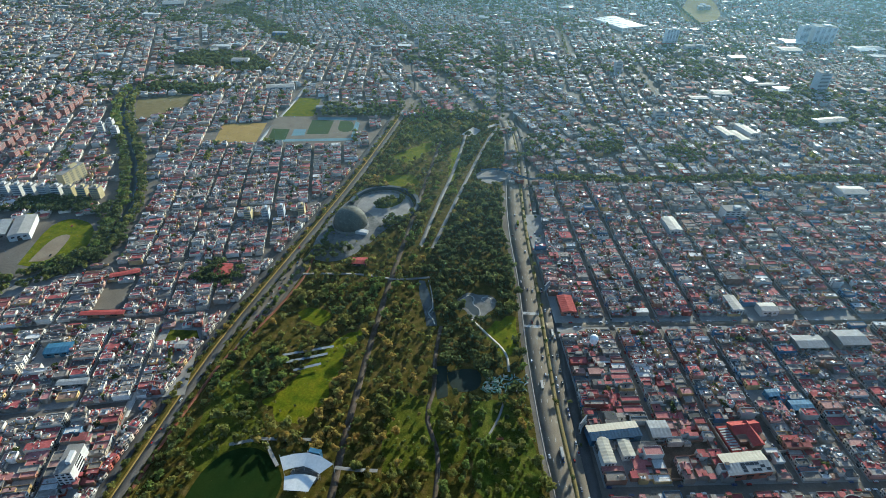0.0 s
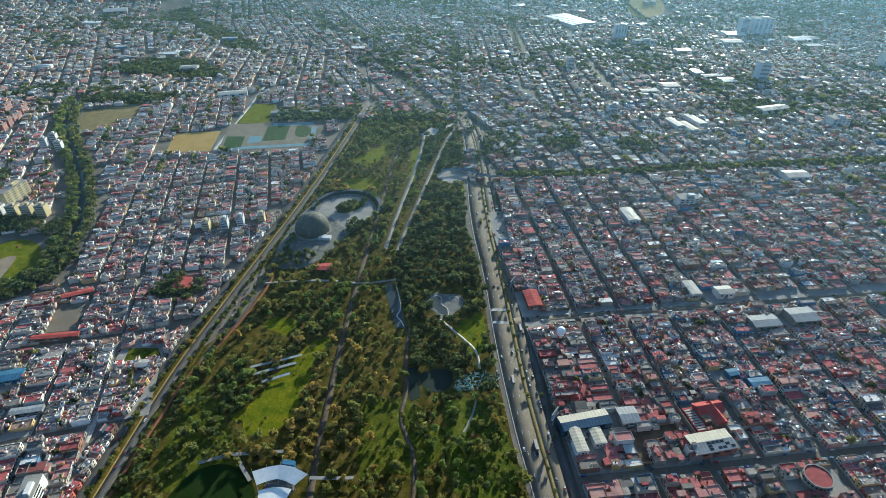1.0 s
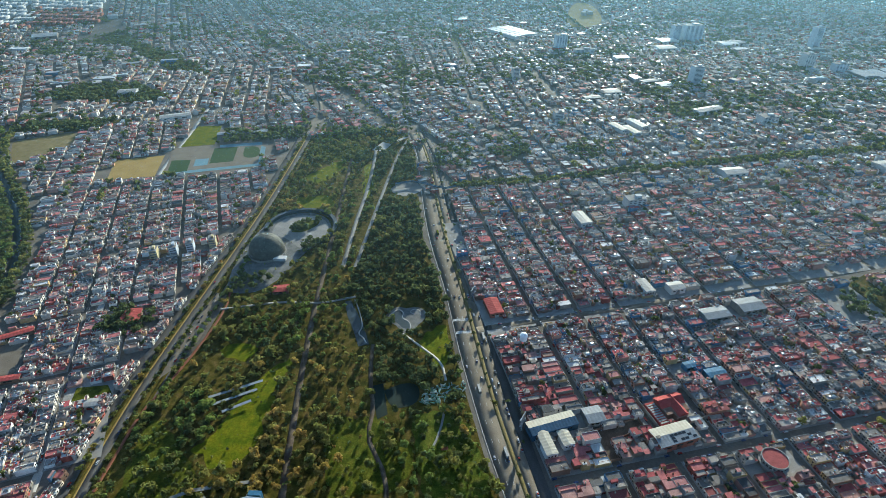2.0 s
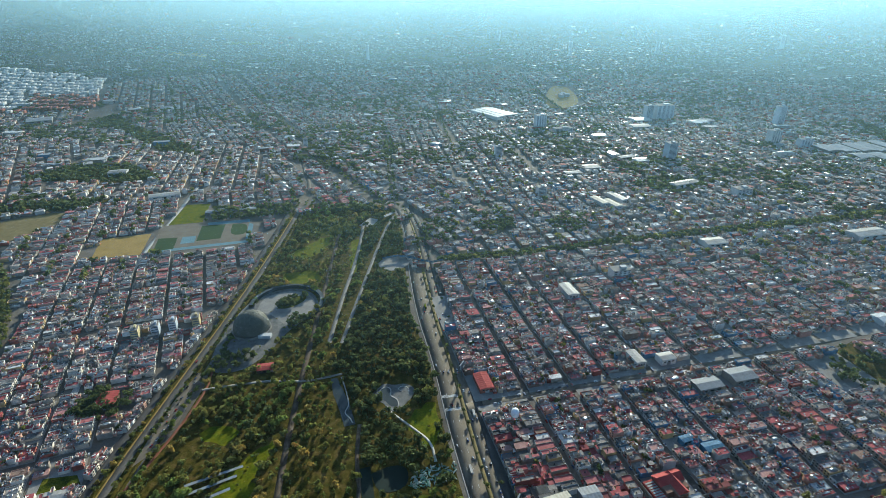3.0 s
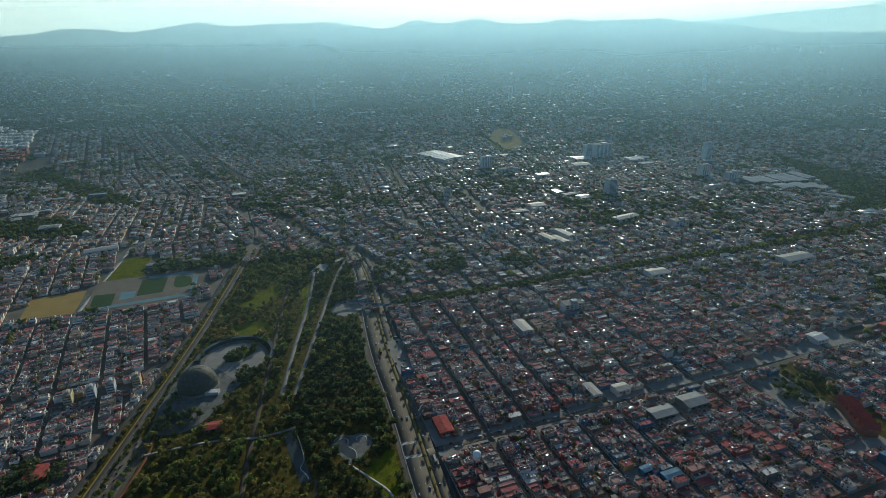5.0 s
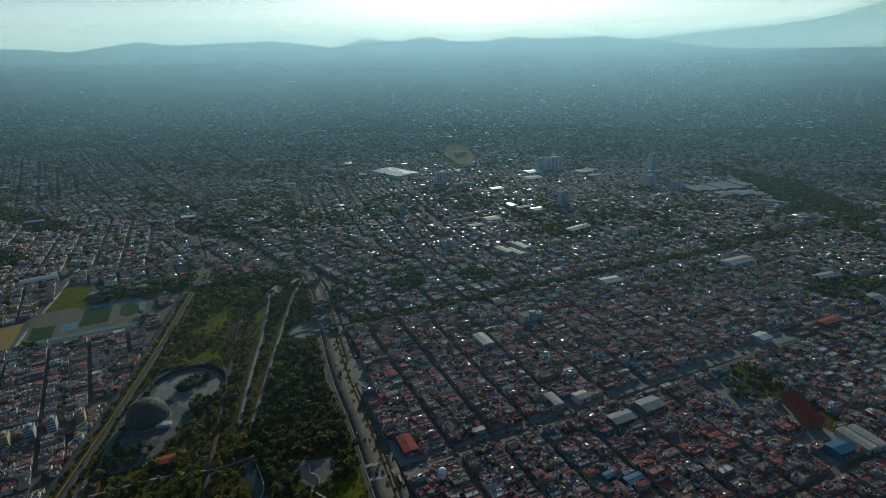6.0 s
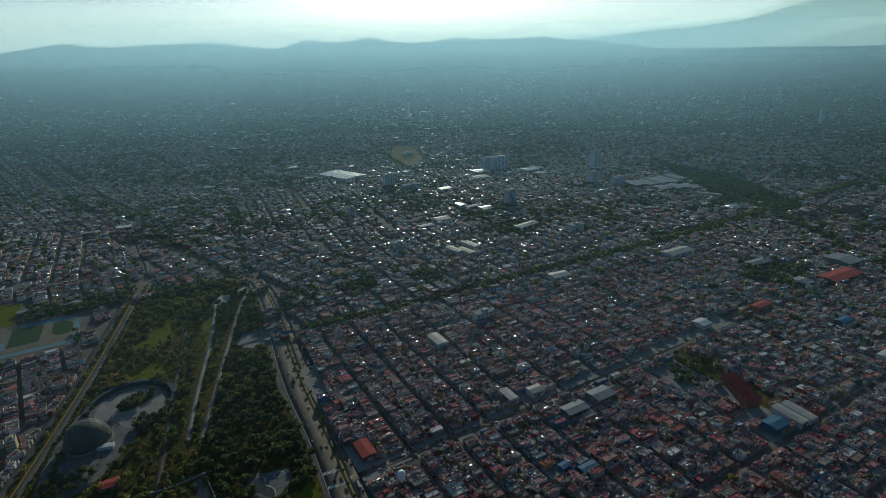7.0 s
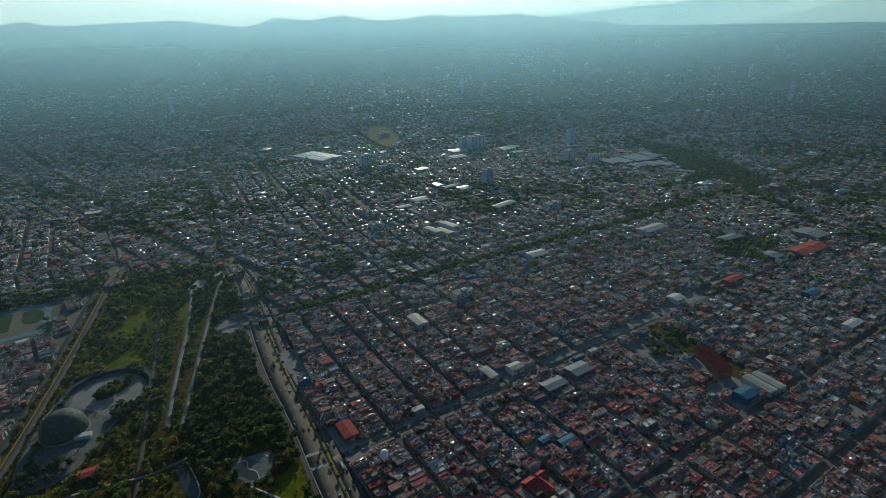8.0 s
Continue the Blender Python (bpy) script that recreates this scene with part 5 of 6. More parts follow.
sheet_metal = surface("bare_sheet_metal", [(0.55, 0.56, 0.57), (0.35, 0.36, 0.37), (0.62, 0.62, 0.6)], source="island", rough=0.28, metal=0.9, amount=0.2)
sheets = []
for x, y, z, w, d, h, face, *_ in list(mid_rows) + list(far_rows) + rim[::2]:
    r = math.hypot(x, y)
    if w > 2.5 and d > 2.5 and rng.random() < (0.1 if r < 1100 else 0.2):
        full = 1.0 if r < 1100 else 1.7
        sheets.append((x, y, z + h + 0.45, min(w, w * full * rng.uniform(0.3, 0.8)), min(d, d * full * rng.uniform(0.25, 0.6)), face, rng.normal(0, 0.07), rng.normal(0, 0.07)))
for x, y, z, w, d, h, face in halls + [q for q in rim[1::4]]:
    if rng.random() < 0.5:
        grow = 0.9 if w > 14 else 1.5
        sheets.append((x, y, z + h + 0.6, w * grow, d * grow, face, rng.normal(0, 0.06), rng.normal(0, 0.06)))
tilted_sheets("roof_sheets", sheets, 0.3, sheet_metal, "bare sheet-metal covers on house roofs", "roof sheets")

white_flats = volumes_mesh("white_flats", flats, "rows of white apartment blocks far off", roof_paints[7])
white_flats.data.materials[0] = plaster_white
# ---- trees ----
def crown_template(clumps, lobes, seed, flat=0.8):
    """Leaf clumps as small bent quads on several lobes of a unit crown, foot of the crown at z 0, height 1, width about 1."""
    g = np.random.default_rng(seed)
    centres = np.c_[g.normal(0, 0.19, (lobes, 2)), g.uniform(0.3, 0.75, lobes)]
    sizes = g.uniform(0.2, 0.34, lobes)
    which = g.integers(lobes, size=clumps)
    d = g.normal(size=(clumps, 3))
    d /= np.linalg.norm(d, axis=1)[:, None]
    d[:, 2] = np.abs(d[:, 2]) * 0.9 - 0.25
    p = centres[which] + d * sizes[which][:, None] * g.uniform(0.75, 1.08, clumps)[:, None] * [1, 1, flat]
    n = d + g.normal(0, 0.45, (clumps, 3))
    n /= np.linalg.norm(n, axis=1)[:, None]
    u = np.cross(n, g.normal(size=(clumps, 3)))
    u /= np.linalg.norm(u, axis=1)[:, None]
    v = np.cross(n, u)
    s = g.uniform(0.07, 0.15, clumps)[:, None] * (110 / clumps) ** 0.4
    quad = np.stack([p - u * s - v * s * 0.6, p + u * s * 0.8 - v * s, p + u * s + v * s * 0.7, p - u * s * 0.7 + v * s], 1)
    return quad.reshape(-1, 3)


CROWNS = [crown_template(100, 7, 20 + k) for k in range(6)]
CROWNS_FINE = [crown_template(300, 10, 40 + k) for k in range(6)]
CROWNS_FAR = [crown_template(12, 5, 60 + k) for k in range(5)]


def forest(name, rows, templates, mats, label):
    """Many trees as one mesh: rows of x, y, z, height, width, material."""
    vs, mi = [], []
    for x, y, z, h, w, m in rows:
        t = templates[int(rng.integers(len(templates)))]
        a = rng.uniform(0, 6.283)
        c, s = math.cos(a), math.sin(a)
        vs.append(np.stack([x + (t[:, 0] * c - t[:, 1] * s) * w, y + (t[:, 0] * s + t[:, 1] * c) * w, z + h * 0.12 + t[:, 2] * h * 0.95], 1))
        mi.append(np.full(len(t) // 4, m))
        k = 0.035 * h
        trunk = np.array([[x - k, y, z], [x + k, y, z], [x + k * 0.4, y, z + h * 0.6], [x - k * 0.4, y, z + h * 0.6], [x, y - k, z], [x, y + k, z], [x, y + k * 0.4, z + h * 0.6], [x, y - k * 0.4, z + h * 0.6]])
        vs.append(trunk)
        mi.append(np.full(2, len(mats)))
    v = np.concatenate(vs)
    me = raw_mesh(name, v, np.arange(len(v)).reshape(-1, 4), list(mats) + [bark], np.concatenate(mi))
    return tagged(new(name, me), label, "trees", kind="stuff")


LEAVES = [leaf_dark, leaf_mixed, leaf_autumn, leaf_light]


def tree_kind(label, crown_mat, seed):
    """One tree of unit height: a tapered trunk with limbs, and a crown of leaf clumps."""
    g = random.Random(seed)
    ob = root("tree", pose(0, 0, -500), label, "tree", "park trees")
    bm = bmesh.new()
    bmesh.ops.create_cone(bm, cap_ends=True, segments=7, radius1=0.035, radius2=0.015, depth=0.6, matrix=Matrix.Translation((0, 0, 0.3)))
    for _ in range(5):
        a, lean = g.uniform(0, 360), g.uniform(28, 55)
        m = pose(0, 0, g.uniform(0.22, 0.45), 0, lean, a)
        bmesh.ops.create_cone(bm, cap_ends=False, segments=5, radius1=0.012, radius2=0.004, depth=0.36, matrix=m @ Matrix.Translation((0, 0, 0.18)))
    part("trunk", bm, bark, ob)
    t = CROWNS_FINE[seed % len(CROWNS_FINE)].copy()
    t[:, 2] = 0.12 + t[:, 2] * 0.95
    me = raw_mesh("crown", t, np.arange(len(t)).reshape(-1, 4), [crown_mat])
    cr = new("crown", me)
    cr.parent = ob
    return ob


KINDS = [tree_kind(w + " leafy park tree on brown ground", m, k) for k, (w, m) in enumerate([("dark green", leaf_dark), ("olive green", leaf_mixed), ("yellowing", leaf_autumn), ("light green", leaf_light), ("dark green", leaf_dark), ("olive green", leaf_mixed)])]

# where trees stand in the park
CLEAR = [p for _, p, m in LAWNS if m is grass_bright] + [[(-240, 170), (-243, 210), (-232, 236), (-212, 243), (-186, 236), (-158, 244), (-130, 236), (-138, 210), (-168, 200), (-190, 156), (-222, 150)], [(-290, 505), (-295, 560), (-284, 640), (-268, 680), (-232, 702), (-200, 692), (-178, 662), (-182, 622), (-212, 600), (-212, 560), (-230, 498)],
    [(-131, 493), (-122, 494), (-100, 447), (-90, 418), (-105, 414), (-126, 466)], [(-83, 364), (-66, 366), (-58, 327), (-70, 320)], [(-76, 478), (-60, 494), (-38, 496), (-30, 480), (-42, 445), (-58, 438), (-78, 459)],
    [(-38, 336), (-22, 372), (8, 374), (14, 350)], [(-72, 357), (-50, 371), (-32, 367), (-33, 340), (-58, 332)], [(-116, 772), (-104, 800), (-88, 810), (-56, 810), (-56, 774), (-85, 748)], [(-165, 930), (-150, 978), (-130, 966), (-140, 928)]]
PATHS = [([(-279, 120), (-283, 195), (-286, 230), (-286.5, 290), (-288, 320), (-280, 350), (-276, 372), (-269, 415), (-265, 470)], 5), ([(-195, 896), (-183, 721), (-170, 564), (-164, 479), (-153, 376), (-144, 310), (-137, 256), (-129, 217), (-118, 130)], 2.6), ([(-88, 420), (-74, 334), (-77, 300), (-55, 270), (-50, 230)], 3), ([(-147, 560), (-150, 676), (-148, 770), (-153, 880), (-158, 940)], 6.0), ([(-131, 560), (-127, 665), (-121, 800), (-114, 920), (-104, 985)], 5.5), ([(-58, 438), (-32, 414), (-14, 397), (-9, 372)], 2.5)]


def scatter(poly, count, gap):
    """Points strewn in a polygon, none nearer to another than gap."""
    p = np.array(poly, float)
    lo, hi = p.min(0), p.max(0)
    cell, out = {}, []
    for _ in range(count * 6):
        if len(out) >= count:
            break
        q = lo + rng.random(2) * (hi - lo)
        if not inside(q[None], poly)[0]:
            continue
        k = (int(q[0] // gap), int(q[1] // gap))
        if any((q[0] - o[0]) ** 2 + (q[1] - o[1]) ** 2 < gap * gap for dx in (-1, 0, 1) for dy in (-1, 0, 1) for o in cell.get((k[0] + dx, k[1] + dy), ())):
            continue
        cell.setdefault(k, []).append(q)
        out.append(q)
    return np.array(out)


spots = scatter(PARK, 3900, 4.3)
ok = np.ones(len(spots), bool)
for k, c in enumerate(CLEAR):
    ok &= ~inside(spots, c) | ((k < 6) & (rng.random(len(spots)) < 0.02))
for line, d in PATHS:
    ok &= ~near_line(spots, line, d)
spots = spots[ok]
thin = np.array([noise.noise((x * 0.012, y * 0.012, 3.0)) for x, y in spots])
west_half = spots[:, 0] < -85
wood = inside(spots, [(-133, 510), (-92, 440), (-80, 380), (-66, 326), (-27, 330), (5, 345), (-1, 457), (-38, 611), (-72, 750), (-80, 960), (-160, 1000), (-190, 900), (-118, 739), (-122, 590)])
low_corner = inside(spots, [(-75, 322), (12, 335), (30, 285), (48, 225), (-40, 222)])
open_strip = inside(spots, [(-172, 560), (-128, 560), (-100, 430), (-78, 330), (-48, 225), (-128, 215), (-150, 370)])
dense = wood | (low_corner & (rng.random(len(spots)) < 0.62)) | (rng.random(len(spots)) < np.clip(0.72 + thin * 1.4, 0.2, 1.0) * np.where(open_strip, 0.62, np.where(low_corner, 0.1, 1.0)))
spots, east_wood = spots[dense], wood[dense]
tone = np.array([noise.noise((x * 0.01, y * 0.01, 9.0)) for x, y in spots]) + rng.normal(0, 0.22, len(spots))
kind_of = np.where(east_wood, np.where(tone > 0.45, 1, 0), np.where(tone > 0.46, 2, np.where(tone > -0.2, 1, np.where(tone < -0.36, 3, 0))))
strip = ~east_wood & inside(spots, [(-172, 560), (-128, 560), (-100, 430), (-78, 330), (-48, 225), (-128, 215), (-150, 370)])
tall = (4.2 + 7.5 * rng.random(len(spots)) ** 1.8) * np.where(east_wood, 1.1, np.where(strip, 1.15, 0.95))
broad = tall * rng.uniform(0.6, 1.1, len(spots)) * np.where(strip, 0.8, 1.0)
kind_of = np.where(strip & (rng.random(len(spots)) < 0.45), rng.choice([1, 2], len(spots)), kind_of)
rank = np.argsort(np.hypot(spots[:, 0] + 60, spots[:, 1] - 250))
as_thing = set(rank[:200].tolist())
rows = []
for i, (x, y) in enumerate(spots):
    if i in as_thing:
        src = KINDS[[0, 1, 2, 3][kind_of[i]]] if rng.random() < 0.5 or kind_of[i] > 1 else KINDS[[4, 5][kind_of[i]]]
        t = copy_thing(src, pose(x, y, 0.1, 0, 0, rng.uniform(0, 360)))
        t.scale = (broad[i], broad[i], tall[i])
    else:
        rows.append((x, y, 0.1, tall[i], broad[i], kind_of[i]))
for k in KINDS:
    for ch in list(k.children):
        bpy.data.objects.remove(ch)
    bpy.data.objects.remove(k)
bushes = []
for x, y in scatter(PARK, 2600, 3.2):
    q = np.array([[x, y]])
    if any(inside(q, c)[0] for c in CLEAR[10:]) or inside(q, CLEAR[6])[0] or any(near_line(q, line, d * 0.7)[0] for line, d in PATHS):
        continue
    if any(inside(q, c)[0] for c in CLEAR[:10]) and rng.random() < 0.85:
        continue
    h = rng.uniform(1.2, 3.2)
    bushes.append((x, y, 0.1, h, h * rng.uniform(0.9, 1.5), int(rng.choice([0, 1, 1, 3]))))
forest("park_bushes", bushes, [crown_template(26, 4, 80 + k) for k in range(5)], LEAVES, "low bushes and saplings among park trees")["category"] = "bushes"
forest("park_trees", rows, CROWNS, LEAVES, "dense green and yellowing park trees")

# street and yard trees
rows, far_rows_trees = [], []


def line_trees(line, off, step, h0, h1, kinds):
    p = offset_line(smooth_line(line, step), off)
    for x, y in p:
        if rng.random() < 0.85:
            h = rng.uniform(h0, h1)
            (rows if math.hypot(x, y) < 1100 else far_rows_trees).append((x + rng.normal(0, 1.0), y + rng.normal(0, 1.0), 0.1 + float(ground_height(math.hypot(x, y))), h, h * rng.uniform(0.8, 1.15), int(rng.choice(kinds))))


line_trees(CROSS_TREES, -5, 7, 7, 11, [0, 0, 1])
line_trees(CROSS_TREES, 5, 7, 7, 11, [0, 0, 1])
line_trees(RIVER, 9, 6, 6, 11, [0, 1, 3])
line_trees(RIVER, -9, 6, 6, 11, [0, 1])
line_trees(RIVER, 16, 6, 6, 11, [0, 1, 3])
line_trees(RIVER, -16, 7, 5, 9, [0, 1])
line_trees(AVE[:11], -4.5, 9, 3.5, 7, [1, 2, 0, 1])
line_trees(AVE[:11], 12, 8, 3, 6.5, [1, 0, 1])
line_trees(AVE[:11], 26, 7, 4.5, 8, [1, 0, 3])
line_trees([tuple(q) for q in across(0.66)], 0, 19, 3, 5.5, [0, 1])
line_trees([tuple(q) for q in across(1.08)], 0, 45, 3, 5, [0, 0])
line_trees(DIAGONAL, 4, 24, 5, 8, [0, 1])
line_trees(DIAGONAL, -4, 24, 5, 8, [0, 1])
line_trees([(560, 1500), (420, 2000), (330, 2600)], 0, 9, 7, 11, [0])
line_trees([(-900, 1800), (-1250, 2500)], 0, 9, 7, 11, [0])
line_trees([(800, 1100), (760, 1500), (900, 2100)], 0, 10, 7, 11, [0])
line_trees(NORTH_STREET, 5, 14, 5, 8, [0])
line_trees(NORTH_STREET, -5, 14, 5, 8, [0])
line_trees(NORTH_EAST, 4, 16, 5, 8, [0, 1])
line_trees(SHOULDER, 6, 9, 7, 11, [0])
line_trees(SHOULDER, -8, 9, 7, 11, [0])
line_trees([(-140, 675), (-138, 770), (-136, 880)], 0, 8, 4, 6, [0, 1])
line_trees([(-470, 950), (-310, 990)], 0, 8, 6, 9, [0])
line_trees([(-470, 1015), (-320, 1050)], 0, 9, 6, 9, [0])
GROVES = [(GROVE_BANK, 110), ([(-268, 505), (-272, 535), (-245, 548), (-228, 530), (-240, 508)], 16), ([(-234, 642), (-228, 666), (-206, 678), (-202, 664), (-218, 642)], 14), ([(-212, 610), (-200, 620), (-184, 615), (-200, 590)], 12), (GROVE_HILL, 520), (GROVE_RIVER, 300), (GROVE_MALL, 700),
          (GROVE_CHURCH, 34), ([(-560, 410), (-548, 470), (-590, 520), (-640, 540), (-600, 560), (-520, 480), (-540, 400)], 150),
          ([(780, 740), (860, 840), (960, 760), (860, 680)], 110), ([(-460, 950), (-310, 990), (-315, 1040), (-460, 1005)], 90), ([(-720, 545), (-640, 560), (-620, 530), (-740, 500)], 110), ([(-400, 420), (-385, 470), (-335, 460), (-345, 420)], 40),
          ([(420, 1180), (520, 1250), (600, 1180), (500, 1110)], 110), ([(180, 960), (260, 1010), (300, 960), (220, 900)], 70), ([(40, 985), (110, 1010), (130, 930), (60, 910)], 60), ([(1000, 1180), (1240, 1180), (1240, 1420), (1180, 1250)], 160),
          ([(-60, 850), (-30, 1010), (10, 1020), (20, 870)], 70), ([(330, 2150), (370, 2450), (250, 2350), (260, 2200)], 160), ([(-130, 1010), (-270, 1000), (-280, 1035), (-120, 1055)], 80)]
later = far_rows_trees
for poly, n in GROVES:
    for x, y in scatter(poly, n, 4.5):
        h = rng.uniform(6, 11)
        (rows if math.hypot(x, y) < 1000 else later).append((x, y, 0.1, h, h * rng.uniform(0.8, 1.1), 0))
near_yards = ALL_LOTS[rng.random(len(ALL_LOTS)) < 0.16]
for x, y, face, w, d in near_yards:
    r = math.hypot(x, y)
    s, c = math.sin(radians(face)), math.cos(radians(face))
    off = d * 0.42
    h = rng.uniform(4, 8) if r < 900 else rng.uniform(7, 12)
    q = (x - off * s, y + off * c, float(ground_height(r)), h, h * rng.uniform(0.7, 1.1), int(rng.choice([0, 0, 0, 1])))
    (rows if r < 900 else later).append(q)
for _ in range(10500):
    r = 1300 + 3050 * rng.random() ** 0.8
    a = radians(rng.uniform(-55, 61))
    x, y = r * math.sin(a), r * math.cos(a)
    if inside(np.array([[x, y]]), [(345, 2120), (420, 2450), (550, 2430), (550, 2090), (400, 1990)])[0]:
        continue
    if noise.noise((x * 0.0024, y * 0.0045, 1.0)) > 0.06:
        gz = float(ground_height(r))
        size = (400 - gz) / 400
        for _ in range(4):
            h = rng.uniform(6, 12) * size
            later.append((x + rng.normal(0, 10), y + rng.normal(0, 10), gz - 1, h, h * rng.uniform(1.1, 2.0), 0))
forest("town_trees", rows, CROWNS, LEAVES, "street and riverside trees among the houses")
forest("distant_trees", later, CROWNS_FAR, LEAVES, "dark clumps of trees in the distant town")


# ---- large buildings ----
def gable_hall(x, y, w, d, turn, h, wall_mat, roof_mat, label, category="warehouse", ribs=True, flat=False):
    """A hall with walls, a low-pitched ribbed metal roof, doors and skylights."""
    ob = root("warehouse" if category == "warehouse" else category, pose(x, y, 0.1 + float(ground_height(math.hypot(x, y))), 0, 0, turn), label, category)
    part("wall", box(-w / 2, w / 2, -d / 2, d / 2, -2 if math.hypot(x, y) > 1900 else 0, h), wall_mat, ob)
    along = w >= d
    L, S = (w, d) if along else (d, w)
    rise = min(2.4, S * 0.08)
    for side in (-1, 1):
        bm = bmesh.new()
        n = max(4, min(26, int(L / 3))) * 2
        rows = []
        for k in range(n + 1):
            l, dz = -L / 2 - 0.3 + (L + 0.6) * k / n, 0.12 * (k % 2)
            q = [(l, 0, h + rise + dz), (l, side * (S / 2 + 0.4), h + 0.05 + dz), (l, side * (S / 2 + 0.4), h - 0.2 + dz), (l, 0, h + rise - 0.25 + dz)]
            if not along:
                q = [(-p[1], p[0], p[2]) for p in q]
            rows.append([bm.verts.new(p) for p in q])
        for r0, r1 in zip(rows[:-1], rows[1:]):
            for i in range(4):
                bm.faces.new([r0[i], r1[i], r1[(i + 1) % 4], r0[(i + 1) % 4]])
        bm.faces.new(rows[0])
        bm.faces.new(rows[-1])
        bmesh.ops.recalc_face_normals(bm, faces=bm.faces)
        part("roof", bm, roof_mat[(side + 1) // 2] if isinstance(roof_mat, tuple) else roof_mat, ob)
    for e in (-1, 1):
        bm = bmesh.new()
        pts = [(e * (L / 2 - 0.05), -S / 2, h), (e * (L / 2 - 0.05), S / 2, h), (e * (L / 2 - 0.05), 0, h + rise - 0.2)]
        pts += [(e * (L / 2 - 0.3), p[1], p[2]) for p in pts]
        if not along:
            pts = [(-p[1], p[0], p[2]) for p in pts]
        vs = [bm.verts.new(p) for p in pts]
        for f in ((0, 1, 2), (5, 4, 3), (0, 3, 4, 1), (1, 4, 5, 2), (2, 5, 3, 0)):
            bm.faces.new([vs[i] for i in f])
        bmesh.ops.recalc_face_normals(bm, faces=bm.faces)
        part("gable", bm, wall_mat, ob)
    for k in range(3):
        block("window", ob, (k - 1) * w * 0.28, -d / 2 - 0.02, h * 0.5, w * 0.16, 0.12, h * 0.22, glass_dark)
    block("door", ob, 0, -d / 2 - 0.03, 0, min(5, w * 0.3), 0.16, min(4.0, h * 0.5), door_paint)
    return ob


# shed_front: shade painted on near slope; hall_grey: near slope greyer than far
LOOK = {"shed_cream": (plaster_white, metal_cream, "narrow hall with cream metal roof"), "shed_teal": (wall_paints[2], steel_grey, "square workshop with pale grey metal roof"), "shed_front": (steel_shade, (steel_shade, metal_cream), "long hall, pale far slope, blue shade painted on near side"), "shed_white": (plaster_white, steel_white, "pale-walled hall with white metal roof"), "shed_grey": (wall_paints[2], steel_grey, "grey hall with galvanised metal roof"), "shed_blue": (steel_blue, steel_blue, "low hall clad in blue sheet metal"),
        "hall_grey": (brick_red, (steel_grey, metal_cream), "large hall with grey metal roof and brick walls"), "block_red": (brick_red, tile_red, "low building with red painted roof"), "villa_red": (wall_paints[3], tile_red, "low building with bright red roof"),
        "shed_bright": (plaster_white, surface("bright_white_sheet_metal", [(0.55, 0.54, 0.51), (0.7, 0.68, 0.64)], source="noise", stain=0.1, rough=0.35, amount=0.1, spec=0.5), "pale hall with a bright metal roof"), "market_white": (plaster_white, surface("white_market_roof", [(0.95, 0.92, 0.85), (1.1, 1.06, 0.98)], source="noise", stain=0.02, rough=0.5, amount=0.1, spec=0.3), "long white-roofed market hall far off"), "market_grey": (wall_paints[2], surface("dull_sheet_metal", [(0.30, 0.32, 0.33), (0.44, 0.45, 0.45)], source="noise", stain=0.03, rough=0.55, amount=0.2), "wide grey-roofed shopping hall far off")}
for x, y, w, d, turn, h, kind in BIG:
    if kind in LOOK:
        wm, rm, lb = LOOK[kind]
        hall = gable_hall(x, y, w, d, turn, h, wm, rm, lb)
        if kind == "market_white":
            for side in (-1, 1):
                for k in range(-3, 4):
                    g = block("gutter", hall, side * w / 4, k * d / 7, h + 1.35, w / 2 - 2, 1.3, 0.4, concrete_dark)
                    g.rotation_euler = (0, side * math.atan(4.8 / w), 0)


def tower(x, y, w, d, turn, h, mat, label):
    """A tall block: body, floor bands, a window for each bay of the two longest fronts, roof slab and lift room."""
    ob = root("tower_block", pose(x, y, float(ground_height(math.hypot(x, y))), 0, 0, turn), label, "apartment block" if h < 25 else "tower")
    block("wall", ob, 0, 0, 0, w, d, h, mat)
    block("roof", ob, 0, 0, h, w + 0.4, d + 0.4, 0.5, concrete)
    block("lift_room", ob, w * 0.15, 0, h + 0.5, w * 0.3, d * 0.4, 3.0, mat)
    floors = max(2, int(h / 3.1))
    bays = 4 if w > 14 else 3
    for f in range(floors):
        for e in (-1, 1):
            if math.hypot(x, y) > 560 and w < 30:
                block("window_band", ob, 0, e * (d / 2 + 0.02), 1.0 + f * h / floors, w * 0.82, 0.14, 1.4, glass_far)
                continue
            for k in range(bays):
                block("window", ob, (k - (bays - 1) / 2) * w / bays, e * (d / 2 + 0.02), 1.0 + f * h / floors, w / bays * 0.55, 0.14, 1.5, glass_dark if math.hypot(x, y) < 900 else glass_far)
        if h < 26 and math.hypot(x, y) < 560:
            for e in (-1, 1):
                block("window", ob, e * (w / 2 + 0.02), 0, 1.0 + f * h / floors, 0.14, d * 0.4, 1.5, glass_dark)
    return ob


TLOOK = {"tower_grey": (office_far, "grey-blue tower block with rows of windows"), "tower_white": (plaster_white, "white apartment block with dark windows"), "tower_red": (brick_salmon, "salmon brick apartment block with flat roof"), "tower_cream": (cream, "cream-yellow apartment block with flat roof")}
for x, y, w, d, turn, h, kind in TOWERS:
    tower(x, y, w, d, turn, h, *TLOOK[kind])


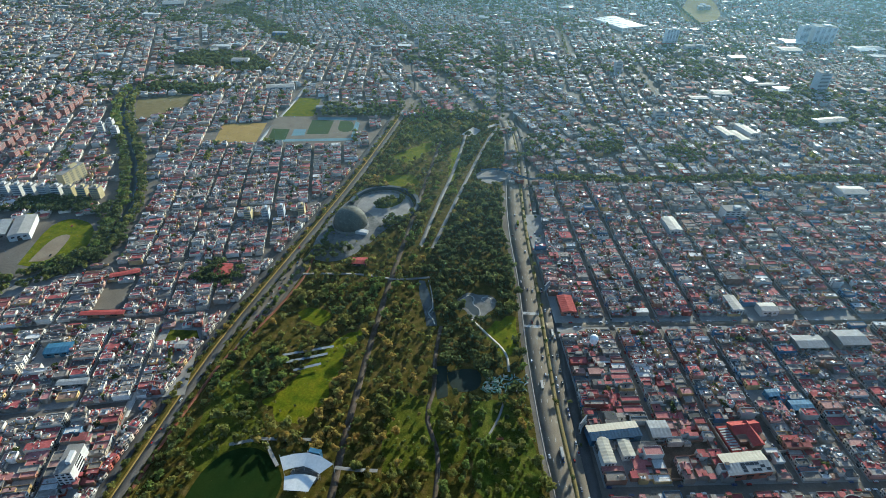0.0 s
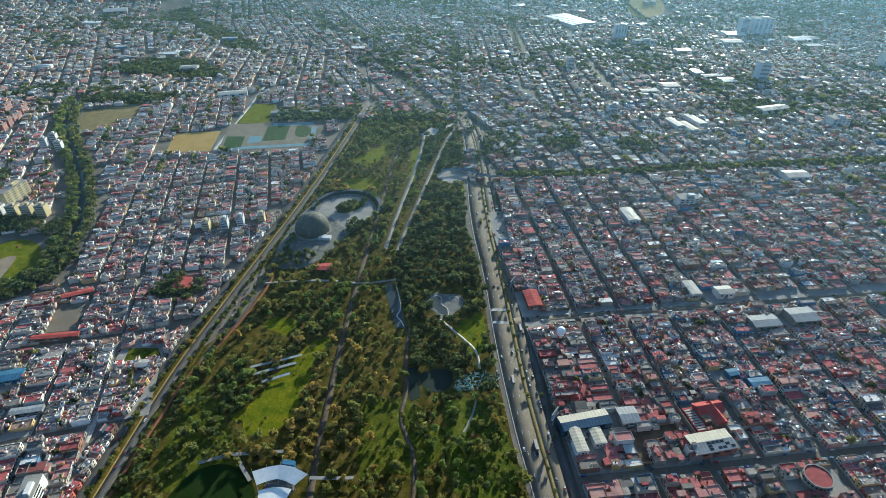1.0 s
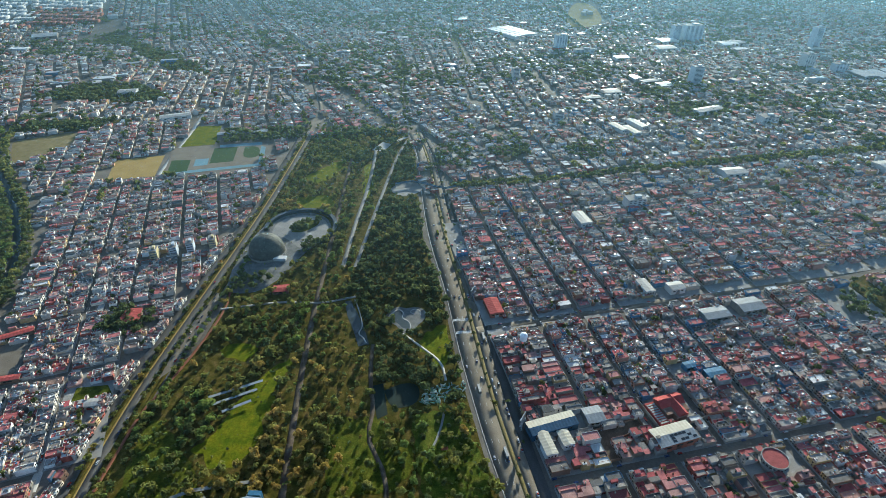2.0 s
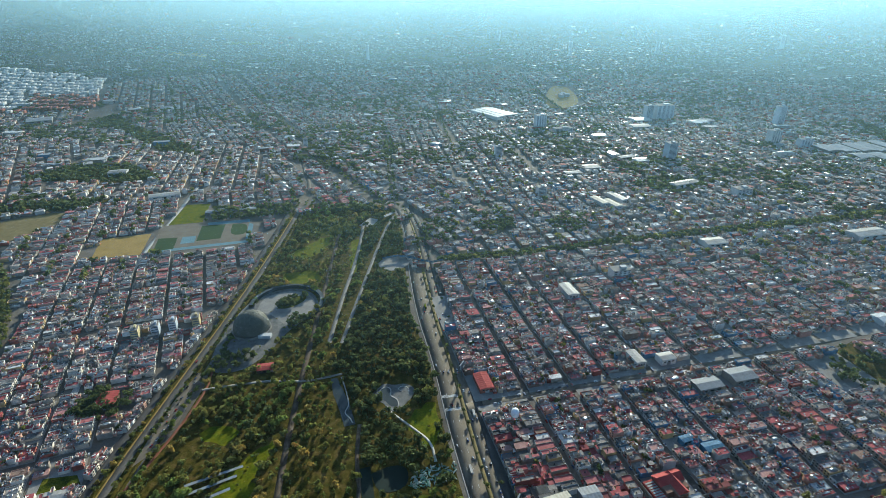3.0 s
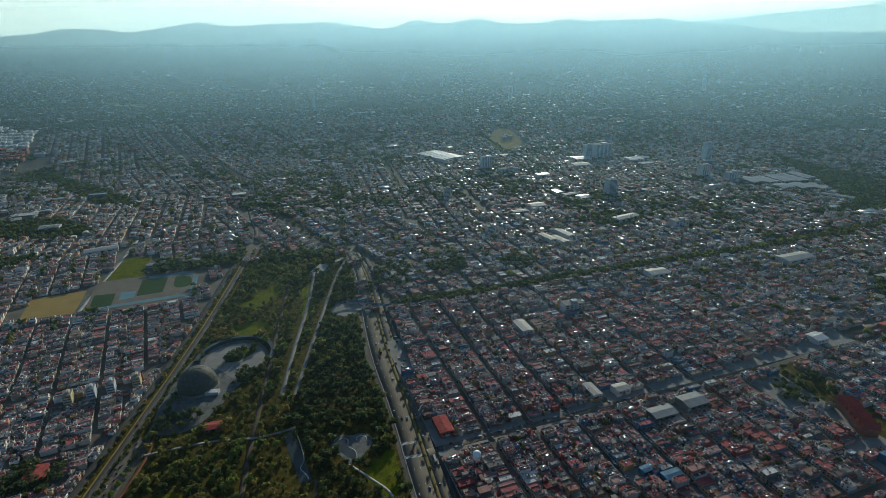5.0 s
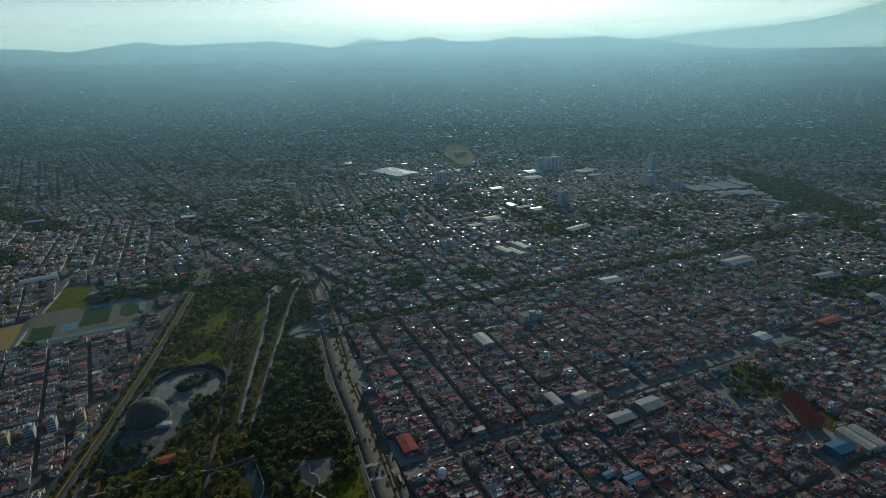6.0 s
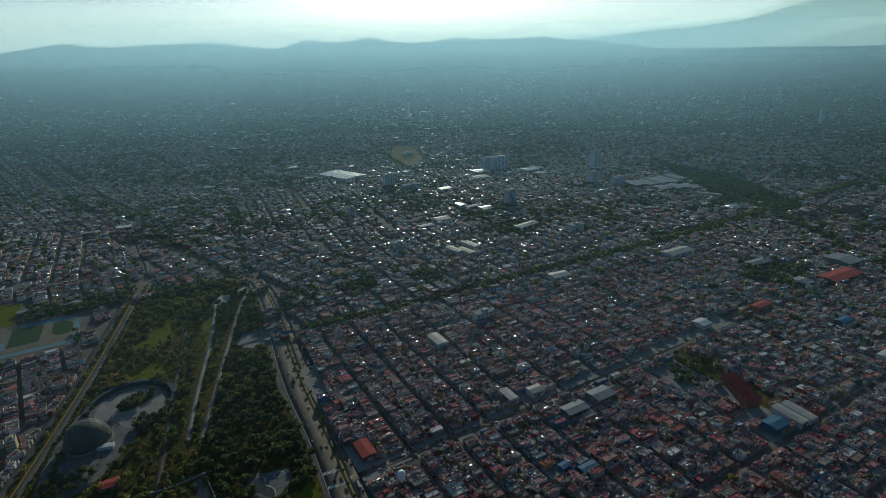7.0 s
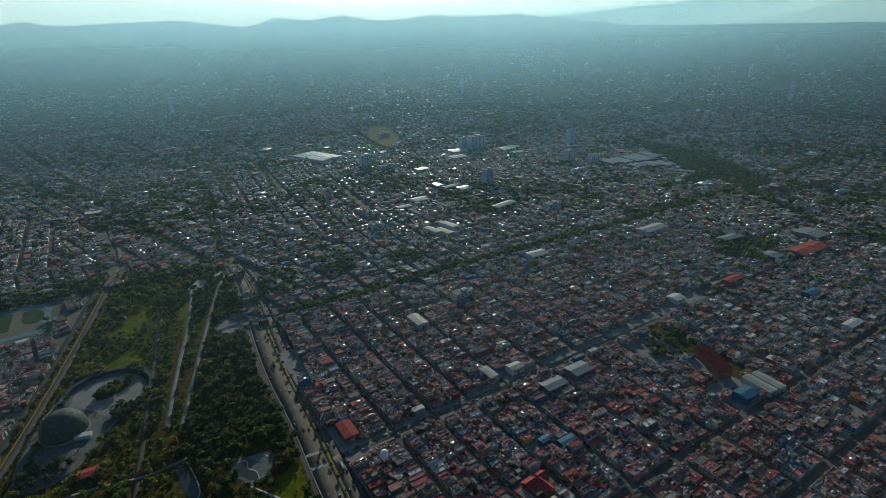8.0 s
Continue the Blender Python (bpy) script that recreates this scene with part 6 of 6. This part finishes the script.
# ---- the dome and its ring ----
def dome():
    ob = root("dome", pose(-253, 588, 0.3), "dark geodesic aviary dome on a concrete ring", "dome")
    bm = bmesh.new()
    bmesh.ops.create_icosphere(bm, subdivisions=4, radius=23)
    bmesh.ops.delete(bm, geom=[v for v in bm.verts if v.co.z < -3], context="VERTS")
    bmesh.ops.translate(bm, vec=(0, 0, 4), verts=bm.verts)
    part("shell", bm, dome_mesh, ob)
    bm = bmesh.new()
    bmesh.ops.create_icosphere(bm, subdivisions=3, radius=23.15)
    bmesh.ops.delete(bm, geom=[v for v in bm.verts if v.co.z < -3], context="VERTS")
    bmesh.ops.translate(bm, vec=(0, 0, 4), verts=bm.verts)
    bmesh.ops.wireframe(bm, faces=bm.faces, thickness=0.18, use_replace=True, use_even_offset=True)
    part("lattice", bm, surface("dome_tube", [(0.2, 0.2, 0.175)], rough=0.5), ob)
    bm = bmesh.new()
    n, prev, first = 48, None, None
    for k in range(n + 1):
        a = 2 * math.pi * k / n
        ring = first if k == n else [bm.verts.new((r * math.cos(a), r * math.sin(a), z)) for r, z in ((23.0, 0), (23.0, 2.2), (24.6, 2.2), (24.6, 0))]
        first = first or ring
        if prev:
            for i in range(4):
                bm.faces.new([prev[i], ring[i], ring[(i + 1) % 4], prev[(i + 1) % 4]])
        prev = ring
    bmesh.ops.recalc_face_normals(bm, faces=bm.faces)
    part("base_ring", bm, concrete, ob)
    part("entrance", box(14, 30, -20, -12, 0, 4, 0.2), plaster_white, ob, "white entrance block")


dome()


def curved_wall(name, cx, cy, rx, ry, a0, a1, h, thick, mat, label):
    bm = bmesh.new()
    n = 40
    prev = None
    for k in range(n + 1):
        a = radians(a0 + (a1 - a0) * k / n)
        c, s = math.cos(a), math.sin(a)
        ring = [bm.verts.new(p) for p in ((cx + rx * c, cy + ry * s, 0.3), (cx + rx * c, cy + ry * s, h), (cx + (rx + thick) * c, cy + (ry + thick) * s, h), (cx + (rx + thick) * c, cy + (ry + thick) * s, 0.3))]
        if prev:
            for i in range(4):
                bm.faces.new([prev[i], ring[i], ring[(i + 1) % 4], prev[(i + 1) % 4]])
        prev = ring
    bmesh.ops.recalc_face_normals(bm, faces=bm.faces)
    me = bpy.data.meshes.new(name)
    bm.to_mesh(me)
    bm.free()
    me.materials.append(mat)
    return tagged(new(name, me), label, "gallery")


curved_wall("gallery", -224, 650, 46, 48, -40, 190, 5.0, 5.0, surface("dark_slate_sheet", [(0.05, 0.065, 0.08), (0.08, 0.095, 0.11)], source="noise", rough=0.5), "curved dark gallery round the paved court")
gable_hall(-211, 507, 18, 13, 10, 4, wall_paints[3], tile_red, "park restaurant with bright red roof", "restaurant")


def grandstand():
    """The ballpark's stand: a bent white canopy on masts over terraces, with a second lower canopy before it."""
    ob = root("grandstand", pose(-156, 226, 0.2), "white membrane canopies over a ballpark grandstand", "grandstand")
    bm = bmesh.new()
    outer = [(-22, 2), (-12, 7.5), (-2, 11), (9, 10.5), (22, 6)]
    inner = [(-15, -7), (-8, -2.5), (-1, 0.5), (6, -0.5), (14, -3)]
    top = [bm.verts.new((*p, 11.5)) for p in outer] + [bm.verts.new((*p, 9.0)) for p in inner]
    low = [bm.verts.new((*p, 11.2)) for p in outer] + [bm.verts.new((*p, 8.7)) for p in inner]
    for k in range(4):
        bm.faces.new([top[k], top[k + 1], top[6 + k], top[5 + k]])
        bm.faces.new([low[5 + k], low[6 + k], low[k + 1], low[k]])
    for ring in (range(5), range(5, 10)):
        ring = list(ring)
        for a, b in zip(ring[:-1], ring[1:]):
            bm.faces.new([top[a], low[a], low[b], top[b]])
    bmesh.ops.recalc_face_normals(bm, faces=bm.faces)
    part("canopy", bm, membrane, ob, "taut white membrane canopy")
    bm = bmesh.new()
    n = 10
    arc = [(-13 + 25 * k / n, -10 + 5 * k / n + 2.5 * math.sin(math.pi * k / n), 6.5) for k in range(n + 1)]
    front = [(-9 + 19 * k / n, -20 + 3 * k / n, 5.2) for k in range(n + 1)]
    for dz in (0, -0.3):
        a = [bm.verts.new((p[0], p[1], p[2] + dz)) for p in arc]
        b = [bm.verts.new((p[0], p[1], p[2] + dz)) for p in front]
        for k in range(n):
            bm.faces.new([a[k], a[k + 1], b[k + 1], b[k]])
    part("lower_canopy", bm, membrane, ob, "smaller curved white canopy")
    for (x0, y0), (x1, y1) in zip(outer, inner):
        m = new("mast", TANK)
        m.parent = ob
        m.location = (x0, y0, 0)
        m.scale = (0.5, 0.5, 14.5)
        m.material_slots[0].link = "OBJECT"
        m.material_slots[0].material = steel_white
        block("post", ob, x1, y1, 0, 0.3, 0.3, 8.7, steel_white)
    for k in range(6):
        block("terrace", ob, 0, -6 + 2.0 * k, 0, 24 - 1.5 * abs(k - 2), 2.0, 0.6 + 0.55 * k, concrete)
    block("press_box", ob, 3, 14, 0, 10, 4, 11.5, steel_blue, label="blue-roofed press box")
    for px, py in ((-9, -11), (-7, -18), (6, -8), (7, -16)):
        block("post", ob, px, py, 0, 0.3, 0.3, 5.3, steel_white)


grandstand()


def covered_walk(pts, w, h, mat, label):
    ob = root("covered_walk", pose(*pts[0], 0.2), label, "covered walk")
    for (x0, y0), (x1, y1) in zip(pts[:-1], pts[1:]):
        length, a = math.hypot(x1 - x0, y1 - y0), math.atan2(y1 - y0, x1 - x0)
        r = new("roof", UNIT)
        r.parent = ob
        r.location, r.rotation_euler, r.scale = ((x0 + x1) / 2 - pts[0][0], (y0 + y1) / 2 - pts[0][1], h), (0, 0, a), (length + 0.5, w, 0.25)
        r.material_slots[0].link = "OBJECT"
        r.material_slots[0].material = mat
        n = max(2, int(length / 6))
        for k in range(n):
            q = (k + 0.5) / n
            block("post", ob, x0 + (x1 - x0) * q - pts[0][0], y0 + (y1 - y0) * q - pts[0][1], 0, 0.25, 0.25, h, steel_grey)


covered_walk([(-228, 234), (-206, 245), (-159, 255)], 3.0, 3.5, concrete, "pale roofed walk behind the ballpark")
covered_walk([(-199, 243), (-189, 233), (-180, 225)], 3, 3.5, concrete, "pale roofed walk beside the ballpark")
covered_walk([(-134, 234), (-117, 236), (-100, 239)], 3, 3.5, concrete, "pale roofed footbridge over the walk")
covered_walk([(-126, 962), (-104, 992)], 7, 5, steel_white, "long white entrance canopy")
covered_walk([(-231, 339), (-187, 362)], 3, 3.0, steel_grey, "low grey roofed pergola in the park")
covered_walk([(-224, 331), (-189, 351)], 3, 3.0, steel_grey, "low grey roofed pergola in the park")
covered_walk([(-212, 323), (-190, 337)], 3, 3.0, steel_grey, "low grey roofed pergola in the park")


def footbridge():
    """The footbridge that crosses the boulevard on a slight bend."""
    ob = root("footbridge", pose(-58, 792, 0.2), "grey concrete footbridge across the boulevard", "footbridge")
    pts = [(-46, -6), (-22, 4), (0, -2), (18, -12), (34, -18), (52, -10)]
    for (x0, y0), (x1, y1) in zip(pts[:-1], pts[1:]):
        length, a = math.hypot(x1 - x0, y1 - y0), math.atan2(y1 - y0, x1 - x0)
        for nm, off, w, z, h, mat in (("deck", 0, 3.4, 5.6, 0.5, concrete), ("railing", 1.65, 0.12, 6.1, 1.1, steel_blue), ("railing", -1.65, 0.12, 6.1, 1.1, steel_blue)):
            r = new(nm, UNIT)
            r.parent = ob
            r.location = ((x0 + x1) / 2 - off * math.sin(a), (y0 + y1) / 2 + off * math.cos(a), z)
            r.rotation_euler, r.scale = (0, 0, a), (length + 0.4, w, h)
            r.material_slots[0].link = "OBJECT"
            r.material_slots[0].material = mat
        block("pier", ob, x0, y0, 0, 0.8, 0.8, 5.6, concrete)


footbridge()


tank_white = surface("white_tank_paint", [(1.05, 1.05, 1.03), (1.2, 1.2, 1.18)], source="noise", stain=0.3, rough=0.4, amount=0.05, spec=0.4)


def billboard(x, y, turn):
    """A large advertising board on a single steel mast, seen edge on, with a catwalk."""
    ob = root("billboard", pose(x, y, 0.2, 0, 0, turn), "tall billboard on one steel mast in the median", "billboard")
    bm = bmesh.new()
    bmesh.ops.create_cone(bm, cap_ends=True, segments=14, radius1=0.6, radius2=0.45, depth=13, matrix=Matrix.Translation((0, 0, 6.5)))
    part("mast", bm, steel_grey, ob)
    part("board", box(-6.2, 6.2, -0.5, 0.5, 12, 19, 0.1), steel_grey, ob, "grey sheet-metal board")
    part("board_frame", box(-6.5, 6.5, -0.25, 0.25, 11.7, 12.0, 0.05), steel_grey, ob)
    part("catwalk", box(-6.0, 6.0, -1.4, -0.5, 11.4, 11.6, 0.04), steel_grey, ob)
    for k in range(5):
        block("strut", ob, -5 + 2.5 * k, 0.75, 12, 0.2, 0.3, 6.5, steel_grey)


billboard(60, 316, 62)
billboard(18, 497, 66)


def water_tower():
    ob = root("water_tower", pose(70, 421, 0.16), "white round water tank on a short steel frame", "water tower")
    bm = bmesh.new()
    bmesh.ops.create_uvsphere(bm, u_segments=20, v_segments=12, radius=4.2, matrix=Matrix.Translation((0, 0, 17)) @ Matrix.Diagonal((1, 1, 0.95, 1)))
    part("tank", bm, tank_white, ob)
    bm = bmesh.new()
    bmesh.ops.create_cone(bm, cap_ends=True, segments=20, radius1=3.7, radius2=4.2, depth=5, matrix=Matrix.Translation((0, 0, 14.5)))
    part("skirt", bm, tank_white, ob)
    for k in range(6):
        a = k * math.pi / 3
        block("leg", ob, 3.2 * math.cos(a), 3.2 * math.sin(a), 0, 0.4, 0.4, 12.2, steel_grey)


water_tower()


def church():
    """The red-roofed parish church with a cross-shaped roof and a striped white skylight court."""
    ob = root("church", pose(202, 346, 0.16, 0, 0, 20), "church with crossing red gable roofs", "church")
    part("wall", box(-13, 11, -9, 11, 0, 6.5), wall_paints[3], ob)
    for nm, x0, x1, y0, y1 in (("roof", -14, 12, -2, 12), ("transept_roof", -4, 7, -14, 9)):
        bm = bmesh.new()
        along = nm == "roof"
        xm, ym = (x0 + x1) / 2, (y0 + y1) / 2
        top = [(x0, ym, 10.5), (x1, ym, 10.5)] if along else [(xm, y0, 10.8), (xm, y1, 10.8)]
        vs = [bm.verts.new(p) for p in ((x0, y0, 6.3), (x1, y0, 6.3), (x1, y1, 6.3), (x0, y1, 6.3), *top)]
        for f in (((0, 1, 5, 4), (2, 3, 4, 5), (0, 4, 3), (1, 2, 5), (3, 2, 1, 0)) if along else ((1, 2, 5, 4), (3, 0, 4, 5), (0, 1, 4), (2, 3, 5), (3, 2, 1, 0))):
            bm.faces.new([vs[i] for i in f])
        bmesh.ops.recalc_face_normals(bm, faces=bm.faces)
        part(nm, bm, tile_red, ob)
    block("wall", ob, -1, -12, 0, 10, 6, 6.3, wall_paints[3])
    block("terrace_roof", ob, -19, -3, 0, 10, 26, 4.4, tile_red)
    for k in range(9):
        block("skylight", ob, -19, -14 + 2.6 * k, 4.4, 8.5, 1.5, 0.35, steel_white, label="bright white skylight strip")
    for x0, y0, w, d in ((0, 19, 52, 0.4), (-26, 0, 0.4, 38), (0, -19, 52, 0.4), (26, 0, 0.4, 38)):
        block("yard_wall", ob, x0, y0, 0, w, d, 4.0, wall_paints[2])


church()


def round_hall():
    """The round hall with a red flat roof inside a white parapet, and stairs beside it."""
    ob = root("round_hall", pose(268, 290, 0.16), "round white hall with flat dark-red roof", "hall")
    for nm, r0, r1, z0, z1, mat in (("wall", 0, 10.5, 0, 8.0, concrete), ("roof", 0, 9.9, 8.0, 8.25, roof_paints[1]), ("parapet", 10.0, 10.8, 8.0, 8.9, concrete), ("canopy_ring", 10.5, 12.0, 4.2, 4.5, concrete)):
        bm = bmesh.new()
        n = 36
        rings = []
        for k in range(n):
            a = 2 * math.pi * k / n
            rings.append([bm.verts.new((r * math.cos(a), r * math.sin(a), z)) for r, z in ((r1, z0), (r1, z1), (max(r0, 0.05), z1), (max(r0, 0.05), z0))])
        for k in range(n):
            p, q = rings[k], rings[(k + 1) % n]
            for i in range(4):
                bm.faces.new([p[i], q[i], q[(i + 1) % 4], p[(i + 1) % 4]])
        bmesh.ops.recalc_face_normals(bm, faces=bm.faces)
        part(nm, bm, mat, ob)
    for k in range(12):
        a = math.pi * (1.0 + k / 11)
        w = block("window", ob, 10.5 * math.cos(a), 10.5 * math.sin(a), 5.2, 1.8, 0.3, 1.6, glass_dark)
        w.rotation_euler = (0, 0, a + math.pi / 2)


round_hall()


def roof_panels():
    """Dark sheets on the lower slope of the large grey hall; the solar use is invented."""
    ob = root("solar_array", pose(191, 311, 9.1, 0, 0, 19), "dark grey panels on a hall roof", "solar array")
    g = random.Random(3)
    for x in range(-4, 17, 4):
        for y in (-7.2, -4.6, -2.0):
            if g.random() < 0.6:
                p = block("panel", ob, x, y, 1.52 * (1 + y / 9.9) + 0.08, 3.6, 2.3, 0.1, glass_dark)
                p.rotation_euler = (math.atan(1.52 / 9.9), 0, 0)


roof_panels()


def yard_walls(pts, h, label):
    ob = root("yard_wall", pose(*pts[0], 0.1), label, "wall")
    for (x0, y0), (x1, y1) in zip(pts, pts[1:] + pts[:1]):
        length, a = math.hypot(x1 - x0, y1 - y0), math.atan2(y1 - y0, x1 - x0)
        w = block("wall", ob, (x0 + x1) / 2 - pts[0][0], (y0 + y1) / 2 - pts[0][1], 0, length, 0.35, h, wall_paints[3])
        w.rotation_euler = (0, 0, a)


yard_walls([(113, 313), (167, 333), (170, 322), (143, 309), (150, 291), (122, 284)], 3.2, "brown boundary wall round a bare yard")


def far_church():
    """The long church with a row of pointed red dormers."""
    ob = root("church", pose(503, 453, 0.1, 0, 0, -102), "red church with a row of steep pointed gables", "church")
    part("wall", box(-28, 28, -8, 8, 0, 9), brick_red, ob)
    for k in range(7):
        bm = bmesh.new()
        x0 = -28 + 8 * k
        vs = [bm.verts.new(p) for p in ((x0, -9, 9), (x0 + 8, -9, 9), (x0 + 8, 9, 9), (x0, 9, 9), (x0 + 4, -9, 16), (x0 + 4, 9, 16))]
        for f in ((1, 2, 5, 4), (3, 0, 4, 5), (0, 1, 4), (2, 3, 5), (3, 2, 1, 0)):
            bm.faces.new([vs[i] for i in f])
        bmesh.ops.recalc_face_normals(bm, faces=bm.faces)
        part("gable_roof", bm, tile_red, ob)
    bm = bmesh.new()
    bmesh.ops.create_cone(bm, cap_ends=True, segments=4, radius1=5, radius2=0.2, depth=24, matrix=Matrix.Translation((-33, 0, 12)))
    part("spire", bm, concrete, ob, "grey pointed bell spire")


far_church()


def splash_pools():
    """The pale winding rocks and slides of the children's pools."""
    ob = root("play_rocks", pose(-10, 356, 0.2), "pale green and white winding play rocks", "playground")
    g = random.Random(5)
    for k in range(190):
        x, y = g.uniform(-22, 20), g.uniform(-14, 15)
        if abs(y - 0.32 * x) > 11 - 0.1 * abs(x):
            continue
        bm = bmesh.new()
        bmesh.ops.create_uvsphere(bm, u_segments=9, v_segments=5, radius=1, matrix=pose(x, y, 0.2, 0, 0, math.degrees(3 * math.sin(x * 0.3) + 2 * math.cos(y * 0.35))) @ Matrix.Diagonal((g.uniform(1.5, 3.4), g.uniform(0.4, 0.8), g.uniform(0.5, 1.4), 1)))
        for v in bm.verts:
            v.co += Vector((g.uniform(-1, 1), g.uniform(-1, 1), g.uniform(-1, 1))) * 0.2
        part("rock", bm, painted_rock, ob)


splash_pools()


# ---- vehicles ----
def car_kind():
    ob = root("car", pose(0, 0, -500), "parked or driving car on grey asphalt", "car", "cars in the streets")
    bm = box(-2.1, 2.1, -0.88, 0.88, 0.35, 0.95, 0.14)
    part("body", bm, car_paint, ob)
    bm = bmesh.new()
    bmesh.ops.create_cone(bm, cap_ends=True, segments=4, radius1=1.15, radius2=0.9, depth=0.55, matrix=Matrix.Translation((-0.15, 0, 1.2)) @ Matrix.Diagonal((1.35, 0.95, 1, 1)) @ Matrix.Rotation(math.pi / 4, 4, "Z"))
    part("cabin_glass", bm, glass_dark, ob)
    part("roof_panel", box(-1.0, 0.7, -0.58, 0.58, 1.47, 1.52, 0.02), car_paint, ob)
    for x in (-1.3, 1.35):
        for y in (-0.82, 0.82):
            bm = bmesh.new()
            bmesh.ops.create_cone(bm, cap_ends=True, segments=10, radius1=0.33, radius2=0.33, depth=0.22, matrix=Matrix.Translation((x, y, 0.33)) @ Matrix.Rotation(math.pi / 2, 4, "X"))
            part("wheel", bm, rubber, ob)
    return ob


CAR = car_kind()
places = []
for f, n in ((0.15, 9), (0.33, 11), (0.5, 9), (0.8, 20), (0.96, 46)):
    c = across(f)
    for _ in range(n):
        i = rng.uniform(6, 87)
        k = int(i)
        p = c[k] + (c[k + 1] - c[k]) * (i - k)
        d = c[k + 1] - c[k]
        places.append((p[0], p[1], math.degrees(math.atan2(d[1], d[0]))))
for _ in range(26):
    y = rng.uniform(378, 500)
    places.append((rng.uniform(-289, -279), y, 90 + rng.normal(0, 8)))
for _ in range(30):
    y = rng.uniform(130, 900)
    x = np.interp(y, [p[1] for p in AVE], [p[0] for p in AVE])
    places.append((x + rng.choice([-15, -10, 3, 7]), y, 90))
for a, b0, b1 in ((204, 245, 650), (255, 245, 420), (303.5, 245, 650), (358.5, 300, 650)):
    for _ in range(26):
        b = rng.uniform(b0, b1)
        p = turned(a + rng.choice([-2.9, 2.9]), b, 14.5)
        places.append((p[0], p[1], 104.5))
taken, parked = [], []
for x, y, a in sorted(places, key=lambda q: math.hypot(q[0], q[1])):
    if all((x - u) ** 2 + (y - v) ** 2 > 26 for u, v in taken):
        taken.append((x, y))
        if len(taken) <= 130:
            copy_thing(CAR, pose(x, y, 0.06, 0, 0, a))
        else:
            parked.append((x, y, a))
for ch in list(CAR.children):
    bpy.data.objects.remove(ch)
bpy.data.objects.remove(CAR)


def bus(x, y, a, mat, label, length=11.0):
    ob = root("bus", pose(x, y, 0.06, 0, 0, a), label, "bus")
    part("body", box(-length / 2, length / 2, -1.25, 1.25, 0.5, 3.1, 0.15), mat, ob)
    for e in (-1, 1):
        block("window", ob, 0, e * 1.25, 1.7, length * 0.85, 0.06, 0.8, glass_dark)
    block("windscreen", ob, length / 2, 0, 1.4, 0.06, 2.1, 1.2, glass_dark)
    for wx in (-length * 0.32, length * 0.32):
        for wy in (-1.1, 1.1):
            bm = bmesh.new()
            bmesh.ops.create_cone(bm, cap_ends=True, segments=12, radius1=0.5, radius2=0.5, depth=0.3, matrix=Matrix.Translation((wx, wy, 0.5)) @ Matrix.Rotation(math.pi / 2, 4, "X"))
            part("wheel", bm, rubber, ob)


for i, f, mat, lb in ((24, 0.33, steel_white, "white city bus on the boulevard"), (17, 0.5, steel_white, "white delivery lorry on the boulevard"), (31, 0.9, steel_white, "pale bus in the side lane"), (52, 0.4, grass_bright, "yellow-green bus on the boulevard")):
    p, q = across(f)[i], across(f)[i + 1]
    bus(p[0], p[1], math.degrees(math.atan2(q[1] - p[1], q[0] - p[0])), mat, lb, 10.0)


def car_field(rows):
    """Small cars farther along the streets, joined: bodies and dark cabins."""
    low, high = [], []
    for x, y, a in rows:
        low.append((x, y, 0.3, 4.2, 1.75, 0.65, a))
        c, s = math.cos(radians(a)), math.sin(radians(a))
        high.append((x - 0.2 * c, y - 0.2 * s, 0.95, 2.1, 1.5, 0.5, a))
    body = volumes_mesh("street_cars", low, "small cars along the streets")
    body.data.materials[0] = body.data.materials[1] = car_paint_far
    top = volumes_mesh("street_car_cabins", high, "dark glazed cabins of street cars")
    top.data.materials[0], top.data.materials[1] = glass_dark, car_paint_far
    body["category"] = top["category"] = "cars"


for a_st in (204, 255, 303.5, 358.5, 422, 486, 545):
    for _ in range(34):
        p = turned(a_st + rng.choice([-3.1, 3.1]), rng.uniform(245, 750), 14.5)
        if all((p[0] - u) ** 2 + (p[1] - v) ** 2 > 26 for u, v in taken):
            taken.append(p)
            parked.append((p[0], p[1], 104.5))
for a_st in (-330, -265, -218, -386, -172):
    for _ in range(26):
        p = turned(a_st + rng.choice([-1.7, 1.7]), rng.uniform(200, 800), 22)
        if p[0] < -335:
            parked.append((p[0], p[1], 112))
for b_st, n in ((236, 44), (428, 30), (662, 24)):
    for _ in range(n):
        p = turned(rng.uniform(146, 520), b_st + rng.choice([-3.4, 3.4]), 14.5)
        if all((p[0] - u) ** 2 + (p[1] - v) ** 2 > 26 for u, v in taken):
            taken.append(p)
            parked.append((p[0], p[1], 14.5))
car_field(parked)
